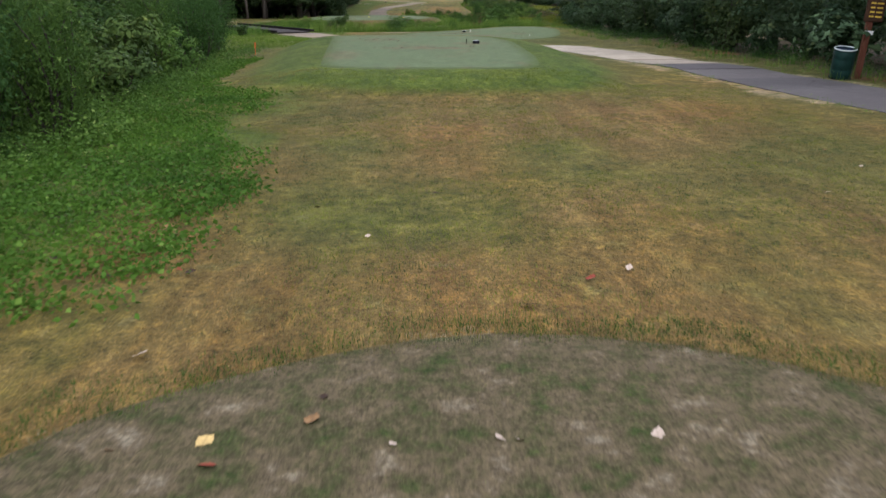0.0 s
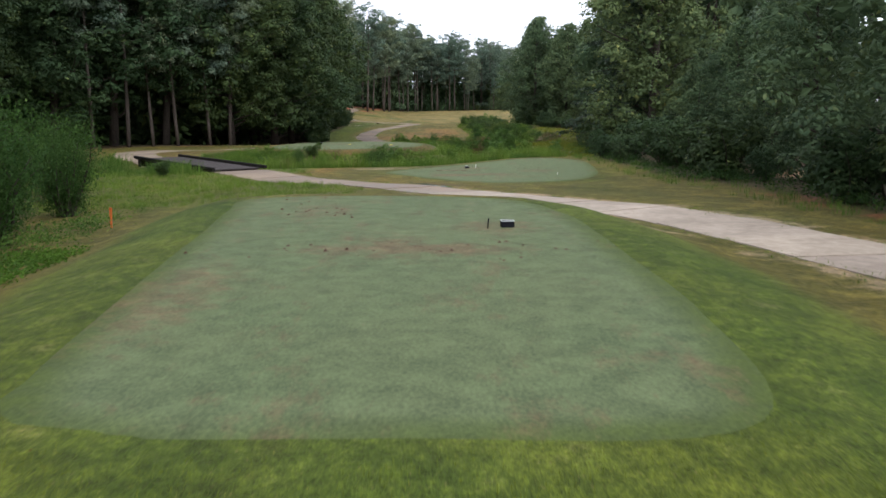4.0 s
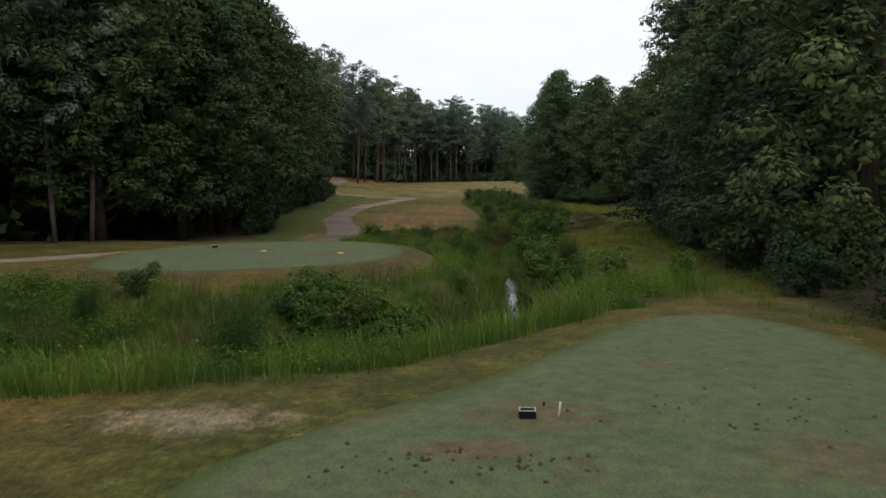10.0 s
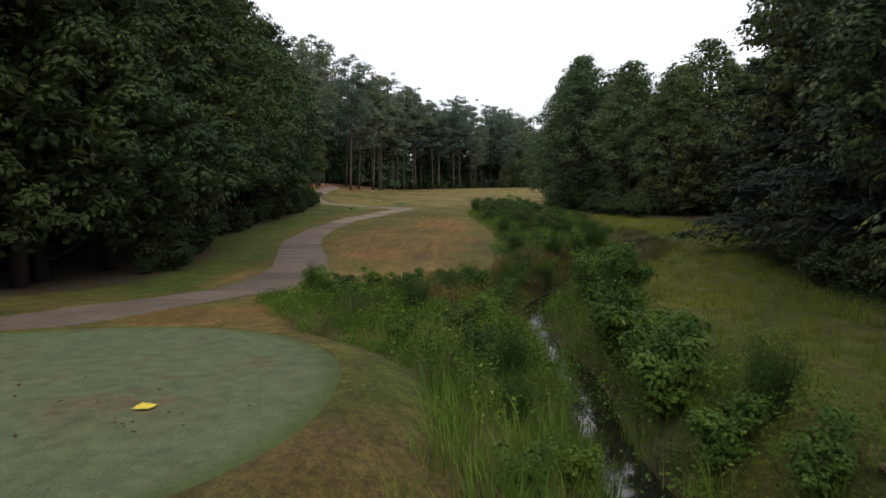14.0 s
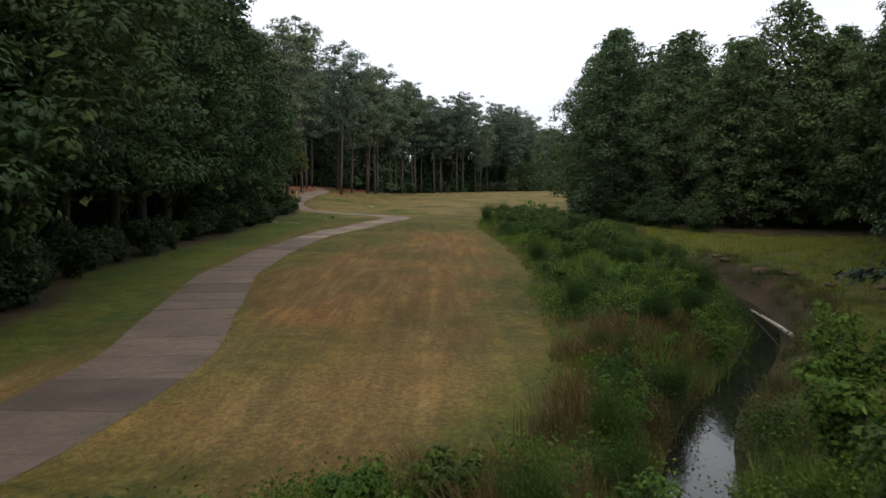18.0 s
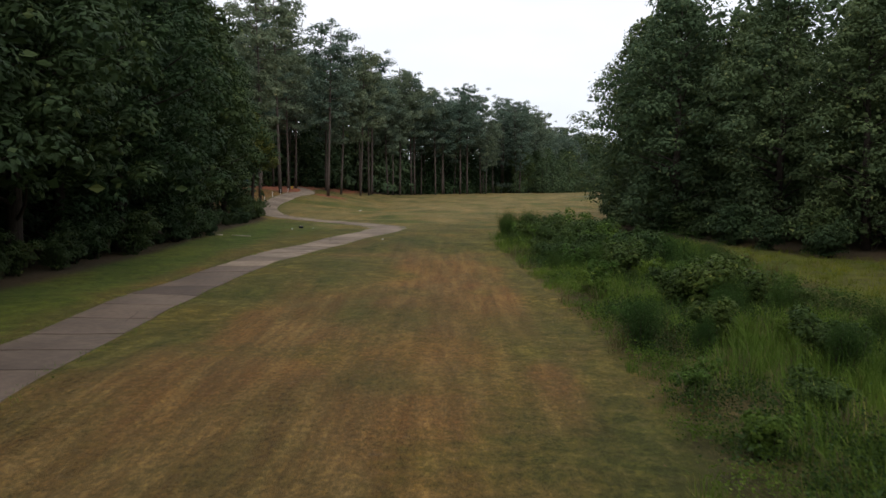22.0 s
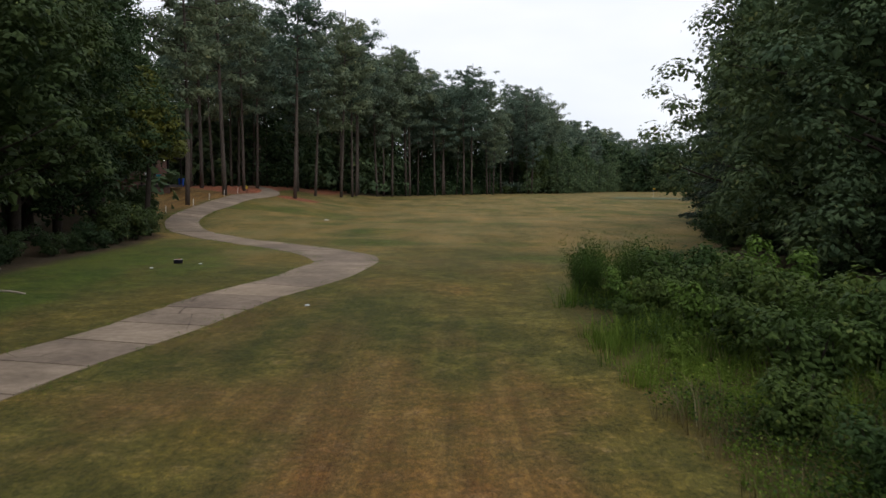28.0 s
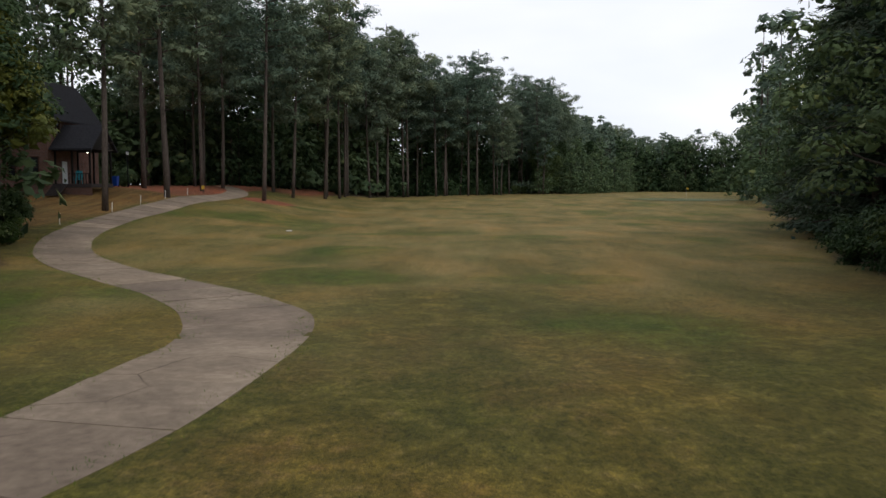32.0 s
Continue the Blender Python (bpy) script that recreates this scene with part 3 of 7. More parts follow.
woods = np.where(YY > 300, smooth(0, 6, XX * -1.0 - 24 + (YY - 300) * 0.32), woods)
fair = smooth(108, 113, YY) * smooth(12, 9, np.abs(XX + 0.5)) * smooth(200, 176, YY)
blot = value_noise(XX / np.where(YY > 195, 9.0, 5.0), YY / 9, 11) * 0.6 + value_noise(XX / 1.6, YY / 3, 12) * 0.4
brown = smooth(0.35, 0.7, blot) * 0.85 + fair * 0.18 * smooth(184, 135, YY) + fair * 0.4 * (value_noise(XX / 0.9, YY / 30, 71) * 0.6 + value_noise(XX / 2.2, YY / 22, 72) * 0.7 - 0.5) * smooth(210, 180, YY)
brown = brown + (0.36 + 0.6 * value_noise(XX / 1.5, YY, 19)) * smooth(13, 15, YY) * smooth(21.5, 19, YY + 0.15 * XX) * smooth(-5.5, -3.5, XX) * (1 - 0.6 * smooth(4.5, 7.5, XX))
brown = brown * np.where(YY > 205, 0.95, 1.0) * np.interp(YY, [0, 14, 20, 60, 61], [0.85, 0.85, 0.6, 0.55, 0.85]) * (1 - 0.35 * smooth(160, 178, YY))
brown = brown + fair * smooth(9.0, 0.5, np.abs(XX + 0.2 + (value_noise(XX / 4, YY / 7, 63) - 0.5) * 4)) * np.interp(YY, [110, 120, 140, 160, 190], [0.5, 0.58, 0.5, 0.28, 0.06]) * (0.45 + 1.1 * value_noise(XX / 2.5, YY / 8, 65))
brown = brown + smooth(9.5, 6, YY) * smooth(-1.5, 2, YY) * (0.35 + 0.5 * value_noise(XX, YY, 91))
brown = brown + smooth(22, 19, YY) * (0.0 + 0.12 * smooth(3, 8, YY) * smooth(15, 10, YY) * smooth(-3, 2, XX)) * (0.6 + 0.6 * blot)
lush = smooth(-2.2, -4.0, XX + (value_noise(XX / 2, YY / 2, 5) - 0.5) * 2.5) * smooth(26, 16, YY) * smooth(4.5, 7.5, YY)
lush = np.maximum(lush, smooth(2.9, 1.1, TEE_D[0]) * 1.35 * (0.25 + 0.75 * smooth(38, 35, YY)))
lush = np.maximum(lush, smooth(1.6, 0.6, TEE_D[1]) * 0.4)
lush = np.maximum(lush, smooth(7.0, 3.0, STREAM_D) * 0.9)
slope_c = smooth(3.2, 1.8, TEE_D[2]) * smooth(82, 80, YY + np.maximum(XX + 5, 0) * -1.2)
lush = lush * (1 - 0.85 * slope_c)
brown = brown * (1 - 0.6 * slope_c) + 0.42 * slope_c
lush = np.maximum(lush, smooth(-9.5, -12, XX - smooth(125, 150, YY) * -3) * smooth(100, 112, YY) * smooth(225, 200, YY) * 1.2)
lush = np.maximum(lush, smooth(6.5, 9.0, XX) * smooth(72, 80, YY) * smooth(200, 170, YY) * 0.75)
lush = np.maximum(lush, smooth(-2, -5, XX + (YY - 50) * 0.35) * smooth(40, 44, YY) * smooth(64, 60, YY) * 0.6)
lush = np.maximum(lush, smooth(-6, -8, XX) * smooth(55, 62, YY) * smooth(76, 68, YY) * 0.8)
lush = np.maximum(lush, smooth(0.62, 0.8, value_noise(XX / 6, YY / 5, 21)) * 0.7 * smooth(185, 215, YY))
lush = np.maximum(lush, smooth(6.5, 3.0, np.hypot((XX + 14.5) * 1.1, (YY - 197) / 1.9)) * 0.8)
lush = np.maximum(lush, smooth(1.0, 0.3, np.hypot((XX - 5.2) / 5.5, (YY - 203) / 5.5)) * 0.7)
lush = lush * (0.55 + 0.6 * value_noise(XX / 1.4, YY / 1.8, 82)) * np.where(YY > 95, 0.85, 1.0)
brown = brown + 1.2 * smooth(-26.8, -28, XX) * smooth(232, 238, YY)
lush = np.maximum(lush, smooth(0.38, 0.62, value_noise(XX / 1.7, YY / 1.9, 64)) * 0.26 * smooth(16, 13, YY) * smooth(4, 7, YY))
verge = np.interp(YY, [110, 116, 132, 154, 177, 190], [1.5, 3.1, 3.8, 4.6, 3.9, 4.5]) - XX
brown = brown * (1 - fair * 0.75 * smooth(2.6, 0.3, verge + (value_noise(XX / 2, YY / 3, 66) - 0.5) * 2))
brown = brown * (1 - 0.9 * np.minimum(lush, 1))
dirt = smooth(0.5, 0.1, np.abs(PATH_D - CART_WIDTH / 2 - 0.1)) * 0.6 * smooth(0.45, 0.7, value_noise(XX / 2.5, YY / 2.5, 7)) * smooth(60, 45, YY)
dirt = np.maximum(dirt, smooth(1.5, 0.0, np.hypot((XX + 3.4) / 1.7 + (YY - 62.3) * 0.15, YY - 62.4)) * 0.75)
dirt = np.maximum(dirt, smooth(1.6, 0.3, np.hypot(XX - 4.2, (YY - 39.2) / 2.2)) * 0.6)
dirt = np.maximum(dirt, smooth(0.55, 0.15, np.abs(PATH_D - 1.85)) * smooth(0.3, 0.6, value_noise(XX / 1.3, YY / 1.3, 17)) * smooth(16, 20, YY) * smooth(37, 33, YY) * smooth(9.5, 8.5, XX - (30 - YY) * 0.12) * 0.6)
east = XX > np.interp(YY, CART_LINE[:80, 1], CART_LINE[:80, 0])
dirt = np.maximum(dirt, east * smooth(0.75, 0.1, np.abs(PATH_D - 1.45)) * smooth(0.2, 0.5, value_noise(XX / 0.9, YY / 0.9, 18)) * smooth(32, 36, YY) * smooth(49.5, 47, YY) * 0.95)
for a, b, r in ((1.7, 38.6, 0.75), (2.4, 38.4, 0.7), (3.1, 37.9, 0.85), (4.5, 35.9, 0.8), (5.0, 35.6, 0.6)):
    dirt = np.maximum(dirt, smooth(1.0, 0.2, np.hypot((XX - a) / r, (YY - b) / (r * 0.7))) * 0.9)
dirt = np.maximum(dirt, smooth(1.0, 0.5, np.hypot((XX - 20) / 6, (YY - 58) / 9)) * 0.8)
straw = smooth(4.2, 2.2, np.hypot(XX + 22.0, (YY - 281.5) / 1.5)) + smooth(-18, -24, XX) * smooth(295, 315, YY) + smooth(-27.2, -28.2, XX) * smooth(262, 268, YY)
straw = np.maximum(straw, smooth(1.5, 0.3, np.abs(right_in - 0.2)) * smooth(0.35, 0.65, value_noise(XX / 1.2, YY / 1.6, 83)) * smooth(10, 14, YY) * smooth(50, 44, YY) * 0.6)
wet_bank = smooth(1.3, 0.7, STREAM_D) * smooth(24, 32, STREAM_A)
wet_bank = np.maximum(wet_bank, smooth(2.3, 1.5, STREAM_D + (value_noise(XX, YY, 81) - 0.5)) * smooth(50, 54, STREAM_A) * smooth(68, 63, STREAM_A) * (XX > np.interp(STREAM_A, np.arange(len(STREAM)), STREAM[:, 0])))

WILD = curve([(-9.6, 63.2), (-6.8, 63.8), (-4.2, 64.5), (-1.6, 65.5), (0.5, 67.4), (3.2, 70.6), (6.2, 74.2), (8.6, 76.8), (8.8, 80), (7.8, 84), (7.2, 88), (6.8, 95), (7.2, 104), (8.4, 113), (11.2, 120), (14.4, 128), (16.8, 140), (17, 152), (17, 166),
              (18, 178), (15, 186), (9, 188.5), (5.2, 188), (3.8, 185), (3.9, 177), (4.6, 154), (4.6, 140), (3.8, 132), (3.1, 116), (0.7, 109.8), (-2, 108.8), (-5, 107.2), (-5.9, 103), (-3.3, 95.6), (-0.3, 90.5), (0.2, 85),
              (-2.5, 80), (-6, 77.6), (-11, 77), (-14.5, 77.4), (-16.5, 75), (-14.6, 71), (-12.2, 67)], 2.5, True)
thick = np.zeros(XX.shape)
b = (np.abs(XX) < 25) & (YY > 58) & (YY < 195)
thick[b] = smooth(0.65, -0.5, signed(XX[b], YY[b], WILD)) * ~((STREAM_A[b] > 48) & (STREAM_A[b] < 66) & (STREAM_D[b] > 1.8) & (XX[b] > np.interp(STREAM_A[b], np.arange(len(STREAM)), STREAM[:, 0])))

# trodden mud round the puddle
mud = smooth(1.0, 0.35, np.hypot(((YY - 51.0) * 0.75 - (XX + 0.4) * 0.66) / 2.4, ((XX + 0.4) * 0.75 + (YY - 51.0) * 0.66 - 0.25) / 0.7)) * 0.75

nx, ny = len(GX), len(GY)
ids = np.arange(nx * ny).reshape(ny, nx)
quads = np.stack([ids[:-1, :-1], ids[:-1, 1:], ids[1:, 1:], ids[1:, :-1]], -1).reshape(-1, 4)
me = bpy.data.meshes.new("ground")
me.vertices.add(nx * ny)
me.vertices.foreach_set("co", np.stack([XX, YY, ZZ], -1).astype(np.float32).ravel())
me.loops.add(quads.size)
me.loops.foreach_set("vertex_index", quads.astype(np.int32).ravel())
me.polygons.add(len(quads))
me.polygons.foreach_set("loop_start", np.arange(0, quads.size, 4, dtype=np.int32))
me.polygons.foreach_set("use_smooth", np.ones(len(quads), bool))
me.update(calc_edges=True)
me.validate()
# ground past y 192 lightened: distance haze and grazing sheen put into its colour
pale = smooth(192, 225, YY + (value_noise(XX / 9, YY / 6, 61) - 0.5) * 30) * smooth(-26, -20, XX) * (1 - np.minimum(lush, 1) * 0.8)
pale = np.maximum(pale, fair * smooth(130, 116, YY) * smooth(109, 112, YY) * 0.5 * smooth(0.2, 0.6, value_noise(XX / 2.2, YY / 12, 62)))
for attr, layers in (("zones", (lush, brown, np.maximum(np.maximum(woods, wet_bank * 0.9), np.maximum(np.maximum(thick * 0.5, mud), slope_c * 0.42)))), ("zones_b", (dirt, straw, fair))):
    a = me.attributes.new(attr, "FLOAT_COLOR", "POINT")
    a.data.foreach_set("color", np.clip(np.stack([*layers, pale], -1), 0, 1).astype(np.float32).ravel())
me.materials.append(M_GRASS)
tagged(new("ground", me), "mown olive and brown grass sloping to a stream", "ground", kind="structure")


def height(x, y):
    return float(ground(np.array([x]), np.array([y]))[0])


# ---- tees: close-cut turf pads ----
WEAR = [(0.5, 60.9, 1.4, 0.6, 1.1), (-3.3, 26.5, 1.2, 4.0, 0.55), (-0.6, 29.6, 3.0, 1.1, 0.8), (0.9, 32.0, 1.6, 1.6, 0.6), (-2.6, 34.5, 1.6, 2.4, 0.5), (0.6, 57.8, 2.0, 1.3, 1.0), (2.6, 58.4, 1.6, 1.0, 0.8), (1.6, 62.4, 1.8, 1.5, 0.7), (4.8, 60.6, 2.4, 1.8, 0.6), (3.4, 57.0, 2.4, 1.6, 0.45), (-4.6, 86.0, 2.2, 2.0, 0.6), (-8.4, 87.8, 2.4, 1.8, 0.6)]
for ring, top in zip(TEE_RINGS, TEE_TOPS):
    fine = curve(ring[::2], 0.35, True)
    cx, cy = fine.mean(0)
    n, rings = len(fine), 14
    verts, faces = [(cx, cy, top + 0.015)], []
    levels = [math.sqrt((k + 1) / rings) for k in range(rings)]
    xs, ys = np.concatenate([cx + (fine[:, 0] - cx) * s for s in levels]), np.concatenate([cy + (fine[:, 1] - cy) * s for s in levels])
    zs = ground(xs, ys) + 0.015
    zs[-n:] -= 0.03
    verts += list(zip(xs, ys, zs))
    for k in range(rings):
        for i in range(n):
            j = (i + 1) % n
            if k == 0:
                faces.append((0, 1 + i, 1 + j))
            else:
                a = 1 + (k - 1) * n
                faces.append((a + i, a + n + i, a + n + j, a + j))
    me = mesh_from("tee_box", verts, faces, M_TEE, True)
    vx, vy = np.array([v[0] for v in verts]), np.array([v[1] for v in verts])
    wear = sum(smooth(1.0, 0.2, np.hypot((vx - a) / rx, (vy - b) / ry)) * k for a, b, rx, ry, k in WEAR)
    edge_d = signed(vx, vy, ring)
    me.attributes.new("wear", "FLOAT_COLOR", "POINT").data.foreach_set("color", np.stack([np.clip(wear, 0, 1), smooth(-0.6, -0.05, edge_d), wear * 0, wear * 0 + 1], -1).astype(np.float32).ravel())
    tagged(new("tee_box", me), "raised golf tee of close-cut bluish-green turf with worn spots", "tee", "tees", "structure")

ring = curve([(0.3, 5.8), (2.2, 5.3), (3.6, 3.9), (4.2, 1), (4.2, -4), (3, -8), (-3, -8), (-4, -4), (-3.8, 1), (-2.7, 3.9), (-1.5, 5.1)], 0.5, True)
cx, cy = ring.mean(0)
levels = np.linspace(0.1, 1.0, 16)
xs, ys = np.concatenate([cx + (ring[:, 0] - cx) * s for s in levels]), np.concatenate([cy + (ring[:, 1] - cy) * s for s in levels])
zs, n = ground(xs, ys) + 0.03, len(ring)
zs[-n:] -= 0.045
faces = [tuple(range(n))] + [((k - 1) * n + i, k * n + i, k * n + (i + 1) % n, (k - 1) * n + (i + 1) % n) for k in range(1, 16) for i in range(n)]
tagged(new("worn_tee", mesh_from("worn_tee", list(zip(xs, ys, zs)), faces, M_WORN, True)), "thin worn back tee with pale dead grass", "tee", "tees", "structure")

# ---- water ----
def water_material():
    m, n, l, b = material("stream_water", 0.04)
    b.inputs["Base Color"].default_value = (0.012, 0.013, 0.009, 1)
    b.inputs["Specular IOR Level"].default_value = 0.5
    b.inputs["IOR"].default_value = 1.33
    bump_node(n, l, b, noise_node(n, l, place_node(n, l, (2, 1, 1)), 3.0, 3), 0.12, 0.02)
    return m


M_WATER = water_material()
cut = STREAM[24:]
side = np.gradient(cut, axis=0)
side = np.stack([-side[:, 1], side[:, 0]], 1) / np.hypot(side[:, 0], side[:, 1])[:, None]
verts = [(*(p + s * k * 1.5), WATER_Z) for p, s in zip(cut, side) for k in (-1, 1)]
tagged(new("stream_water", mesh_from("stream_water", verts, [(2 * i, 2 * i + 1, 2 * i + 3, 2 * i + 2) for i in range(len(cut) - 1)], M_WATER)),
       "shallow dark stream water reflecting the sky", "stream", kind="structure")

# ---- cart path: concrete slabs ----
cart_path = tagged(new("cart_path"), "weathered concrete golf cart path laid in slabs", "path", kind="structure")
line = curve(CART_PATH, 0.5)
run = np.concatenate([[0], np.cumsum(np.hypot(*np.diff(line, axis=0).T))])
slab_len, gap = 2.75, 0.055
rng = np.random.default_rng(5)


def along_path(s):
    p = np.array([np.interp(s, run, line[:, 0]), np.interp(s, run, line[:, 1])])
    a = np.array([np.interp(s + 0.3, run, line[:, 0]) - np.interp(s - 0.3, run, line[:, 0]), np.interp(s + 0.3, run, line[:, 1]) - np.interp(s - 0.3, run, line[:, 1])])
    a /= np.hypot(*a)
    return p, np.array([a[1], -a[0]])


def path_width(s):
    y = np.interp(s, run, line[:, 1])
    return float(np.interp(y, [15, 40, 46, 60, 75, 110, 135, 150, 178, 190, 200, 205, 211, 240], [2.9, 2.85, 2.62, 2.95, 3.0, 3.2, 3.1, 2.8, 2.8, 3.2, 3.3, 3.9, 3.2, 2.8]))


BRIDGE_FROM, BRIDGE_TO = 62.3, 71.6
for k in range(int(run[-1] / slab_len)):
    s0, s1 = k * slab_len, (k + 1) * slab_len - gap * (0.3 if 17 < k * slab_len < 66 else 0.9)
    y_mid = np.interp((s0 + s1) / 2, run, line[:, 1])
    x_mid = np.interp((s0 + s1) / 2, run, line[:, 0])
    if BRIDGE_FROM < y_mid < BRIDGE_TO and x_mid < -10:
        continue
    lift, tip = rng.uniform(-0.006, 0.010), rng.uniform(-0.018, 0.018)
    verts, faces = [], []
    rows_n, cols = 5, (-1, -0.985, -0.33, 0.33, 0.985, 1)
    for i in range(rows_n):
        s = s0 + (s1 - s0) * i / (rows_n - 1)
        p, side = along_path(s)
        for c in cols:
            q = p + side * c * path_width(s) / 2
            top = height(q[0], q[1]) + 0.006 + lift + tip * (i / (rows_n - 1) - 0.5)
            verts.append((q[0], q[1], top - (0.16 if abs(c) == 1 else 0)))
    w = len(cols)
    for i in range(rows_n - 1):
        for c in range(w - 1):
            faces.append((i * w + c, i * w + c + 1, (i + 1) * w + c + 1, (i + 1) * w + c))
    o = len(verts)
    for i in (0, rows_n - 1):
        verts += [(v[0], v[1], v[2] - 0.12) for v in verts[i * w + 1:i * w + w - 1]]
    for j, i in enumerate((0, rows_n - 1)):
        for c in range(w - 3):
            a, b = i * w + 1 + c, o + j * (w - 2) + c
            faces.append((a, b, b + 1, a + 1) if i == 0 else (a, a + 1, b + 1, b))
    child("slab", mesh_from("slab", verts, faces, M_ASPHALT if y_mid < 31 else M_LIGHT_CONCRETE if y_mid < 47 else M_PALE_CONCRETE if y_mid < 62 else M_DAMP if 95 < y_mid < 167 else M_CONCRETE), cart_path)


# ---- trees ----
def bent(base, top, bend, rng, n=6):
    b, t = np.array(base, float), np.array(top, float)
    off = rng.normal(size=3) * bend
    return [b + (t - b) * k / n + off * math.sin(math.pi * k / n) for k in range(n + 1)]


def broad_tree(name, seed, tall, wide, count, leaf, low=0.12, mat=None):
    """A tree with trunk and limbs in one part and a lumpy crown of leaf clumps in another."""
    rng = np.random.default_rng(seed)
    tree = new(name)
    wood, crown = Heap(), Heap()
    trunk = bent((0, 0, -0.3), (rng.normal() * 0.5, rng.normal() * 0.5, tall * 0.9), 0.35, rng, 8)
    girth = tall * 0.012 + 0.06
    wood.add(*tube(trunk, [girth * (1.25 - 1.1 * i / 8) for i in range(9)], 8))
    lobes = rng.uniform(0, 6.28, 6)
    clumps = []
    n_clumps = 150
    for i in range(n_clumps):
        f = low + (1.0 - low) * ((i + rng.uniform(0.1, 0.9)) / n_clumps) ** 0.85
        a = i * 2.39996 + rng.uniform(-0.35, 0.35)
        edge = min(1.0, ((1.02 - f) / 0.52) ** 0.62) * (0.78 + 0.22 * min(1.0, f / 0.4))
        edge *= 1 + 0.17 * math.sin(2 * a + lobes[0] + 5 * f) + 0.13 * math.sin(3 * a + lobes[1] - 9 * f) + 0.10 * math.sin(14 * f + lobes[2] + a)
        reach = wide * edge * (rng.uniform(0.62, 1.04) if i % 4 else rng.uniform(0.25, 0.6))
        axis = np.array([np.interp(f, np.linspace(0, 1, 9), [p[j] for p in trunk]) for j in (0, 1)])
        c = np.array([axis[0] + math.cos(a) * reach, axis[1] + math.sin(a) * reach, tall * f * 0.985])
        clumps.append((c, wide * rng.uniform(0.13, 0.25) * (1.0 - 0.4 * max(0, f - 0.7) / 0.3)))
        if i % 5 == 0 and f < 0.93:
            start = np.array([np.interp(f - 0.06, np.linspace(0, 1, 9), [p[j] for p in trunk]) for j in range(3)])
            wood.add(*tube(bent(start, c, 0.2, rng, 4), [girth * 0.42 * (1 - f * 0.5) * (1 - 0.2 * j) for j in range(5)], 5))
    total = sum(r * r for _, r in clumps)
    for c, r in clumps:
        crown.spray(c, r, max(8, int(count * r * r / total)), leaf, rng, 0.62)
        inner = c * (0.62, 0.62, 1) - (0, 0, r * 0.4)
        crown.leaves(inner + np.clip(rng.normal(size=(14, 3)), -1.5, 1.5) * (r * 0.7, r * 0.7, r * 0.45), leaf * 1.9, rng, 0.5)
    child("trunk", wood.mesh("trunk", M_BARK, True), tree)
    child("crown", crown.mesh("crown", mat or M_LEAF), tree)
    return tree


def pine_tree(name, seed, tall, wide, count, leaf, bare=0.5, mat=None):
    """A tall pine: bare trunk, irregular limbs high up, rounded tufts of needles with gaps between."""
    rng = np.random.default_rng(seed)
    tree = new(name)
    wood, crown = Heap(), Heap()
    trunk = bent((0, 0, -0.3), (rng.normal() * 0.6, rng.normal() * 0.6, tall * 0.97), 0.3, rng, 8)
    girth = tall * 0.006 + 0.035
    wood.add(*tube(trunk, [girth * (1.2 - 1.0 * i / 8) for i in range(9)], 8))
    clumps = []
    limbs = 30
    for i in range(limbs):
        f = bare + (0.98 - bare) * ((i + rng.uniform(0, 0.9)) / limbs) ** 0.85
        k = min(7, int(f * 8))
        start = np.array(trunk[k]) + (np.array(trunk[k + 1]) - np.array(trunk[k])) * (f * 8 - k)
        u = (f - bare) / (1 - bare)
        reach = wide * (0.40 + 0.72 * math.sin(math.pi * (0.18 + 0.72 * u))) * rng.uniform(0.45, 1.08) * (1.0 if u < 0.85 else 0.6)
        a = i * 2.4 + rng.uniform(-0.8, 0.8)
        end = start + np.array([math.cos(a) * reach, math.sin(a) * reach, reach * rng.uniform(0.0, 0.42)])
        pts = bent(start, end, 0.2, rng, 3)
        wood.add(*tube(pts, [girth * 0.34 * (1 - 0.25 * j) for j in range(4)], 4))
        for k in ((1.0, 0.72, 0.45) if reach > wide * 0.5 else (1.0, 0.6)):
            c = start + (end - start) * k + rng.normal(size=3) * (0.3, 0.3, 0.15)
            clumps.append((c, reach * rng.uniform(0.16, 0.27) + 0.3))
            side = c + np.array([math.cos(a + 1.57), math.sin(a + 1.57), rng.uniform(-0.4, 0.7)]) * rng.normal() * reach * 0.32
            clumps.append((side, reach * rng.uniform(0.12, 0.2) + 0.28))
    for i in range(7):
        f = bare * rng.uniform(0.45, 1.0)
        k = min(7, int(f * 8))
        start = np.array(trunk[k]) + (np.array(trunk[k + 1]) - np.array(trunk[k])) * (f * 8 - k)
        a = rng.uniform(0, 6.28)
        end = start + np.array([math.cos(a), math.sin(a), 0.1]) * rng.uniform(0.6, 1.8)
        wood.add(*tube([start, end], [0.035, 0.012], 4))
    total = sum(r * r for _, r in clumps)
    for c, r in clumps:
        crown.spray(c, r, max(8, int(count * r * r / total)), leaf, rng, 0.85, 2.4, 0.0)
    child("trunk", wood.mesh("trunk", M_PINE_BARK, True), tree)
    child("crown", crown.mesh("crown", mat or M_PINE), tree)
    return tree


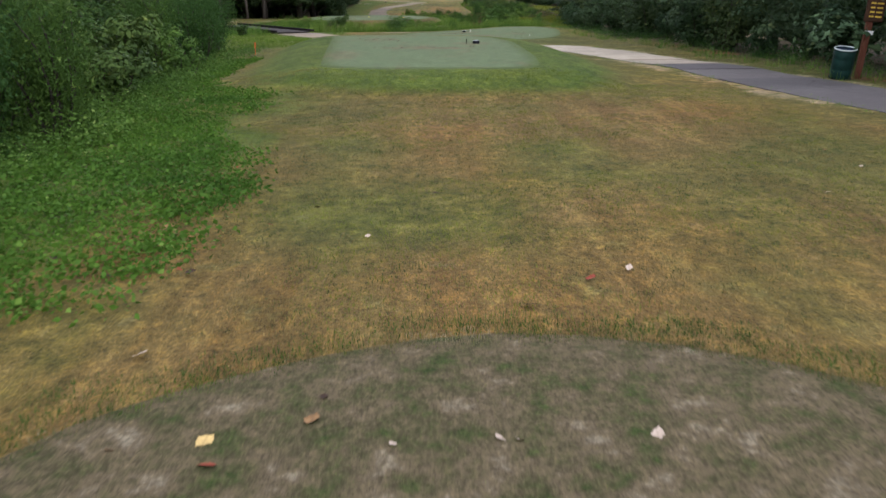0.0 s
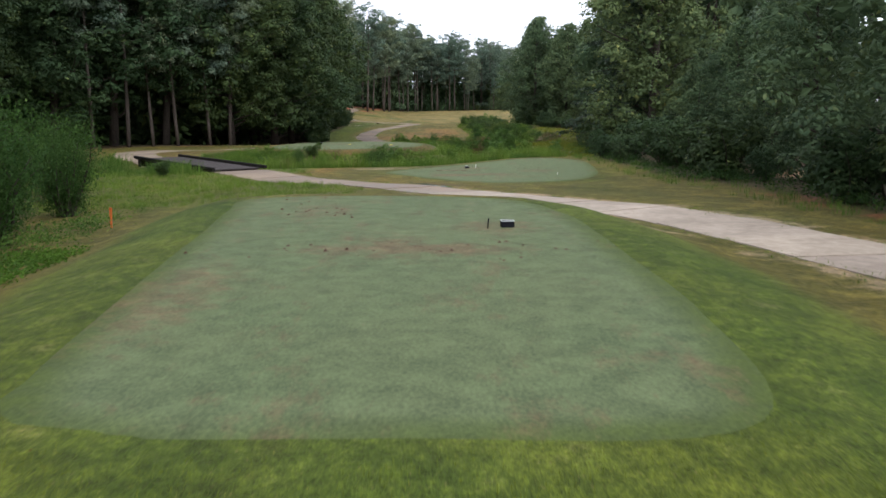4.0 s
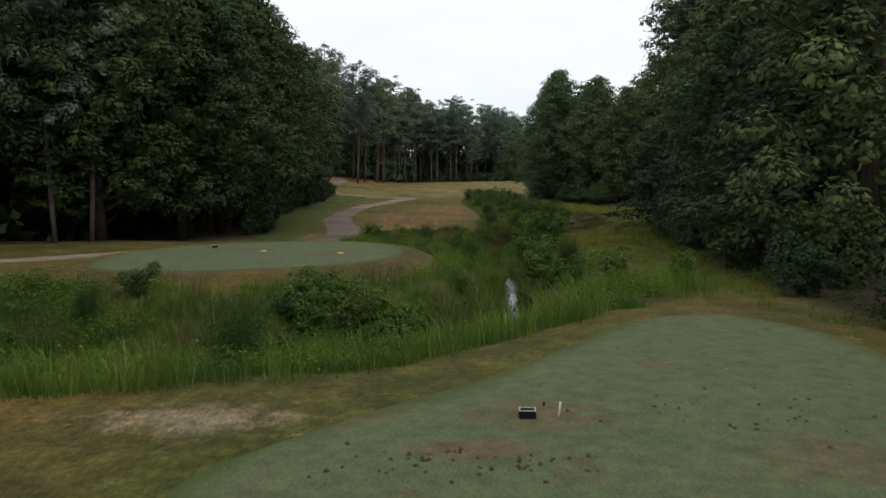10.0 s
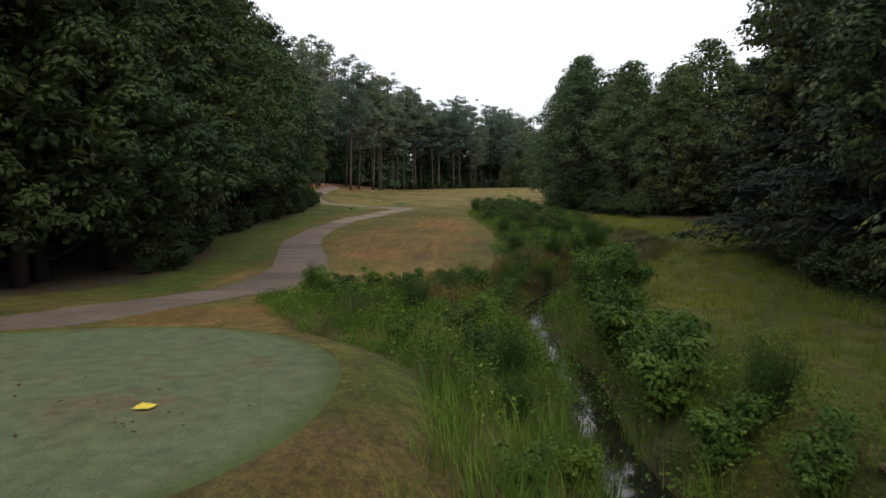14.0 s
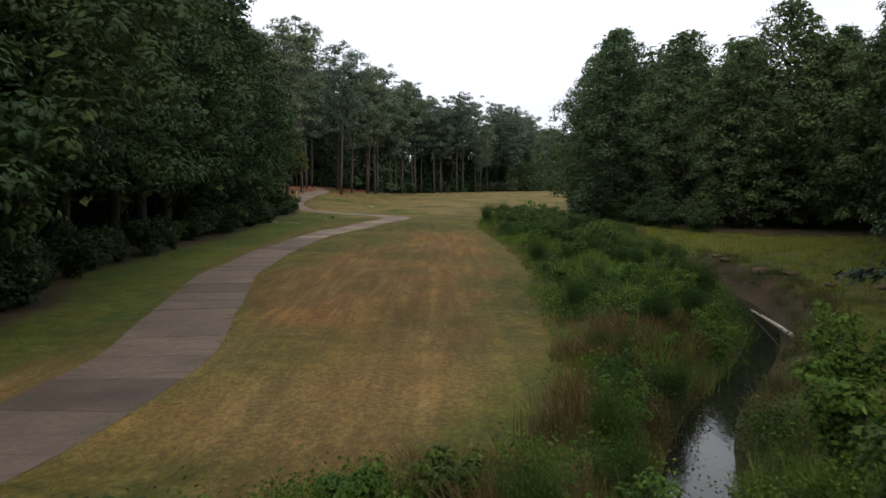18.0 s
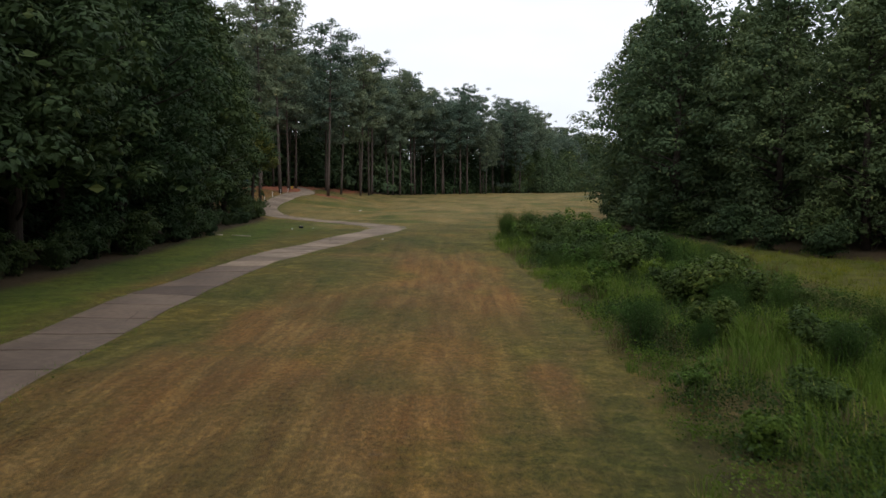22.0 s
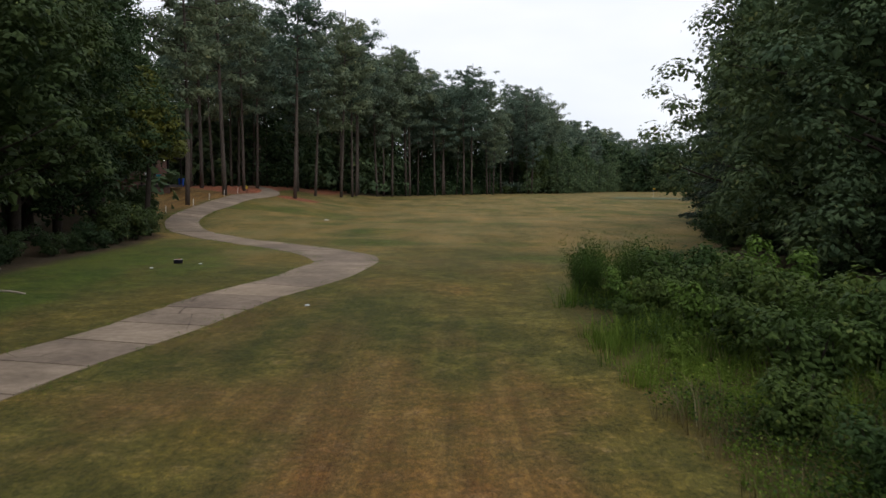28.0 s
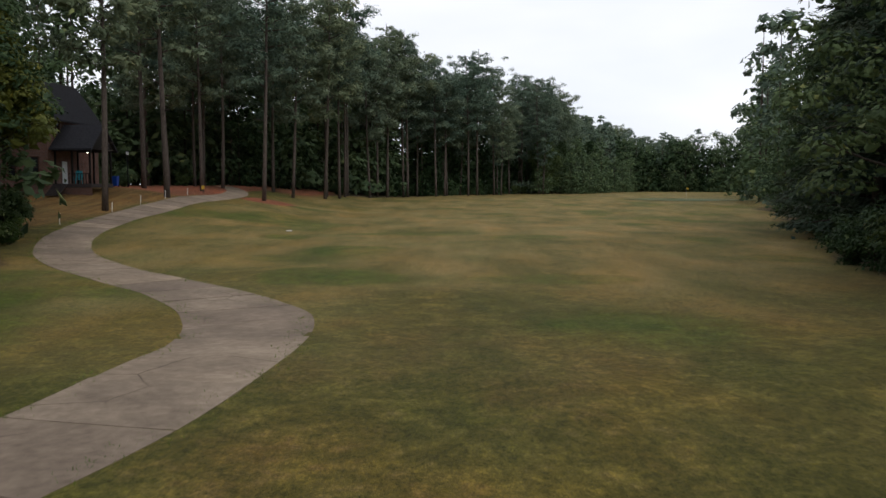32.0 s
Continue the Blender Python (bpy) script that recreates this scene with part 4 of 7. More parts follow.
def feathery_tree(name, seed, tall, wide, count, leaf):
    """A conifer with level, drooping sprays down to the ground."""
    rng = np.random.default_rng(seed)
    tree = new(name)
    wood, crown = Heap(), Heap()
    trunk = bent((0, 0, -0.3), (rng.normal() * 0.3, rng.normal() * 0.3, tall * 0.98), 0.2, rng, 8)
    girth = tall * 0.011 + 0.05
    wood.add(*tube(trunk, [girth * (1.2 - 1.1 * i / 8) for i in range(9)], 8))
    limbs = 64
    sprays = []
    for i in range(limbs):
        f = 0.06 + 0.91 * (i + rng.uniform(0, 0.8)) / limbs
        k = min(7, int(f * 8))
        start = np.array(trunk[k]) + (np.array(trunk[k + 1]) - np.array(trunk[k])) * (f * 8 - k)
        reach = wide * (1.02 - f) ** 0.62 * rng.uniform(0.7, 1.08) + 0.25
        a = i * 2.4 + rng.uniform(-0.5, 0.5)
        d = np.array([math.cos(a), math.sin(a), 0.12])
        mid, end = start + d * reach * 0.55, start + d * reach - (0, 0, reach * 0.12)
        wood.add(*tube([start, mid, end], [girth * 0.26 * (1.1 - f), girth * 0.15 * (1.1 - f), 0.01], 4))
        sprays.append((start, mid, end, reach))
    total = sum(r for *_, r in sprays)
    for start, mid, end, reach in sprays:
        n = max(10, int(count * reach / total))
        s = rng.uniform(0.12, 1.03, n)
        p = np.where((s < 0.55)[:, None], start + (mid - start) * (s / 0.55)[:, None], mid + (end - mid) * ((s - 0.55) / 0.45)[:, None])
        spread = reach * 0.24 * np.sin(np.pi * np.clip(s, 0.05, 0.93)) + 0.12
        o = rng.normal(size=(n, 3)) * spread[:, None] * (0.7, 0.7, 0.16)
        o[:, 2] -= np.hypot(o[:, 0], o[:, 1]) * 0.3
        crown.leaves(p + o, leaf, rng, stretch=2.2, facing=np.array([0.0, 0.0, 0.9]) + (end - start) / reach * 0.55 + rng.normal(size=(n, 3)) * 0.25)
    child("trunk", wood.mesh("trunk", M_BARK, True), tree)
    child("crown", crown.mesh("crown", M_CONIFER), tree)
    return tree


def shrub(name, seed, tall, wide, count, leaf, mat, stems=7, airy=0.0):
    rng = np.random.default_rng(seed)
    bush = new(name)
    wood, crown = Heap(), Heap()
    clumps = []
    for i in range(stems):
        a = i * 2.4 + rng.uniform(-0.4, 0.4)
        r = wide * rng.uniform(0.2, 0.85)
        end = np.array([math.cos(a) * r, math.sin(a) * r, tall * rng.uniform(0.55, 0.98)])
        wood.add(*tube(bent((0.1 * math.cos(a), 0.1 * math.sin(a), -0.1), end, 0.12, rng, 3), [0.03, 0.022, 0.014, 0.006], 4))
        for k in (0.35, 0.6, 0.8, 1.0):
            clumps.append((end * (k, k, k) + rng.normal(size=3) * 0.1 * wide, wide * rng.uniform(0.22, 0.4)))
    total = sum(r * r for _, r in clumps)
    for c, r in clumps:
        n = max(5, int(count * r * r / total))
        if airy:
            p = c + rng.normal(size=(n, 3)) * 0.55 * r * (1, 1, 0.8 + airy)
            p[:, 2] = np.abs(p[:, 2]) + 0.03
            crown.leaves(p, leaf, rng, 0.8 + airy, 1.8 + airy * 2)
        else:
            crown.spray((c[0], c[1], max(c[2], 0.25)), r * 0.95, n, leaf, rng, 0.7, 1.7, 0.3)
    child("stem", wood.mesh("stem", M_BARK), bush)
    child("foliage", crown.mesh("foliage", mat), bush)
    return bush


TREE_LABELS = {"broad": "dark green leafy tree at the edge of the woods", "bluish": "dense dark bluish-green leafy tree", "pine": "tall pine with a bare trunk and high crown",
               "feather": "dark conifer with drooping feathery branches to the ground"}
PROTO = {
    "broad": [broad_tree("tree", 10 + i, 18 + i, 5.0 + 0.4 * i, 15000, 0.172, 0.12 + 0.06 * i) for i in range(3)],
    "bluish": [broad_tree("tree", 20 + i, 19 + i, 5.4 + 0.4 * i, 15000, 0.172, 0.05, M_LEAF_B) for i in range(3)],
    "pine": [pine_tree("pine_tree", 40 + i, 30 + i, 4.2 + 0.4 * i, 7600, 0.22, 0.34 + 0.07 * i) for i in range(4)],
    "feather": [feathery_tree("conifer_tree", 60 + i, 19 + 2 * i, 4.6, 11500, 0.175) for i in range(2)],
}


def far_tree(seed, tall, wide, count, leaf, bare, squash):
    """A plain tree for the depth of the woods: points of its leaves, and a bare trunk."""
    rng = np.random.default_rng(seed)
    crown, wood = Heap(), Heap()
    wood.add(*tube([(0, 0, -0.5), (0.1, 0, tall * 0.5), (0, 0, tall * 0.9)], [tall * 0.008, tall * 0.006, 0.05], 5))
    for _ in range(34):
        u = rng.uniform(0, 1)
        f = bare + (1 - bare) * u
        r = wide * min(1.0, (1.05 - u) ** 0.6 + 0.1) * math.sqrt(rng.uniform(0.05, 1))
        a = rng.uniform(0, 6.28)
        c = np.array([math.cos(a) * r, math.sin(a) * r, tall * f * 0.97])
        c[2] = max(c[2], 0.6)
        crown.spray(c, wide * rng.uniform(0.26, 0.42), count // 34, leaf, rng, squash)
    n = count // 4
    a, r = rng.uniform(0, 6.28, n), wide * 0.8 * np.sqrt(rng.uniform(0, 1, n))
    crown.leaves(np.stack([np.cos(a) * r, np.sin(a) * r, rng.uniform(0.2, tall * (0.3 if bare < 0.2 else 0.12), n)], 1), leaf * 0.95, rng, 0.8)
    tri = [t for f in wood.faces for t in ([f] if len(f) == 3 else [(f[0], f[k], f[k + 1]) for k in range(1, len(f) - 1)])]
    return (np.array(crown.verts), np.array(crown.faces)), (np.array(wood.verts), np.array(tri))


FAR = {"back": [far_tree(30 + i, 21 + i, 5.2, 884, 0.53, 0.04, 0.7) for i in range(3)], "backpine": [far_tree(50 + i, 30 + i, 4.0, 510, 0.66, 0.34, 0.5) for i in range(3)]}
FAR["backdark"] = FAR["back"]
FAR["thicket"] = [far_tree(56 + i, 8.5 + i, 4.6, 960, 0.36, 0.0, 0.9) for i in range(3)]
FAR_SPOTS = {"thicket": [], "back": [], "backpine": [], "backdark": []}
for kind, label in (("broad", "broad"), ("bluish", "bluish"), ("pine", "pine"), ("feather", "feather")):
    for ob in PROTO[kind]:
        tagged(ob, TREE_LABELS[label], "tree", "woods round the golf hole")
used = set()
tree_rng = np.random.default_rng(77)


def plant(kind, x, y, size=1.0, turn=None, pick=None):
    """Sets a tree on the ground; the first of each kind is the prototype itself. Trees deep in the woods are kept for later."""
    if kind in FAR_SPOTS:
        FAR_SPOTS[kind].append((x, y, size))
        return None
    options = PROTO[kind]
    ob = options[int(tree_rng.integers(len(options))) if pick is None else pick]
    a = tree_rng.uniform(0, 360) if turn is None else turn
    m = Matrix.Translation((x, y, height(x, y))) @ Euler((0, 0, radians(a))).to_matrix().to_4x4() @ Matrix.Diagonal((size, size, size * 1.0, 1))
    if ob.name not in used:
        used.add(ob.name)
        ob.matrix_basis = m
        return ob
    new_one = copy_thing(ob, Matrix.Identity(4))
    new_one.matrix_basis = m
    return new_one


def row(kinds, points, step, out, jitter, sizes):
    """Trees along a line, shifted outwards by out metres."""
    p = curve(points, 1.0)
    d = np.concatenate([[0], np.cumsum(np.hypot(*np.diff(p, axis=0).T))])
    s = tree_rng.uniform(0, step)
    while s < d[-1]:
        x, y = np.interp(s, d, p[:, 0]), np.interp(s, d, p[:, 1])
        x += out + tree_rng.normal() * jitter
        y += tree_rng.normal() * jitter
        plant(kinds[int(tree_rng.integers(len(kinds)))], x, y, tree_rng.uniform(*sizes))
        s += step * tree_rng.uniform(0.75, 1.25)


LEFT_LINE = [(-17, 12), (-19, 26), (-23, 40), (-28, 52), (-34, 64), (-37, 78), (-34, 90), (-27, 100), (-20, 108), (-18.5, 118), (-18.5, 130), (-21, 140), (-22, 152), (-22, 166), (-22.5, 180), (-23.5, 194), (-25.5, 206), (-28, 216)]
RIGHT_LINE = [(16.5, 6), (16.5, 20), (16, 34), (15.5, 46), (15, 58), (15, 70), (16, 82), (17.5, 94), (20, 106), (23, 118), (25, 127)]
RIGHT_BACK = [(30, 138), (36, 150), (40, 162), (38, 172)]
RIGHT_FAR = [(22.5, 192), (20.8, 197), (20.8, 205), (22.2, 214), (24.8, 225), (29, 238), (34, 252), (40, 268)]
row(["broad"], LEFT_LINE, 5.6, 0, 0.7, (1.06, 1.28))
row(["broad"], LEFT_LINE, 7.5, -5.5, 1.0, (1.0, 1.25))
row(["backdark"], LEFT_LINE, 4.8, -9.0, 1.2, (1.15, 1.4))
row(["backdark", "backpine"], LEFT_LINE, 7.0, -15, 1.5, (1.05, 1.25))
row(["thicket"], LEFT_LINE, 6.0, -7.5, 1.0, (0.6, 0.9))
row(["backdark"], LEFT_LINE, 10.0, -21, 2.0, (1.2, 1.4))
row(["bluish", "feather", "bluish"], RIGHT_LINE[:4], 6.0, 0, 0.6, (0.6, 0.8))
for kind, x, y, s in (("bluish", 15.4, 52, 0.5), ("bluish", 15.6, 57, 0.42), ("bluish", 15.8, 62, 0.4), ("bluish", 15.4, 67, 0.36), ("broad", 19.5, 59.5, 0.45), ("broad", 20.5, 66, 0.38), ("pine", 18.6, 63, 0.6)):
    plant(kind, x, y, s)
row(["back"], RIGHT_LINE[:6], 7.0, 7, 1.5, (0.32, 0.5))
row(["back"], RIGHT_LINE[:6], 8.0, 16, 2.0, (0.35, 0.5))
row(["bluish", "feather", "bluish"], [(16.2, 79)] + RIGHT_LINE[6:], 5.4, 0, 0.6, (0.95, 1.2))
row(["back"], [(17, 88)] + RIGHT_LINE[7:], 5.0, 6.0, 1.2, (1.05, 1.25))
row(["back", "backpine"], [(17, 88)] + RIGHT_LINE[7:], 7.0, 13, 1.5, (1.0, 1.2))
row(["back"], [(17, 88)] + RIGHT_LINE[7:], 8.0, 21, 1.5, (1.1, 1.3))
row(["feather", "bluish"], RIGHT_BACK, 5.5, 0, 0.6, (0.95, 1.15))
row(["back"], RIGHT_BACK, 5.0, 6, 1.2, (0.9, 1.08))
row(["bluish"], RIGHT_BACK, 6.5, 3.5, 1.2, (0.8, 0.98))
row(["back"], RIGHT_BACK, 7.0, 14, 1.2, (0.95, 1.12))
row(["bluish"], RIGHT_FAR[:4], 5.5, 0, 0.6, (1.02, 1.16))
row(["feather", "bluish", "feather"], RIGHT_FAR[4:], 5.0, 0, 0.6, (1.02, 1.16))
for kind, x, y, s in (("bluish", 28.5, 178, 0.85), ("bluish", 25, 185, 0.95), ("bluish", 32, 184, 0.9), ("bluish", 28, 191, 1.0)):
    plant(kind, x, y, s)
row(["back"], RIGHT_FAR, 5.0, 6, 1.2, (0.85, 0.98))
row(["bluish"], RIGHT_FAR, 7.0, 5.0, 1.0, (0.9, 1.05))
row(["back"], RIGHT_FAR, 7.5, 15, 1.5, (0.85, 1.0))
for kind, x, y, s in (("feather", 29.5, 139, 1.0), ("feather", 33, 146, 1.05), ("bluish", 37, 153, 1.0), ("feather", 38.5, 161, 1.05), ("bluish", 40, 170, 1.0), ("bluish", 35, 140, 1.0), ("bluish", 41, 149, 1.08), ("bluish", 44.5, 160, 1.1), ("bluish", 46, 172, 1.1), ("bluish", 34, 178, 1.05), ("bluish", 40, 182, 1.05)):
    plant(kind, x, y, s)
for x, y, s in ((34, 190, 0.95), (38.5, 186, 1.0), (43, 180, 1.0), (36.5, 197, 1.0), (45, 190, 1.05), (33.5, 182, 0.9), (37.5, 177, 0.95), (42.5, 173, 1.0), (47, 182, 1.1)):
    plant("bluish" if int(x) % 3 else "feather", x, y, s)
    plant("thicket", x + 2.5, y + 3.5, 1.0)
for x, y, s in ((-28.6, 94.0, 0.72), (-27.0, 96.0, 0.66), (-25.2, 97.6, 0.72), (-22.8, 100.2, 0.64), (-21.2, 101.6, 0.7), (-30.4, 90.5, 0.7)):
    plant("pine", x, y, s)
plant("pine", 22.5, 124, 0.95, 40, 0)
plant("feather", 21.5, 118, 1.15)
plant("feather", 21.8, 127.5, 1.25)
plant("feather", 24.5, 131.5, 1.3)
plant("feather", 20.5, 113, 1.2)
plant("pine", 20.5, 108, 0.9)
for x, y, s in ((-26.5, 221, 1.0), (-26, 213, 0.95), (-30, 228, 1.0), (-34, 222, 1.15), (-36, 234, 1.1)):
    plant("broad", x, y, s)
PROTO["young"] = [broad_tree("young_tree", 27, 14, 3.4, 6500, 0.19, 0.46, M_YOUNG)]
tagged(PROTO["young"][0], "yellowish-green young tree at the edge of the woods", "tree", "woods round the golf hole")
plant("young", -23.6, 222.5, 0.92)
plant("young", -15.6, 33.5, 0.62)
for x, y, s in ((-28, 247.5, 1.1), (-27.8, 262, 1.15), (-22.5, 281, 1.12), (-33, 270, 1.05), (-30, 281, 0.95), (-37, 290, 1.0), (-22, 297, 1.0), (-26, 303, 1.0), (-52, 258, 0.95), (-47, 250, 0.9), (-38, 246, 1.0), (-42, 294, 1.0), (-31, 294, 0.95), (-36, 302, 1.0), (-33, 240, 0.9)):
    plant("pine", x, y, s)
PINE_LINE = [(-20.5, 308), (-18, 326), (-12, 345), (-4, 360), (3, 371), (10, 383), (18, 397), (25, 412), (33, 432), (42, 458), (54, 495), (70, 545), (100, 610), (150, 680)]
row(["pine"], PINE_LINE[:4], 4.8, 0, 2.0, (0.8, 1.15))
row(["pine"], PINE_LINE[3:10], 5.2, 0, 2.2, (0.65, 1.15))
row(["backpine", "back"], PINE_LINE[9:], 5.5, 0, 2.2, (0.7, 1.0))
row(["pine", "backpine"], [(-40, 296), (-30, 310)] + PINE_LINE[2:], 6.0, -7, 2.0, (0.85, 1.06))
row(["backpine", "back"], [(-62, 270), (-52, 296), (-36, 318)] + PINE_LINE[2:], 6.0, -14, 2.0, (0.85, 1.05))
row(["back"], [(-80, 262), (-62, 300), (-40, 326)] + PINE_LINE[2:], 5.5, -22, 2.0, (0.8, 1.1))
row(["thicket"], PINE_LINE[:11], 5.0, -11, 2.0, (0.9, 1.4))
row(["back"], [(-64, 262), (-58, 282), (-46, 300), (-32, 314), (-20, 334), (-8, 356)], 4.5, -6, 2.0, (1.1, 1.5))
row(["thicket"], [(-84, 262), (-74, 286), (-58, 310), (-44, 328), (-30, 346), (-16, 368)], 3.2, 0, 1.5, (1.3, 1.9))
row(["back"], [(-30, 232), (-42, 240), (-56, 246), (-70, 250)], 5.0, 0, 1.5, (0.7, 1.1))
row(["bluish", "broad"], [(24, 404), (31, 422), (40, 446), (52, 482), (66, 528)], 6.5, 0, 1.5, (0.6, 0.9))
row(["back"], [(-90, 250), (-75, 305), (-46, 335)] + PINE_LINE[2:], 9.0, -32, 3.0, (0.9, 1.2))
row(["back"], [(28, 392), (36, 412), (46, 440), (58, 476), (74, 525)], 6.5, 0, 2.0, (0.45, 0.75))
row(["back", "backpine"], [(44, 290), (58, 330), (76, 380), (98, 440), (124, 520), (160, 620)], 9.0, 0, 2.0, (0.8, 1.1))
row(["thicket"], [(58, 540), (75, 533), (95, 522), (115, 509), (140, 492), (170, 472)], 3.5, 0, 2.0, (1.5, 2.3))
for x, y, s in ((-62, 345, 1.2), (-55, 350, 1.3), (-48, 354, 1.2), (-70, 336, 1.2), (-41, 358, 1.2), (-78, 325, 1.2)):
    plant("back", x, y, s)
    plant("thicket", x + 3, y - 8, 1.7)
for x, y, s in ((2, 385, 1.6), (-4, 378, 1.5), (6, 392, 1.5), (0, 392, 1.8), (-8, 372, 1.5)):
    plant("thicket", x, y, s)
row(["back"], [(52, 290), (66, 330), (84, 380), (106, 440), (134, 520), (175, 620)], 9.0, 6, 2.0, (0.9, 1.2))
row(["back", "backpine"], [(58, 535), (75, 528), (95, 518), (115, 505), (140, 488), (170, 468)], 4.0, 0, 2.0, (0.8, 1.05))
row(["back"], [(50, 550), (75, 545), (100, 530), (125, 515), (155, 498), (190, 478)], 4.0, 0, 2.0, (0.85, 1.15))

import itertools

# ---- undergrowth ----
WEST_WILD = curve([(-13.6, 60.4), (-17, 64.8), (-21, 70), (-27, 74), (-36, 74), (-36, 56), (-26, 50), (-18, 54)], 2.5, True)


def blade_tuft(seed, tall, wide, blades, width, lean=0.35):
    """Vertices and triangles of a tuft: two triangles to a blade and its tip."""
    rng = np.random.default_rng(seed)
    v, f = [], []
    for i in range(blades):
        a, r = rng.uniform(0, 6.28), wide * math.sqrt(rng.uniform(0, 1))
        x, y, t = math.cos(a) * r, math.sin(a) * r, tall * rng.uniform(0.4, 1.05)
        b = a + rng.normal() * 0.8
        o, w = lean * t * rng.uniform(0.2, 1.3), width * rng.uniform(0.7, 1.3)
        dx, dy = math.cos(b), math.sin(b)
        px, py = -dy * w / 2, dx * w / 2
        v += [(x - px, y - py, -0.04), (x + px, y + py, -0.04), (x + dx * o * 0.4, y + dy * o * 0.4, t * 0.62), (x + dx * o * 0.4 + px, y + dy * o * 0.4 + py, t * 0.6), (x + dx * o, y + dy * o, t * 0.97)]
        k = 5 * i
        f += [(k, k + 1, k + 3), (k, k + 3, k + 2), (k + 2, k + 3, k + 4)]
    return np.array(v), np.array(f)


def leaf_tuft(seed, tall, wide, leaves, leaf):
    """A low leafy weed."""
    rng = np.random.default_rng(seed)
    h = Heap()
    p = rng.normal(size=(leaves, 3)) * (wide * 0.5, wide * 0.5, tall * 0.3)
    p[:, 2] = np.abs(p[:, 2]) + tall * 0.25
    h.leaves(p, leaf, rng, 0.5, 1.5)
    return np.array(h.verts), np.array(h.faces)


def scatter(name, protos, places, scales, mat, label, category, seed=1):
    """Many small plants as one mesh."""
    rng = np.random.default_rng(seed)
    verts, faces, count = [], [], 0
    zs = ground(places[:, 0], places[:, 1])
    pick = rng.integers(len(protos), size=len(places))
    turn = rng.uniform(0, 6.28, len(places))
    for k, (v, f) in enumerate(protos):
        m = pick == k
        n = int(m.sum())
        if not n:
            continue
        c, s, g = np.cos(turn[m])[:, None], np.sin(turn[m])[:, None], scales[m][:, None]
        p = np.stack([(v[:, 0] * c - v[:, 1] * s) * g + places[m, 0][:, None], (v[:, 0] * s + v[:, 1] * c) * g + places[m, 1][:, None], v[:, 2] * g + zs[m][:, None]], -1)
        verts.append(p.reshape(-1, 3))
        faces.append((f[None] + (np.arange(n) * len(v))[:, None, None] + count).reshape(-1, 3))
        count += n * len(v)
    verts, faces = np.concatenate(verts), np.concatenate(faces)
    me = bpy.data.meshes.new(name)
    me.vertices.add(len(verts))
    me.vertices.foreach_set("co", verts.astype(np.float32).ravel())
    me.loops.add(faces.size)
    me.loops.foreach_set("vertex_index", faces.astype(np.int32).ravel())
    me.polygons.add(len(faces))
    me.polygons.foreach_set("loop_start", np.arange(0, faces.size, 3, dtype=np.int32))
    me.update(calc_edges=True)
    me.materials.append(mat)
    return tagged(new(name, me), label, category, kind="stuff")


def many(name, protos, places, mat, label, seed):
    return scatter(name, protos, np.array([p[:2] for p in places]), np.array([p[2] for p in places]), mat, label, "woods", seed)


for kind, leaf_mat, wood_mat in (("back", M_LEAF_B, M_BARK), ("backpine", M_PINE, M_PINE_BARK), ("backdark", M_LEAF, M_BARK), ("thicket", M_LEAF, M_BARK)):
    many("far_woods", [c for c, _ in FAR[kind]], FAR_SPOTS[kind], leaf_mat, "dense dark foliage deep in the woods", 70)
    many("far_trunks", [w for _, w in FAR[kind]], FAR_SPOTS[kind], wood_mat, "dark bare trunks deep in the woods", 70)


def spots(rng, n, x0, x1, y0, y1, keep):
    p = np.stack([rng.uniform(x0, x1, n), rng.uniform(y0, y1, n)], 1)
    return p[keep(p[:, 0], p[:, 1])]


grow = np.random.default_rng(8)
TALL = [blade_tuft(100 + i, 0.75, 0.32, 22, 0.021, 0.5) for i in range(6)]
SHORT = [blade_tuft(110 + i, 0.30, 0.28, 18, 0.014, 0.6) for i in range(6)]
WEEDS = [leaf_tuft(120 + i, 0.5, 0.5, 84, 0.037) for i in range(5)]
CLOVER = [leaf_tuft(130 + i, 0.10, 0.3, 34, 0.03) for i in range(5)]


def in_wild(x, y):
    d, a = near_line(x, y, STREAM)
    return (signed(x, y, WILD) < 0.2) & ((d > 0.42 + 0.6 * np.exp(-((a - 33.5) / 2.2) ** 2) + 0.28 * np.exp(-((a - 48.5) / 4.5) ** 4) + 0.5 * np.exp(-((a - 58) / 5) ** 4)) | (a < 29)) & ~((np.abs(a - 59) < 6) & (x > np.interp(a, np.arange(len(STREAM)), STREAM[:, 0])) & (d < 0.95)) & ~((a > 48) & (a < 66) & (x > np.interp(a, np.arange(len(STREAM)), STREAM[:, 0]) + 0.5)) & (near_line(x, y, CART_LINE[::2])[0] > 1.7) & (signed(x, y, TEE_RINGS[2]) > 1.5) & (signed(x, y, TEE_RINGS[1]) > 0.6) & (near_line(x, y, np.array([(8.1, 86.0), (6.6, 81.6)]))[0] > 0.7 + 0.5 * value_noise(x * 2, y * 2, 47)) & ((near_line(x, y, np.array([(13.6, 133.8), (10.8, 122.5)]))[0] > 0.22) | (x > 15))


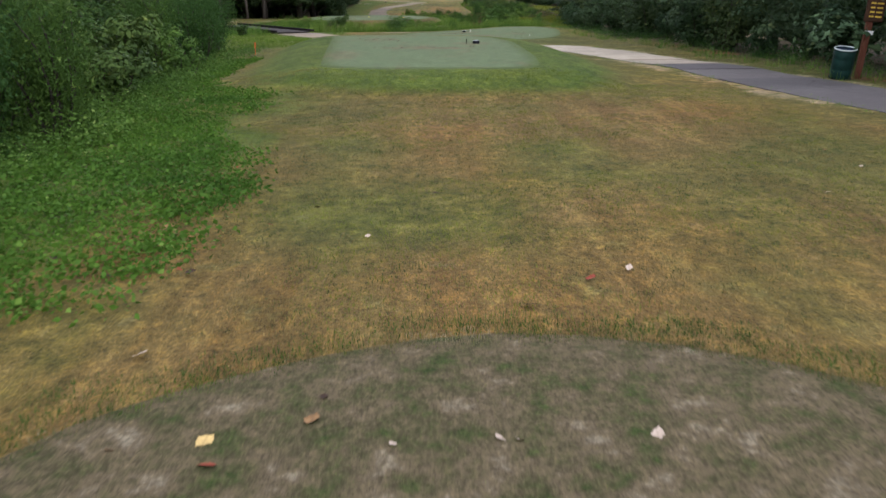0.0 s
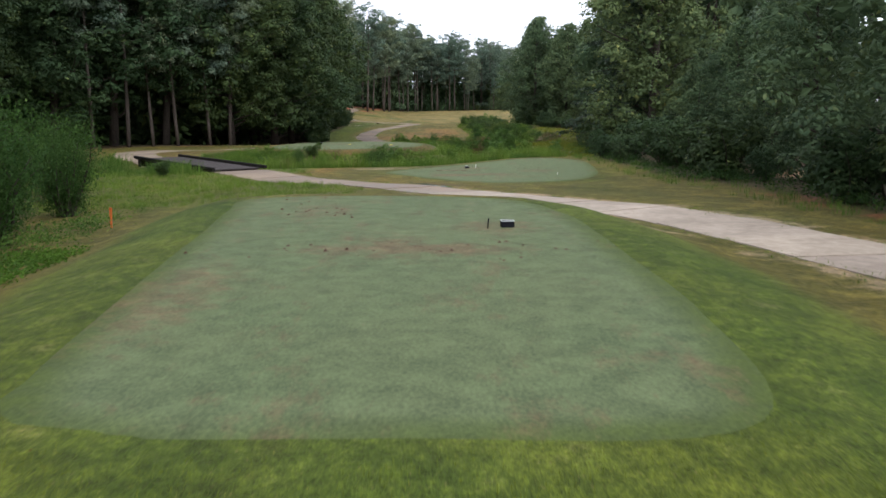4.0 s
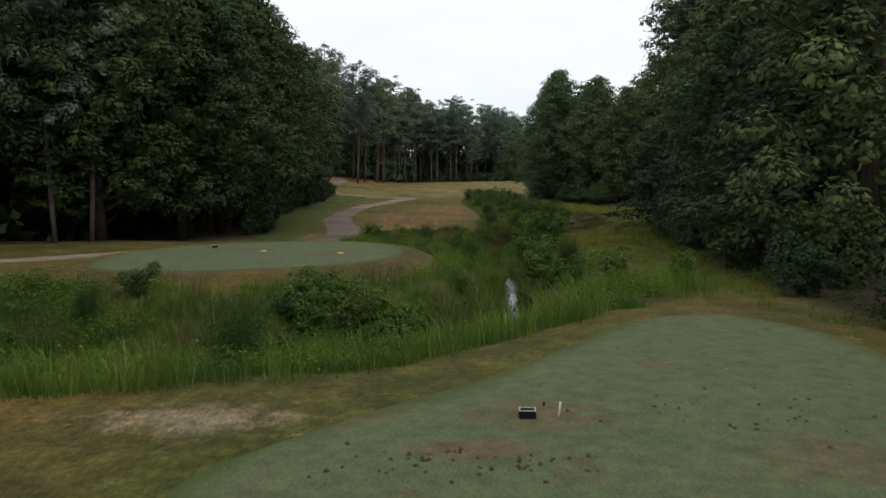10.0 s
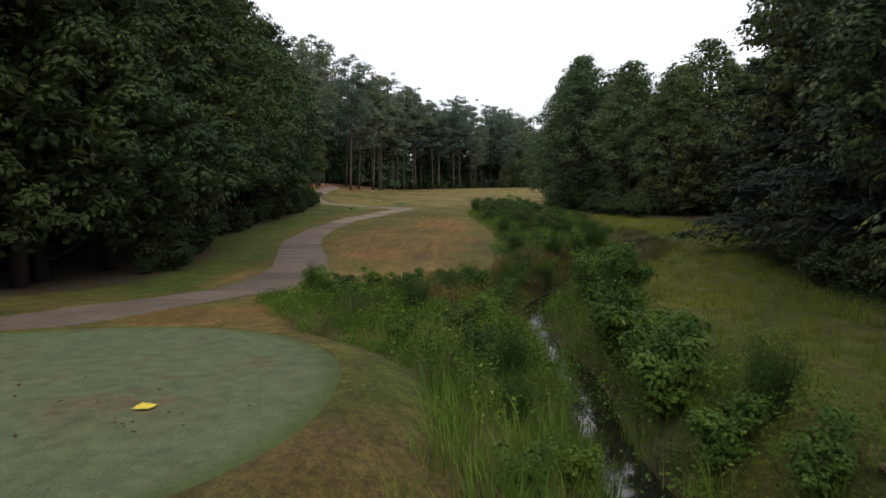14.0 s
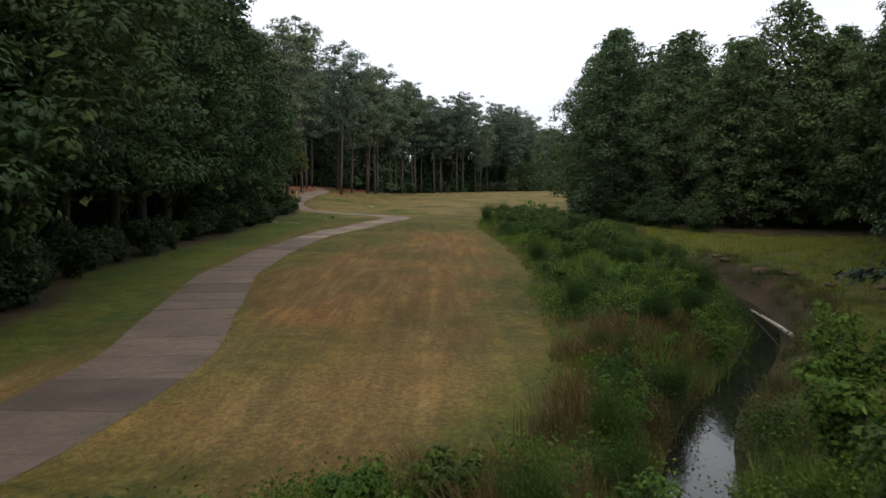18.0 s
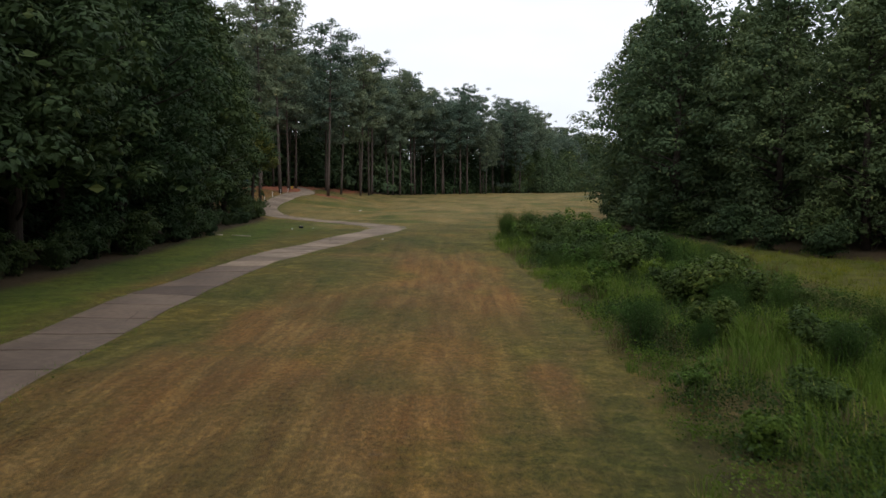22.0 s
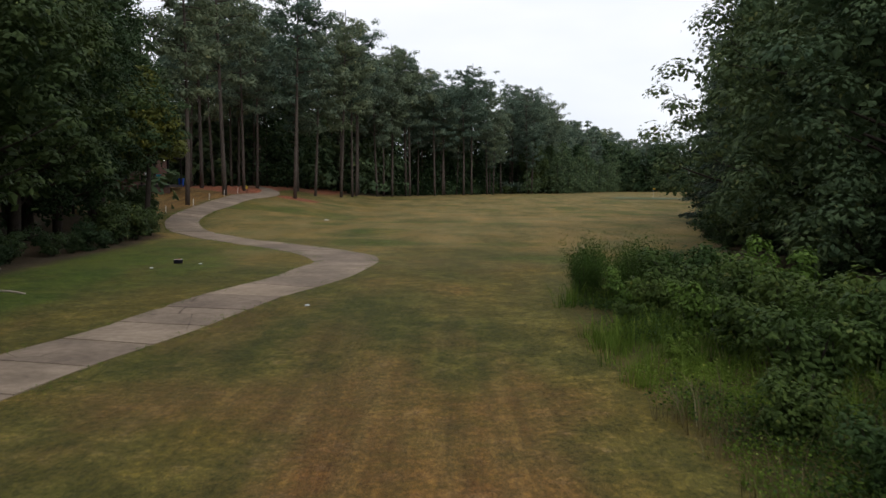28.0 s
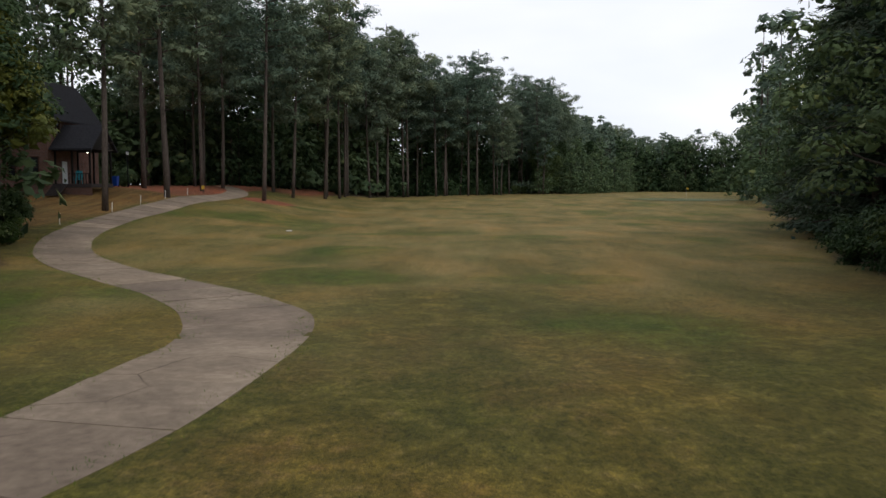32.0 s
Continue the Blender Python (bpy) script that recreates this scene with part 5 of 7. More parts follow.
p = spots(grow, 25000, -18, 20, 62, 193, in_wild)
k = value_noise(p[:, 0] / 3, p[:, 1] / 3, 31)
for far, mat, label in ((False, M_WEED, "rank green grass along the stream banks"), (True, M_SHRUB, "dark rank grass where the bushes thicken")):
    m = ((k > 0.42) | ((p[:, 1] < 71) & (k > 0.2))) & ((p[:, 1] > 158) == far)
    scatter("tall_grass", TALL, p[m], grow.uniform(0.6, 1.35, int(m.sum())) * (1 - 0.5 * smooth(0.5, -1.5, p[m][:, 0]) * smooth(84, 79, p[m][:, 1]) * smooth(68, 71, p[m][:, 1])) * (1 - 0.4 * smooth(86, 90, p[m][:, 1]) * smooth(110, 106, p[m][:, 1]) * smooth(1.6, 2.4, near_line(p[m][:, 0], p[m][:, 1], STREAM)[0])) * (1 - 0.5 * smooth(106, 110, p[m][:, 1]) * smooth(180, 172, p[m][:, 1]) * smooth(-2.6, -0.8, signed(p[m][:, 0], p[m][:, 1], WILD))), mat, label, "grass", 2)
q = spots(grow, 3600, -6, 18, 70, 188, lambda x, y: (np.abs(near_line(x, y, STREAM)[0] - 1.5 - 0.45 * smooth(97, 101, y) * smooth(122, 118, y)) < 0.9) & in_wild(x, y) & (near_line(x, y, np.array([(8.1, 86.0), (6.6, 81.6)]))[0] > 0.8) & (near_line(x, y, np.array([(13.6, 133.8), (10.8, 122.5)]))[0] > 0.6))
scatter("weeds", WEEDS, q, grow.uniform(0.8, 1.7, len(q)), M_SHRUB, "thick leafy weeds hanging over the stream", "weeds", 13)
# weeds past y 113 are darker: lens corner falloff put into their colour
for far, mat, label in ((False, M_SHRUB, "leafy green weeds along the stream banks"), (True, M_BUSH, "dark leafy weeds among the bushes")):
    m = (k <= 0.58) & ((p[:, 1] > 113) == far) & (signed(p[:, 0], p[:, 1], WILD) < -0.45)
    scatter("weeds", WEEDS, p[m], grow.uniform(0.6, 1.5, int(m.sum())), mat, label, "weeds", 3)
edge_line = CART_LINE[::2]
q = spots(grow, 90000, -27, 12, 6, 250, lambda x, y: np.abs(near_line(x, y, edge_line)[0] - 1.5) < 0.22)
q = q[(q[:, 1] < 62.6) | (q[:, 1] > 71.5) | (q[:, 0] > -10)]
EDGE = [(v, f[::3]) for v, f in (blade_tuft(150 + i, 0.06, 0.16, 12, 0.014, 0.9) for i in range(5))]
scatter("edge_grass", EDGE, q, grow.uniform(0.8, 2.5, len(q)), M_WEED, "ragged grass creeping over the path's edges", "grass", 16)
q = spots(grow, 9000, 5, 20, 108, 152, lambda x, y: (np.abs(near_line(x, y, STREAM)[0] - 1.7) < 0.9) & (x > np.interp(y, STREAM[30:60, 1], STREAM[30:60, 0])) & (value_noise(x * 0.9, y * 0.9, 48) > 0.45) & (near_line(x, y, np.array([(13.6, 133.8), (10.8, 122.5)]))[0] > 0.35))
half = len(q) // 2
scatter("bank_growth", WEEDS, q[:half], grow.uniform(0.4, 1.0, half), M_BUSH, "dark leafy growth clinging to the eroded bank", "weeds", 23)
scatter("bank_growth", TALL, q[half:], grow.uniform(0.35, 0.8, len(q) - half), M_DRY, "brown roots and dead grass on the eroded bank", "grass", 24)
q = spots(grow, 5200, -18, 20, 62, 193, lambda x, y: in_wild(x, y) & (value_noise(x / 2.5, y / 2.5, 33) > 0.58))
scatter("dry_grass", TALL, q, grow.uniform(0.6, 1.3, len(q)), M_DRY, "dry straw-coloured grass among the green", "grass", 4)
q = spots(grow, 9500, -17, 7, 62, 80, lambda x, y: in_wild(x, y) & (value_noise(x / 1.3, y / 1.3, 49) > 0.42))
scatter("rank_grass", SHORT, q, grow.uniform(0.6, 1.5, len(q)), M_WEED, "thick wet grass filling the ditch", "grass", 25)
west = lambda x, y: in_wild(x, y) & (x < np.interp(y, STREAM[20:60, 1], STREAM[20:60, 0]) - 0.9)
q = spots(np.random.default_rng(61), 2600, -6, 6, 86, 109, lambda x, y: west(x, y) & (value_noise(x / 1.6, y / 1.6, 67) > 0.4))
scatter("weeds", WEEDS, q, np.random.default_rng(62).uniform(0.5, 1.1, len(q)), M_CLOVER, "bright leafy weeds on the stream's bank by the tee", "weeds", 27)
q = spots(np.random.default_rng(63), 2600, -15, 3, 64, 80, lambda x, y: in_wild(x, y) & (value_noise(x / 1.3, y / 1.3, 68) > 0.5))
scatter("rank_grass", SHORT, q, np.random.default_rng(64).uniform(0.9, 1.8, len(q)), M_CLOVER, "bright wet grass in the ditch", "grass", 28)
q = spots(np.random.default_rng(65), 3800, 0, 10, 115, 176, lambda x, y: (x < np.interp(y, STREAM[30:70, 1], STREAM[30:70, 0]) - 1.2) & (np.abs(signed(x, y, WILD) + 1.2) < 1.1) & (value_noise(x / 1.5, y / 1.8, 69) > 0.36))
scatter("weeds", WEEDS, q, np.random.default_rng(66).uniform(0.5, 1.2, len(q)), M_SHRUB, "mounds of leafy weeds beside the fairway", "weeds", 29)
q = spots(np.random.default_rng(67), 5200, -2, 8, 99, 124, lambda x, y: west(x, y) & (near_line(x, y, STREAM)[0] < 4.2) & (value_noise(x / 1.4, y / 1.4, 70) > 0.4))
scatter("dry_grass", TALL, q, np.random.default_rng(68).uniform(0.6, 1.25, len(q)), M_RUST, "reddish-brown dead grass hanging over the stream", "grass", 30)
q = spots(grow, 2200, -37, -12, 50, 75, lambda x, y: (signed(x, y, WEST_WILD) < 0) & (near_line(x, y, CART_LINE[::2])[0] > 1.8))
scatter("tall_grass", SHORT, q, grow.uniform(0.8, 1.8, len(q)), M_WEED, "uncut green grass beside the footbridge", "grass", 5)
q = spots(grow, 9000, 6, 40, 78, 178, lambda x, y: (signed(x, y, WILD) > 0) & (x < np.interp(y, *RIGHT_EDGE) + 1) & (signed(x, y, TEE_RINGS[1]) > 2.5))
scatter("meadow_grass", SHORT, q, grow.uniform(0.5, 1.5, len(q)), M_MEADOW, "uneven yellow-green meadow grass beyond the stream", "grass", 6)
q = spots(grow, 5200, -9, -2.6, -1, 34, lambda x, y: (y > 5.2 + 2.5 * value_noise(x, y / 2, 43)) & (x < -2.5 + 1.6 * (value_noise(x / 2, y / 2, 41) - 0.5) - smooth(8, 24, y) * 2.2) & (signed(x, y, TEE_RINGS[0]) > 2.8))
scatter("clover", CLOVER, q, grow.uniform(0.6, 1.5, len(q)), M_CLOVER, "bright green clover and low weeds at the lawn's edge", "weeds", 7)
q = spots(grow, 900, -9.5, -4.5, -1, 42, lambda x, y: (x < -5.4 - smooth(10, 40, y) * 3.0) & (signed(x, y, TEE_RINGS[0]) > 3.2))
scatter("weeds", WEEDS, q, grow.uniform(0.5, 1.2, len(q)), M_SHRUB, "leafy weeds below the bushes", "weeds", 9)
q = spots(grow, 3000, 8, 24, 6, 132, lambda x, y: (np.abs(x - np.interp(y, *RIGHT_EDGE)) < 1.6) & (near_line(x, y, CART_LINE[:80:2])[0] > 1.7))
scatter("meadow_grass", SHORT, q, grow.uniform(0.5, 1.5, len(q)), M_WEED, "uncut grass at the foot of the woods", "grass", 14)
q = spots(grow, 1500, 8, 24, 6, 132, lambda x, y: (np.abs(x - np.interp(y, *RIGHT_EDGE) - 0.9) < 1.2) & (near_line(x, y, CART_LINE[:80:2])[0] > 1.8))
scatter("weeds", WEEDS, q, grow.uniform(0.6, 1.5, len(q)), M_PLUME, "leafy weeds at the foot of the woods", "weeds", 15)
BACK_TEE = curve([(0.3, 5.8), (2.2, 5.3), (3.6, 3.9), (4.2, 1), (-3.8, 1), (-2.7, 3.9), (-1.5, 5.1)], 0.5, True)
q = spots(grow, 9000, -4.5, 5, 2.5, 7, lambda x, y: np.abs(signed(x, y, BACK_TEE) - 0.05) < 0.05 + 0.35 * value_noise(x * 2, y * 2, 44))
FRINGE = [(v, f[::3]) for v, f in (blade_tuft(160 + i, 0.07, 0.10, 12, 0.010, 0.8) for i in range(5))]
scatter("lawn_grass", FRINGE, q, grow.uniform(0.6, 1.4, len(q)), M_PLUME, "longer dark green grass round the worn tee", "grass", 17)
q = spots(grow, 11000, -4, 4.5, 2.0, 6, lambda x, y: signed(x, y, BACK_TEE) < -0.1)
k = value_noise(q[:, 0] * 1.6, q[:, 1] * 1.6, 53)
for lo, hi, mat, label in ((0.0, 0.30, M_CLOVER, "green tufts in the worn tee"), (0.30, 0.72, M_DRY, "thin brown grass of the worn tee"), (0.72, 1.1, M_STRAW, "pale dead grass of the worn tee")):
    m = (k >= lo) & (k < hi)
    scatter("lawn_grass", FRINGE, q[m], grow.uniform(0.6, 1.15, int(m.sum())), mat, label, "grass", 26)
q = spots(grow, 2600, -4, 4.5, 2.5, 15, lambda x, y: (value_noise(x * 1.1, y * 0.9, 45) > 0.86) | (np.hypot(x + 0.5, y - 13.2) < 0.5) | (np.hypot(x + 2.3, y - 15.5) < 0.45))
scatter("lawn_grass", FRINGE, q, grow.uniform(0.6, 1.3, len(q)), M_CLOVER, "bright green tufts in the worn lawn", "grass", 18)
q = spots(grow, 5200, -4.5, 7, 5.5, 20, lambda x, y: (value_noise(x * 0.8, y * 0.8, 46) > 0.35) & (signed(x, y, TEE_RINGS[0]) > 2.2))
scatter("lawn_grass", FRINGE, q, grow.uniform(0.5, 1.1, len(q)), M_LEAF, "dark wiry blades scattered in the lawn", "grass", 19)
q = spots(grow, 1500, -22, -11, 59, 72, lambda x, y: np.abs(near_line(x, y, np.array([(-12.7, 60.0), (-20.0, 70.3)]))[0] - 0.7) < 0.75)
q = q[(q[:, 0] + 12.7) * 10.3 + (q[:, 1] - 60.0) * 7.3 < 0]
scatter("tall_grass", TALL, q, grow.uniform(0.7, 1.3, len(q)), M_WEED, "rank grass hiding the side of the footbridge", "grass", 20)
q = spots(grow, 3200, -17, -3, 43, 62, lambda x, y: (x < -3.5 - (y - 50) * 0.35) & (near_line(x, y, CART_LINE[::2])[0] > 1.75) & (signed(x, y, WILD) > 0) & (y - 43 > (x + 14) * -0.2))
scatter("lawn_grass", SHORT, q, grow.uniform(0.3, 0.8, len(q)), M_WEED, "lush green grass on the bank by the path", "grass", 21)


def clod(seed):
    """A flat crumb of soil."""
    rng = np.random.default_rng(seed)
    v = np.array([(1, 0, 0), (0.3, 0.9, 0), (-0.8, 0.6, 0), (-0.9, -0.5, 0), (0.2, -1, 0), (0.1, 0.1, 0.7)]) * rng.uniform(0.6, 1.2, (6, 3)) * 0.035 + (0, 0, 0.02)
    return v, np.array([(k, (k + 1) % 5, 5) for k in range(5)])


q = np.concatenate([grow.normal(size=(n, 2)) * (sx, sy) + (cx, cy) for n, cx, cy, sx, sy in ((70, 0.6, 60.3, 0.9, 0.35), (45, 4.6, 62.4, 1.3, 0.8), (30, 3, 57, 1.5, 1.0), (40, -0.5, 29.6, 1.4, 0.5), (25, -2.6, 34, 0.8, 1.4), (40, -4.8, 86, 1.4, 1.6), (25, -8.5, 87.5, 1.4, 1.2))])
scatter("divots", [clod(170 + i) for i in range(5)], q, grow.uniform(0.5, 1.35, len(q)), M_SOIL, "loose dark soil crumbs and divots on the tees", "divots", 22)
# short turf blades on the lawn where the flight starts low
LAWN = [(v, f[::3]) for v, f in (blade_tuft(140 + i, 0.055, 0.13, 9, 0.012, 0.9) for i in range(6))]
q = spots(grow, 15000, -5.5, 7.5, 3.0, 22.5, lambda x, y: (signed(x, y, TEE_RINGS[0]) > 0.1) & (near_line(x, y, CART_LINE[:80:2])[0] > 1.6))
k = value_noise(q[:, 0] / 3, q[:, 1] / 3, 51) * 0.6 + value_noise(q[:, 0], q[:, 1], 52) * 0.4
for lo, hi, mat, label in ((0.0, 0.5, M_DRY, "short brown lawn grass"), (0.5, 1.1, M_MEADOW, "short olive lawn grass")):
    m = (k >= lo) & (k < hi)
    scatter("lawn_grass", LAWN, q[m], grow.uniform(0.6, 1.4, int(m.sum())), mat, label, "grass", 10)

SHRUBS = {
    "leafy": [shrub("bush", 200 + i, 1.5, 0.95, 2600, 0.072, M_SHRUB, 9) for i in range(3)],
    "dark": [shrub("bush", 210 + i, 1.7, 1.15, 2600, 0.082, M_BUSH, 9) for i in range(3)],
    "plume": [shrub("feathery_bush", 220 + i, 1.8, 0.95, 11000, 0.021, M_PLUME, 16, 0.9) for i in range(2)],
    "edge": [shrub("undergrowth", 230 + i, 2.2, 1.6, 2800, 0.105, M_LEAF, 9) for i in range(3)],
}
SHRUB_LABELS = {"leafy": "fresh green leafy bush on the stream bank", "dark": "dark green dense bush", "plume": "feathery light green bush with fine leaves", "edge": "dark undergrowth at the foot of the woods"}
for kind, obs in SHRUBS.items():
    for ob in obs:
        tagged(ob, SHRUB_LABELS[kind], "bush", "bushes")
PROTO.update(SHRUBS)
DITCH_BUSHES = (("dark", -4.3, 75.3, 0.62), ("leafy", -3.6, 74.7, 0.72), ("dark", -2.6, 75.0, 0.66), ("leafy", -1.6, 75.0, 0.72), ("dark", -0.6, 75.9, 0.6), ("leafy", -4.1, 75.9, 0.8), ("leafy", -3.0, 75.5, 0.85), ("leafy", -2.0, 75.7, 0.9), ("leafy", -0.9, 75.6, 0.85), ("leafy", -3.4, 76.4, 0.8), ("dark", -9, 75.7, 0.6), ("dark", -6.4, 69.0, 0.42), ("leafy", -8.2, 71.4, 0.5), ("dark", -5.0, 71.6, 0.45), ("plume", -2.4, 69.6, 0.5), ("leafy", -0.6, 70.8, 0.5), ("dark", 1.0, 73.4, 0.45), ("leafy", -7.4, 66.4, 0.4), ("plume", -9.6, 73.4, 0.55), ("leafy", -11.0, 71.6, 0.5), ("dark", -3.8, 72.8, 0.5), ("leafy", -10.6, 66.0, 0.4), ("plume", -4.1, 67.6, 0.8), ("plume", -12.5, 66.5, 0.55), ("dark", -10.2, 68.5, 0.5), ("leafy", -12, 75.5, 0.5), ("leafy", -6.3, 71, 0.5))
CREEK_BUSHES = (("leafy", 5.0, 91.6, 1.15), ("leafy", 5.3, 93.2, 1.2), ("leafy", 5.2, 97.0, 1.25), ("leafy", 5.6, 100.4, 1.05), ("leafy", 5.9, 104.3, 1.3), ("leafy", 6.6, 103.6, 1.1), ("dark", 6.2, 107.5, 0.9), ("leafy", 6.9, 111, 1.1), ("leafy", 8.8, 115, 1.0), ("leafy", 9.8, 118, 0.9))
CREEK_EAST_BUSHES = (("leafy", 6.4, 80.6, 0.85), ("leafy", 4.9, 84.2, 0.8), ("leafy", 5.2, 82.4, 0.7), ("leafy", 5.1, 88.4, 0.85), ("leafy", 5.8, 86, 0.75), ("plume", 6.0, 88.6, 0.7), ("leafy", 8.6, 79.5, 0.7), ("leafy", 0.8, 80.3, 0.5), ("leafy", 1.2, 84.2, 0.5))
FAIRWAY_BUSHES = (("dark", 9.4, 150.6, 1.25), ("dark", 10.6, 151.5, 1.2), ("dark", 8.4, 151.8, 1.0), ("leafy", 5.4, 139, 0.55), ("leafy", 5.6, 147, 0.65), ("plume", 5.4, 144, 0.7), ("leafy", 7.6, 133, 0.8), ("leafy", 8.8, 128, 0.8), ("leafy", 7.0, 126, 0.6), ("dark", 10.5, 137, 0.7))
THICK_BUSHES = (("plume", 4.9, 187, 1.0), ("plume", 5.8, 185.2, 1.0), ("plume", 4.7, 186.5, 0.85), ("plume", 6.8, 186.4, 1.05), ("leafy", 5.6, 184, 0.9), ("leafy", 7.2, 184.5, 1.2), ("dark", 8.4, 186.4, 1.3), ("leafy", 9.4, 182, 1.4), ("leafy", 6.6, 179.6, 1.0), ("leafy", 8.6, 177.6, 1.3), ("dark", 10.6, 178, 1.4), ("leafy", 7.0, 174, 1.1))
THICK_BUSHES_B = (("leafy", 9.2, 172.4, 1.35), ("leafy", 5.6, 171, 0.75), ("leafy", 8, 168, 1.1), ("dark", 10.8, 168, 1.3), ("leafy", 6.4, 164, 0.8), ("dark", 9.0, 163, 1.1), ("leafy", 6.8, 158, 0.8), ("leafy", 11.4, 173.5, 1.4), ("dark", 12.4, 183, 1.4), ("leafy", 11, 186.1, 1.2), ("plume", 12.8, 165, 1.2), ("plume", 13.6, 172, 1.4))
DARK_BUSHES = (("dark", 6.2, 168.6, 0.9), ("dark", 7.4, 166, 1.1), ("dark", 6.8, 176.6, 1.0), ("dark", 8.2, 180.8, 1.3), ("dark", 6.0, 181.8, 0.9), ("dark", 9.6, 175.2, 1.4), ("dark", 10, 165.4, 1.3), ("dark", 8.2, 159.6, 1.1), ("leafy", 6.0, 154.5, 0.7), ("dark", 7.6, 145, 0.8), ("dark", 9.6, 142.5, 0.9), ("leafy", 8.4, 122.6, 0.7), ("dark", 6.4, 129.6, 0.6))
LOW_BUSHES = (("leafy", 1.9, 79.4, 0.55), ("leafy", 2.2, 86.6, 0.55), ("plume", 1.6, 91, 0.6), ("leafy", 2.4, 95, 0.55), ("dark", 2.0, 101, 0.6), ("leafy", 1.4, 105.6, 0.8), ("leafy", 2.6, 108.4, 0.8), ("leafy", -2.2, 104.4, 0.7), ("leafy", -3.8, 102.4, 0.7))
CROSSING_BUSHES = (("leafy", -4.9, 105.8, 0.55), ("dark", -3.6, 106.6, 0.5), ("plume", -4.4, 104.0, 0.6), ("leafy", -1.0, 107.6, 0.6), ("dark", 0.2, 108.2, 0.55), ("plume", 1.2, 107.2, 0.6), ("leafy", -2.6, 101.2, 0.5), ("dark", -1.2, 103.2, 0.55), ("plume", 0.4, 101.0, 0.5), ("leafy", 1.6, 98.4, 0.5), ("dark", 0.8, 95.2, 0.5), ("plume", -0.6, 98.2, 0.55),
                    ("dark", 1.0, 92.6, 0.45), ("leafy", -0.8, 93.6, 0.45), ("plume", 1.4, 87.6, 0.45), ("dark", 5.6, 98.8, 0.6), ("plume", 5.9, 102.2, 0.6), ("dark", 5.5, 95.0, 0.55), ("leafy", 8.0, 107.4, 0.7), ("plume", 2.4, 104.4, 0.7))
LAWN_BUSHES = (("plume", -7.6, 12.6, 1.45), ("plume", -8.4, 15.2, 1.5), ("plume", -7.4, 10.4, 1.0), ("plume", -6.9, 14.6, 1.25), ("dark", -9.4, 18.4, 1.5), ("dark", -8.2, 21.4, 1.2), ("dark", -7.8, 19.0, 0.95), ("plume", -8.8, 25, 1.35), ("plume", -8.6, 29, 1.3), ("plume", -9.6, 31.6, 1.4), ("dark", -10.6, 27.6, 1.6), ("plume", -10.2, 35.4, 1.5))
LAWN_BUSHES_B = (("plume", -11.6, 38.4, 1.4), ("plume", -11.4, 42, 1.3), ("dark", -13.6, 34, 1.7), ("dark", -15.4, 42, 1.7), ("plume", -13.4, 46, 1.4), ("dark", -15.6, 50, 1.3), ("dark", -12.4, 22.4, 1.8), ("dark", -10.4, 7.4, 1.6), ("dark", -8.4, 6.0, 1.3), ("dark", -12, 13, 1.9), ("dark", -12.6, 17.6, 1.9), ("plume", -7.0, 8.0, 0.8), ("leafy", -7.6, 24, 0.8))
FOREST_BUSHES = (("dark", -13.6, 57.6, 0.5), ("leafy", -18.5, 64, 0.5), ("leafy", -22, 66, 0.6), ("dark", -26, 62, 1.0), ("dark", -24, 56, 1.1), ("dark", -20, 52, 1.2), ("dark", -18, 46, 1.3), ("edge", -25.5, 224, 1.1), ("edge", -24.2, 219.5, 1.0), ("edge", -26.4, 229, 1.2), ("edge", -28.5, 233, 1.1), ("edge", -22.4, 214, 1.0), ("dark", -24.8, 226.6, 0.9))
for kind, x, y, s in itertools.chain(DITCH_BUSHES, CREEK_BUSHES, CREEK_EAST_BUSHES, FAIRWAY_BUSHES, THICK_BUSHES, THICK_BUSHES_B, DARK_BUSHES, LOW_BUSHES, CROSSING_BUSHES, LAWN_BUSHES, LAWN_BUSHES_B, FOREST_BUSHES):
    plant("dark" if kind == "leafy" and y > 158 and int(y * 10) % 3 == 0 else kind, x, y, s)
edge_rng = np.random.default_rng(15)
# a thicket of mixed bushes between the fairway's edge and the stream
WEST_EDGE = ([110, 116, 132, 140, 154, 177, 185, 188], [1.4, 3.6, 4.4, 5.2, 5.2, 4.6, 4.4, 5.4])
y = 110.5
while y < 187:
    west, stream_x = float(np.interp(y, *WEST_EDGE)), float(np.interp(y, STREAM[30:60, 1], STREAM[30:60, 0]))
    for _ in range(2):
        k = edge_rng.uniform(0.05, 0.8)
        kind = ("leafy", "plume", "leafy", "dark", "plume")[int(edge_rng.integers(5))]
        plant(kind, west + (stream_x - west) * k, y + edge_rng.uniform(-0.6, 0.6), edge_rng.uniform(0.32, 0.6) + 0.25 * k)
    y += edge_rng.uniform(1.5, 2.4)
for edge, sign, ends in ((LEFT_EDGE, -1, (117, 222)), (RIGHT_EDGE, 1, (8, 131)), (RIGHT_EDGE, 1, (172, 275))):
    y = ends[0]
    while y < ends[1]:
        x = float(np.interp(y, *edge)) + sign * edge_rng.uniform(0.4, 3.0)
        plant("edge", x, y, edge_rng.uniform(0.4, 1.35))
        y += edge_rng.uniform(1.5, 4.2)
for x, y in ((-37, 296), (-20, 330), (8, 386), (13, 394), (17, 399), (20, 404), (27, 420), (5, 378), (-40, 282), (-46, 288)):
    plant("edge", x, y, edge_rng.uniform(0.8, 1.3))

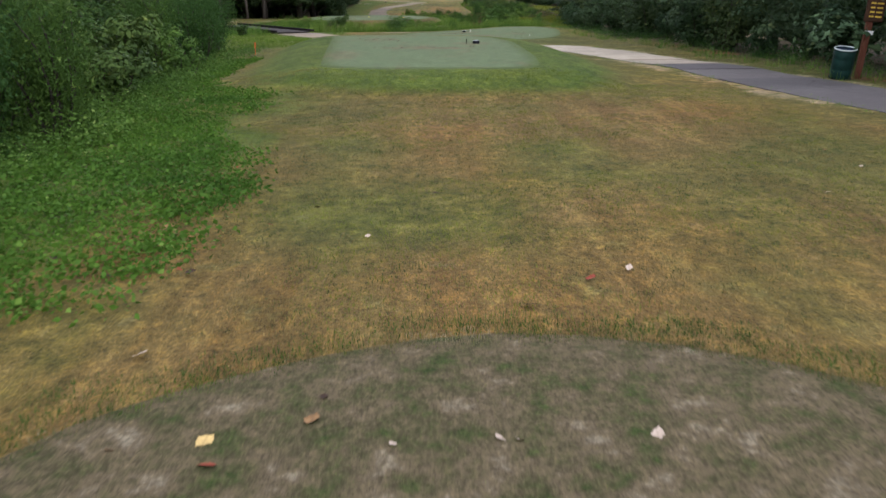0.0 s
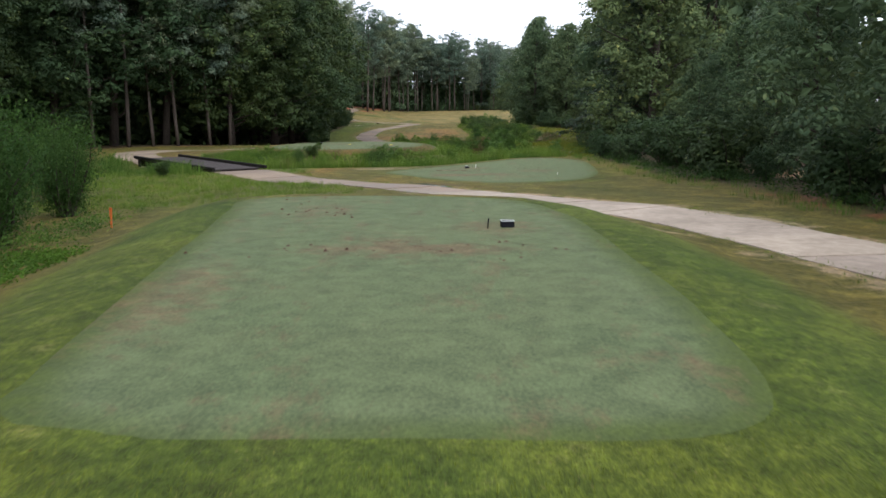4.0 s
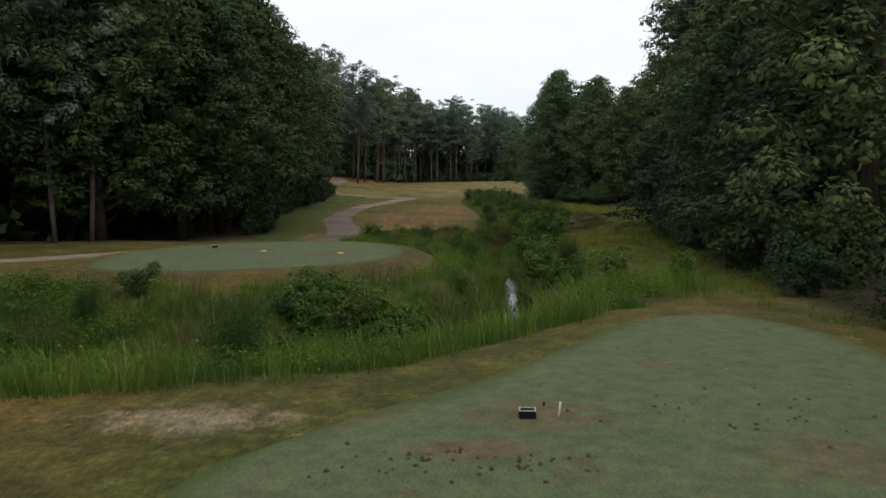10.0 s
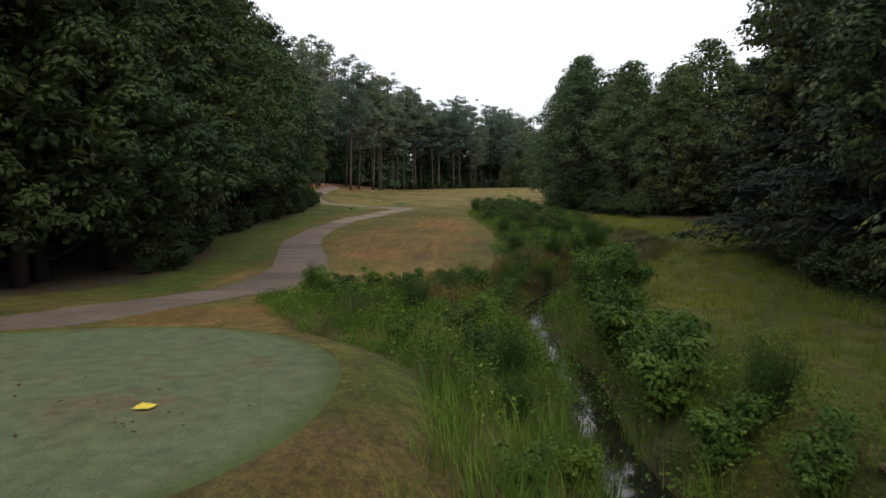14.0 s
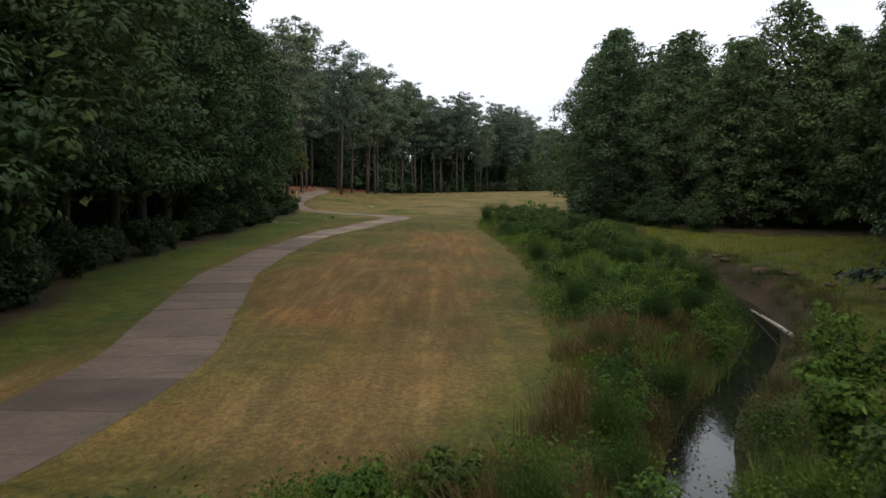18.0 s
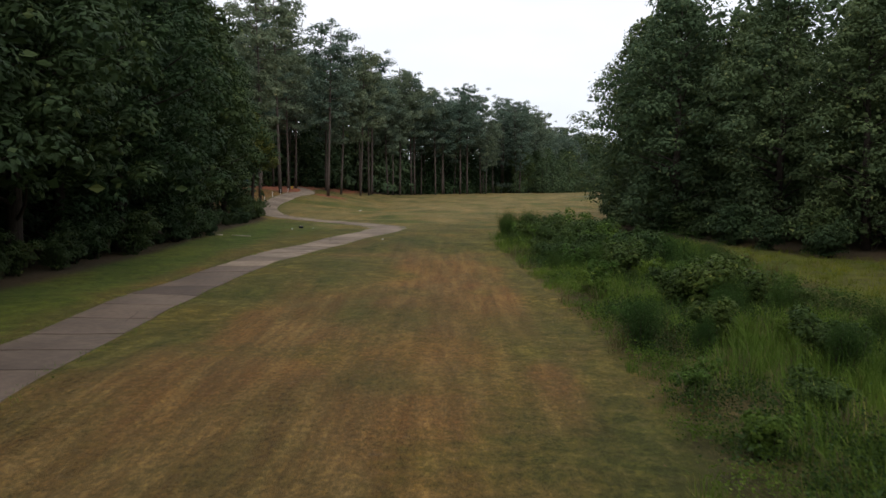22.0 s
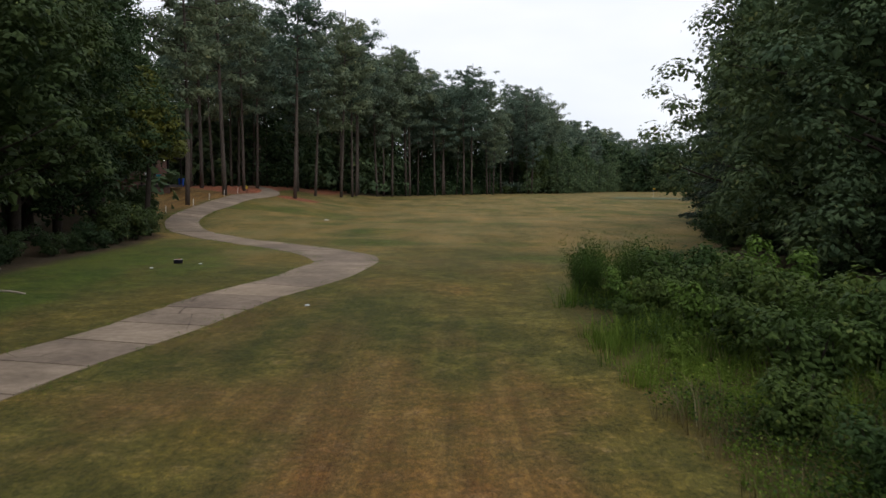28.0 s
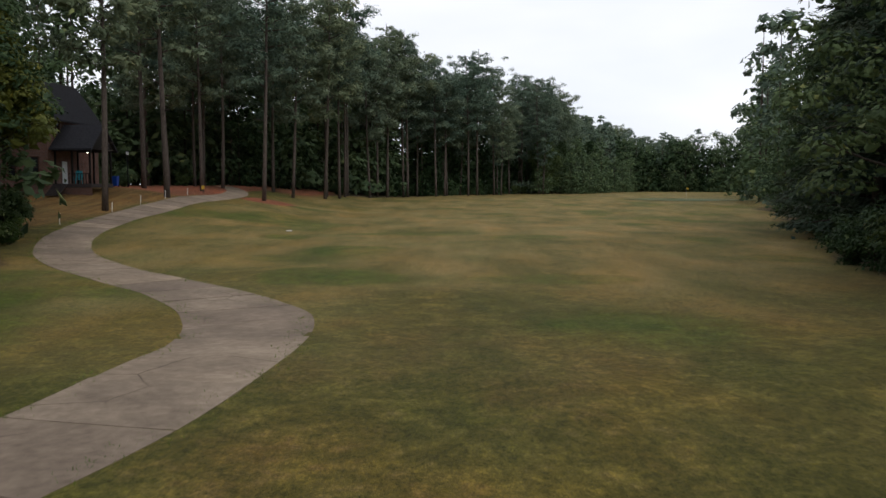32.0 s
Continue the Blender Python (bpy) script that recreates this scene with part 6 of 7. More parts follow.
# ---- footbridge on the cart path ----
def straight(a, b):
    """The pose of a thing laid from a to b: x along it, z up."""
    a, b = Vector(a), Vector(b)
    return Matrix.Translation((a + b) / 2) @ (b - a).to_track_quat("X", "Z").to_matrix().to_4x4()


bridge = tagged(new("footbridge"), "low cart bridge of dark planks with a low black timber kerb", "bridge")
B0, B1 = Vector((-11.0, 61.5, 0)), Vector((-18.4, 71.6, 0))
BZ = -0.72
along_b = (B1 - B0).normalized()
side_b = Vector((along_b.y, -along_b.x, 0))
span = (B1 - B0).length
plank_bm = box_bm(0.212, 3.0, 0.06, 0.004)
plank_me = bpy.data.meshes.new("plank")
plank_bm.to_mesh(plank_me)
plank_bm.free()
plank_me.materials.append(M_BOARD)
turn_b = math.atan2(along_b.y, along_b.x)
n_planks = int(span / 0.22)
for i in range(n_planks):
    q = B0 + along_b * (i + 0.5) * span / n_planks
    child("plank", plank_me, bridge, "", Matrix.Translation((q.x, q.y, BZ)) @ Euler((0, 0, turn_b)).to_matrix().to_4x4())
for s in (-1, 1):
    for lift, out, size in ((0.10, 1.45, 0.17),):
        a, b = B0 + side_b * s * out - along_b * 0.6, B1 + side_b * s * out + along_b * 0.4
        part("timber", box_bm((b - a).length, size, size, 0.02), M_TAR, bridge, "", straight((a.x, a.y, BZ + lift), (b.x, b.y, BZ + lift)))
    a, b = B0 + side_b * s * 1.2, B1 + side_b * s * 1.2
    part("beam", box_bm((b - a).length, 0.2, 0.4, 0.02), M_TAR, bridge, "", straight((a.x, a.y, BZ - 0.24), (b.x, b.y, BZ - 0.24)))
    for k in range(5):
        q = B0 + side_b * s * 1.45 + along_b * (0.6 + k * (span - 1.2) / 4)
        part("post", box_bm(0.16, 0.16, 0.9, 0.012), M_TAR, bridge, "", Matrix.Translation((q.x, q.y, BZ - 0.42)))

# ---- puddle beside the path ----
ring = []
for i in range(25):
    k = i / 12 if i <= 12 else (24 - i) / 12
    p, side = along_path(48.5 + 3.3 * k)
    out = path_width(50) / 2 - 0.06 + (0.02 * math.sin(9 * k) if i <= 12 else 0.46 * math.sin(math.pi * k) ** 0.6 * (0.6 + 0.26 * math.sin(13 * k) + 0.2 * math.sin(31 * k + 1)))
    ring.append(tuple(p + side * out))
pz = max(height(x, y) for x, y in ring) + 0.015
tagged(new("puddle", mesh_from("puddle", [(x, y, pz) for x, y in ring], [tuple(range(len(ring)))], M_PUDDLE)), "rain puddle beside the concrete path", "puddle", kind="structure")


# ---- tee furniture ----
def tee_marker(x, y, turn, top=None, size=0.88):
    """A black box with a pale rim round a dark sunk top."""
    ob = tagged(new("tee_marker"), "black plastic tee marker box with a pale rim", "tee marker", "tee markers")
    part("body", box_bm(0.27, 0.22, 0.13, 0.012, (0, 0, 0.065)), M_BLACK, ob)
    for dx, dy, sx, sy in ((0, 0.103, 0.27, 0.014), (0, -0.103, 0.27, 0.014), (0.128, 0, 0.014, 0.192), (-0.128, 0, 0.014, 0.192)):
        part("rim", box_bm(sx, sy, 0.012, 0.003, (dx, dy, 0.138)), M_PALE, ob, "pale rim")
    part("plate", box_bm(0.24, 0.19, 0.006, 0, (0, 0, 0.134)), top or M_BLACK, ob, "red painted top" if top else "")
    ob.matrix_basis = Matrix.Translation((x, y, height(x, y) + 0.01)) @ Euler((0, 0, radians(turn))).to_matrix().to_4x4() @ Matrix.Diagonal((size, size, size, 1))


def stake(name, x, y, tall, thick, mat, label, lean=0.0, turn=0.0, group=""):
    bm = box_bm(thick, thick * 0.6, tall, thick * 0.12, (0, 0, tall / 2))
    for v in bm.verts:
        if v.co.z < 0.01:
            v.co.x *= 0.5
    me = bpy.data.meshes.new(name)
    bm.to_mesh(me)
    bm.free()
    me.materials.append(mat)
    ob = tagged(new(name, me), label, "stake", group)
    ob.matrix_basis = Matrix.Translation((x, y, height(x, y) - 0.02)) @ Euler((radians(lean), radians(lean * 0.6), radians(turn))).to_matrix().to_4x4()
    return ob


for x, y, a, top in ((1.09, 32.0, 4, None), (1.36, 62.3, -3, None), (-10.3, 89.1, 10, None), (-13.4, 198.8, 8, M_RED)):
    tee_marker(x, y, a, top, 1.45 if top else 0.88)
stake("marker_stake", 0.72, 31.8, 0.22, 0.03, M_BLACK, "thin dark stake stuck in the tee", 6)
stake("marker_stake", 1.82, 62.4, 0.24, 0.035, M_WHITE, "short white stake stuck in the tee", 8)
stake("marker_stake", 5.7, 58.1, 0.12, 0.035, M_WHITE, "short white stake stuck in the tee", -5)
stake("marker_stake", 1.66, 62.9, 0.1, 0.03, M_BLACK, "dark broken stub beside the tee marker", 12)
stake("hazard_stake", -8.5, 38.0, 0.55, 0.07, M_ORANGE, "orange wooden hazard stake in the rough grass", 4)
for x, y in ((-26.9, 237.2), (-27.3, 247.2), (-27.5, 254), (-27.5, 260.5), (-27.7, 268)):
    stake("boundary_stake", x, y, 0.8, 0.07, M_WHITE, "white boundary stake beside the cart path", 3, 20, "boundary stakes")


def big_leaf(name, x, y, size, mat, label, turn, lift=0.0, group=""):
    """A curled leaf: folded along its midrib, with a toothed outline."""
    v, f = [(-0.6, 0, 0.02)], []
    n = 7
    for i in range(n):
        u = (i + 0.5) / n
        w = math.sin(math.pi * u) * 0.42 * (1.0 if i % 2 else 0.78)
        v += [(-0.5 + u, w, 0.14 * w + 0.12 * u * u), (-0.5 + u, 0, 0.1 * u * u), (-0.5 + u, -w, 0.2 * w + 0.12 * u * u)]
    v.append((0.55, 0, 0.16))
    f += [(0, 2, 1), (0, 3, 2)]
    for i in range(n - 1):
        a = 1 + 3 * i
        f += [(a, a + 1, a + 4, a + 3), (a + 1, a + 2, a + 5, a + 4)]
    a = 1 + 3 * (n - 1)
    f += [(a, a + 1, len(v) - 1), (a + 1, a + 2, len(v) - 1)]
    me = mesh_from(name, [(p[0] * size, p[1] * size, p[2] * size) for p in v], f, mat)
    ob = tagged(new(name, me), label, "leaf", group)
    ob.matrix_basis = Matrix.Translation((x, y, height(x, y) + 0.03 + lift)) @ Euler((0.15, 0.1, radians(turn))).to_matrix().to_4x4()
    return ob


big_leaf("yellow_leaf", -4.1, 85.9, 0.34, M_YELLOW, "large yellow fallen leaf lying on the tee", 35)
big_leaf("yellow_leaf", -1.45, 4.08, 0.13, M_YELLOWED, "curled pale yellow fallen leaf on the worn tee", 60)
big_leaf("yellow_leaf", -7.6, 87.0, 0.30, M_YELLOW, "large yellow fallen leaf lying on the tee", 10)
leaf_rng = np.random.default_rng(21)
LEAF_TONES = [(M_DRYLEAF, "dry brown fallen leaf on the lawn"), (M_REDLEAF, "reddish fallen leaf on the lawn"), (M_PALELEAF, "pale curled fallen leaf on the lawn"), (M_DARKLEAF, "dark wet fallen leaf on the lawn")]
protos = [big_leaf("fallen_leaf", 0, 0, 0.1, mat, label, 0, 0, "fallen leaves") for mat, label in LEAF_TONES]
fixed = [(-0.89, 4.32, 2, 1.3), (-1.37, 3.83, 1, 1.0), (-2.19, 5.2, 1, 1.3), (0.54, 6.1, 2, 1.5), (1.14, 6.75, 1, 1.2), (1.53, 7.04, 2, 0.9), (-3.05, 6.8, 3, 1.1), (-2.33, 6.86, 3, 1.1), (-3.72, 7.31, 3, 1.2), (-2.99, 8.35, 0, 1.4), (-1.56, 9.18, 3, 1.0), (-0.23, 9.93, 3, 0.8), (0.19, 4.12, 2, 0.9), (1.08, 4.15, 2, 1.0), (4.6, 9.96, 2, 0.9), (-0.86, 4.6, 3, 0.8), (0.3, 4.1, 2, 0.7)]
for i in range(74):
    if i < len(fixed):
        x, y, tone, s = fixed[i]
    elif i < 46:
        x, y, tone, s = leaf_rng.uniform(-5, 6), 3.5 + 19 * leaf_rng.uniform(0, 1), int(leaf_rng.integers(4)), leaf_rng.uniform(0.45, 0.85)
    else:
        x, y, tone, s = leaf_rng.uniform(-7, 7), leaf_rng.choice([26, 58, 86, 118, 126, 140, 160, 190]) + leaf_rng.uniform(0, 10), int(leaf_rng.integers(3)), leaf_rng.uniform(0.45, 0.85)
        if near_line(np.array([x]), np.array([y]), STREAM)[0][0] < 6:
            x = -4.0 + leaf_rng.uniform(-2, 2)
    m = Matrix.Translation((x, y, height(x, y) + 0.035)) @ Euler((leaf_rng.uniform(-0.4, 0.4), leaf_rng.uniform(-0.4, 0.4), leaf_rng.uniform(0, 6.28))).to_matrix().to_4x4() @ Matrix.Diagonal((s, s, s, 1))
    if i < 4:
        protos[i].matrix_basis = m
    else:
        copy_thing(protos[tone], Matrix.Identity(4)).matrix_basis = m


# ---- litter barrel and sign post beside the path ----
def ring_tube(r, z, thick, sides=28):
    pts = [(math.cos(2 * math.pi * k / sides) * r, math.sin(2 * math.pi * k / sides) * r, z) for k in range(sides + 1)]
    return tube(pts, [thick] * len(pts), 6)


def lathe(profile, sides=28):
    verts = [(math.cos(2 * math.pi * k / sides) * r, math.sin(2 * math.pi * k / sides) * r, z) for r, z in profile for k in range(sides)]
    faces = [(i * sides + k, i * sides + (k + 1) % sides, (i + 1) * sides + (k + 1) % sides, (i + 1) * sides + k) for i in range(len(profile) - 1) for k in range(sides)]
    return verts, faces


BX, BY = 11.1, 24.0
barrel = tagged(new("litter_barrel"), "dark green mesh litter barrel with a pale rim and bag", "litter bin")
h = Heap()
h.add(*lathe([(0.0, 0.03), (0.27, 0.03), (0.28, 0.06), (0.285, 0.3), (0.28, 0.31), (0.285, 0.32), (0.285, 0.58), (0.28, 0.59), (0.285, 0.6), (0.29, 0.86), (0.27, 0.86), (0.262, 0.1), (0.0, 0.1)]))
child("body", h.mesh("body", M_BINGREEN, True), barrel)
h = Heap()
h.add(*ring_tube(0.292, 0.87, 0.018))
child("rim", h.mesh("rim", M_PALE, True), barrel, "pale grey rim")
h = Heap()
h.add(*ring_tube(0.288, 0.05, 0.014))
child("foot_ring", h.mesh("foot_ring", M_BLACK, True), barrel)
h = Heap()
h.add(*lathe([(0.262, 0.84), (0.2, 0.55), (0.1, 0.42), (0.0, 0.4)], 18))
child("bag", h.mesh("bag", M_BAG, True), barrel, "crumpled dark blue bin bag")
barrel.matrix_basis = Matrix.Translation((BX, BY, height(BX, BY))) @ Euler((radians(9), radians(-3), 0.3)).to_matrix().to_4x4()

sign = tagged(new("sign_post"), "leaning brown wooden post with a small wooden hole sign", "sign")
part("post", box_bm(0.16, 0.16, 2.5, 0.015, (0, 0, 1.2)), M_REDWOOD, sign, "reddish brown post")
part("board", box_bm(0.5, 0.05, 0.75, 0.02, (0.06, -0.11, 1.95)), M_SIGNBOARD, sign, "carved dark wooden board")
part("cap", box_bm(0.24, 0.24, 0.05, 0.01, (0, 0, 2.47)), M_REDWOOD, sign)
part("plate", box_bm(0.24, 0.02, 0.11, 0.004, (0.02, -0.1, 1.28)), M_WHITE, sign, "small white plate")
for z in (2.2, 2.08, 1.96, 1.84, 1.72):
    for sx, w in ((-0.06, 0.12), (0.12, 0.16)):
        part("lettering", box_bm(w, 0.012, 0.045, 0.003, (0.04 + sx, -0.142, z)), M_GOLD, sign, "unreadable yellow lettering")
sign.matrix_basis = Matrix.Translation((BX + 0.62, BY + 0.25, height(BX + 0.6, BY + 0.2))) @ Euler((0, radians(4), radians(-12))).to_matrix().to_4x4()

# ---- fallen log and riprap at the stream ----
h = Heap()
h.add(*tube([(13.7, 134.0, -2.92), (13.2, 131.2, -2.8), (12.6, 128.0, -2.68), (12.0, 125.2, -2.56)], [0.05, 0.065, 0.075, 0.08], 8))
tagged(new("fallen_log", h.mesh("fallen_log", M_PALELOG, True)), "bare bleached log fallen across the stream bank", "log")
rock_rng = np.random.default_rng(31)
ROCKS = []
for i in range(5):
    bm = bmesh.new()
    bmesh.ops.create_icosphere(bm, subdivisions=1, radius=0.5)
    for v in bm.verts:
        v.co *= rock_rng.uniform(0.7, 1.2)
        v.co.z *= 0.55
        v.co.x *= 1.25
    me = bpy.data.meshes.new("rock")
    bm.to_mesh(me)
    bm.free()
    me.materials.append(M_ROCK)
    ROCKS.append(me)
for i in range(150):
    k = rock_rng.uniform(0, 1)
    x, y = 8.1 - 1.5 * k + rock_rng.normal() * 0.42, 86.0 - 4.4 * k + rock_rng.normal() * 0.4
    s = rock_rng.uniform(0.18, 0.5)
    ob = tagged(new("riprap_rock", ROCKS[i % 5]), "rough reddish-brown riprap rock on the bank", "rock", "riprap rocks")
    ob.matrix_basis = Matrix.Translation((x, y, height(x, y) + s * 0.12)) @ Euler((rock_rng.uniform(-0.5, 0.5), rock_rng.uniform(-0.5, 0.5), rock_rng.uniform(0, 6.28))).to_matrix().to_4x4() @ Matrix.Diagonal((s, s, s, 1))
for x, y, s in ((16.5, 140.0, 0.9), (17.3, 138.6, 0.7), (15.6, 147, 0.9), (16.6, 146, 0.7), (17.4, 134.5, 0.6), (19.0, 133.2, 0.5), (16.8, 148.5, 0.6)):
    ob = tagged(new("bank_stone", ROCKS[int(x * 7) % 5]), "grey stone in the grassy bank", "rock", "bank stones")
    ob.matrix_basis = Matrix.Translation((x, y, height(x, y) + 0.1)) @ Matrix.Diagonal((s, s, s * 0.8, 1))


# ---- pale sticks and turf plates round the far tee ----
for points in (((-20.5, 193.4), (-20.4, 194.3), (-20.3, 195.2)), ((-18.9, 189.6), (-18.2, 189.5)), ((-17.3, 189.0), (-16.4, 188.6), (-15.6, 188.1))):
    h = Heap()
    h.add(*tube([(x, y, height(x, y) + 0.035) for x, y in points], [0.05, 0.042, 0.03][:len(points)], 6))
    tagged(new("fallen_branch", h.mesh("fallen_branch", M_PALELOG, True)), "bare pale fallen branch lying on the grass", "branch", "fallen branches")
for x, y in ((-13.7, 195.9), (-12.3, 198.8), (-4.8, 185.6)):
    bm = bmesh.new()
    bmesh.ops.create_cone(bm, cap_ends=True, segments=14, radius1=0.085, radius2=0.07, depth=0.03)
    me = bpy.data.meshes.new("turf_plate")
    bm.to_mesh(me)
    bm.free()
    me.materials.append(M_PALE)
    ob = tagged(new("turf_plate", me), "small round pale plate set in the grass", "marker", "turf plates")
    ob.matrix_basis = Matrix.Translation((x, y, height(x, y) + 0.02))

# ---- milkweed by the stream ----
def tall_weed(x, y, tall, seed):
    rng = np.random.default_rng(seed)
    ob = tagged(new("broadleaf_weed"), "tall weed with broad pale leaves on the bank", "weed", "tall weeds")
    stem, leaves = Heap(), Heap()
    stem.add(*tube([(0, 0, -0.05), (0.03, 0.02, tall * 0.5), (0.02, 0, tall)], [0.012, 0.01, 0.005], 5))
    child("stem", stem.mesh("stem", M_SHRUB), ob)
    for k in range(7):
        a, z = k * 1.57 + rng.uniform(-0.3, 0.3), tall * (0.35 + 0.1 * k)
        leaf = Heap()
        r = 0.2 * (1.1 - 0.09 * k)
        d, s = np.array([math.cos(a), math.sin(a), 0.35]), np.array([-math.sin(a), math.cos(a), 0])
        o = np.array([0.02, 0, z])
        leaf.add([o, o + d * r * 0.45 + s * r * 0.32, o + d * r - (0, 0, 0.05 * r), o + d * r * 0.45 - s * r * 0.32, o + d * r * 0.5 - (0, 0, 0.06 * r)], [(0, 1, 4), (1, 2, 4), (2, 3, 4), (3, 0, 4)])
        child("leaf", leaf.mesh("leaf", M_WEED), ob)
    ob.matrix_basis = Matrix.Translation((x, y, height(x, y)))


for i, (x, y, t) in enumerate(((0.75, 80.2, 1.1), (0.2, 81.4, 0.8), (1.4, 79.0, 0.9), (1.0, 88.6, 0.8), (-1.6, 78.4, 0.6), (6.6, 84.4, 0.9))):
    tall_weed(x, y, t, 300 + i)

# ---- yardage plate, distant green and flag ----
part_plate = tagged(new("yardage_marker"), "small white yardage marker in the fairway", "marker")
part("plate", box_bm(0.42, 0.34, 0.05, 0.02, (0, 0, 0.05)), M_WHITE, part_plate)
part_plate.matrix_basis = Matrix.Translation((-12.8, 246.2, height(-12.8, 246.2)))
gx, gy = 44, 332
ring = [(gx + math.cos(a) * 13, gy + math.sin(a) * 9, height(gx + math.cos(a) * 13, gy + math.sin(a) * 9) + 0.06) for a in np.linspace(0, 2 * math.pi, 40, endpoint=False)]
tagged(new("putting_green", mesh_from("putting_green", ring, [tuple(range(40))], M_TEE)), "distant smooth putting green", "green", kind="structure")
flag = tagged(new("flagstick"), "thin pale flagstick on the distant green", "flag")
h = Heap()
h.add(*tube([(0, 0, 0), (0, 0, 2.2)], [0.014, 0.010], 6))
child("pole", h.mesh("pole", M_WHITE), flag)
h = Heap()
h.add([(0, 0, 2.2), (0.45, 0.05, 2.1), (0.4, 0.02, 1.85), (0, 0, 1.85)], [(0, 1, 2, 3)])
child("cloth", h.mesh("cloth", M_GOLD), flag)
flag.matrix_basis = Matrix.Translation((gx - 1, gy, height(gx - 1, gy)))


# ---- house among the pines ----
house = tagged(new("house"), "two-storey brick house with a dark roof and a gabled porch", "house")
HX, HY = -38.7, 261.2
HZ = height(-37, 256.5) - 0.15


def gable(w, d, wall, peak, over=0.5, thick=0.18):
    """A pitched roof: two sloping slabs, the ridge along y."""
    bm = bmesh.new()
    for s in (-1, 1):
        rise = peak / (w / 2)
        x0, x1 = 0, s * (w / 2 + over)
        z1 = wall - rise * over
        a = [(x0, -d / 2 - over, wall + peak), (x1, -d / 2 - over, z1), (x1, d / 2 + over, z1), (x0, d / 2 + over, wall + peak)]
        lo = [bm.verts.new(p) for p in a]
        hi = [bm.verts.new((p[0], p[1], p[2] + thick)) for p in a]
        for f in ((lo[0], lo[1], lo[2], lo[3]), (hi[3], hi[2], hi[1], hi[0])):
            bm.faces.new(f)
        for i in range(4):
            bm.faces.new((lo[i], hi[i], hi[(i + 1) % 4], lo[(i + 1) % 4]))
    bmesh.ops.recalc_face_normals(bm, faces=bm.faces)
    return bm


def gable_wall(w, wall, peak, thick=0.25):
    bm = bmesh.new()
    pts = [(-w / 2, 0), (w / 2, 0), (w / 2, wall), (0, wall + peak), (-w / 2, wall)]
    f = [bm.verts.new((x, -thick / 2, z)) for x, z in pts]
    b = [bm.verts.new((x, thick / 2, z)) for x, z in pts]
    bm.faces.new(f)
    bm.faces.new(b[::-1])
    for i in range(5):
        bm.faces.new((f[i], b[i], b[(i + 1) % 5], f[(i + 1) % 5]))
    bmesh.ops.recalc_face_normals(bm, faces=bm.faces)
    return bm


W, D, EAVE, PEAK = 4.4, 10.8, 7.6, 3.2
part("front_wall", gable_wall(W, EAVE, PEAK), M_BRICK, house, "", pose(0, -D / 2, 0))
part("rear_wall", gable_wall(W, EAVE, PEAK), M_BRICK, house, "", pose(0, D / 2, 0))
for s in (-1, 1):
    part("side_wall", box_bm(0.25, D - 0.26, EAVE, 0, (0, 0, EAVE / 2)), M_BRICK, house, "", pose(s * (W / 2 - 0.125), 0, 0))
part("roof", gable(W, D, EAVE, PEAK), M_ROOF, house, "dark shingle roof")


def window(parent, m, w=0.95, t=1.6):
    win = child("window", None, parent, "dark window with a brown frame", m)
    for dx, dz, sx, sz in ((0, t / 2, w + 0.16, 0.09), (0, -t / 2, w + 0.16, 0.11), (-w / 2, 0, 0.08, t), (w / 2, 0, 0.08, t), (0, 0, w, 0.05)):
        part("frame", box_bm(sx, 0.08, sz, 0.008, (dx, -0.03, dz)), M_SIGNBOARD, win)
    part("pane", box_bm(w, 0.02, t, 0, (0, 0, 0)), M_GLASS, win)


for x in (-1.05, 1.05):
    window(house, pose(x, -D / 2 - 0.14, 2.6), 0.7, 1.9)
    window(house, pose(x, -D / 2 - 0.14, 6.0), 0.7, 1.5)
for y in (-3.6, 3.0):
    window(house, pose(W / 2 + 0.02, y, 6.3, 0, 0, 90), 0.9, 1.3)
# porch on the side towards the fairway
PX0, PW, PD = W / 2, 3.6, 5.0
part("porch_floor", box_bm(PW, PD, 0.35, 0.02, (PX0 + PW / 2, -2.2, 0.95)), M_BOARD, house)
for sx in (0.25, PW / 2, PW - 0.15):
    for sy in (-2.2 - PD / 2 + 0.15, -2.2 + PD / 2 - 0.15):
        part("porch_post", box_bm(0.16, 0.16, 3.2, 0.015, (PX0 + sx, sy, 2.7)), M_TAR, house)
part("porch_roof", gable(PD + 0.4, PW, 4.4, 2.1, 0.3), M_ROOF, house, "dark gabled porch roof", pose(PX0 + PW / 2, -2.2, 0, 0, 0, 90))
part("porch_gable", gable_wall(PD, 0.1, 1.9, 0.12), M_TAR, house, "", pose(PX0 + PW, -2.2, 4.3, 0, 0, 90))
part("porch_beam", box_bm(PW, 0.2, 0.3, 0.01, (PX0 + PW / 2, -2.2 - PD / 2 + 0.15, 4.25)), M_TAR, house)
for k in range(8):
    part("baluster", box_bm(0.05, 0.05, 0.9, 0, (PX0 + 1.5 + k * 0.26, -2.2 - PD / 2 + 0.12, 1.57)), M_TAR, house)
part("handrail", box_bm(2.0, 0.08, 0.07, 0.01, (PX0 + 2.45, -2.2 - PD / 2 + 0.12, 2.05)), M_TAR, house)
part("door", box_bm(0.06, 1.0, 2.1, 0.01, (PX0 + 0.02, -2.2, 2.18)), M_PALE, house, "pale porch door")
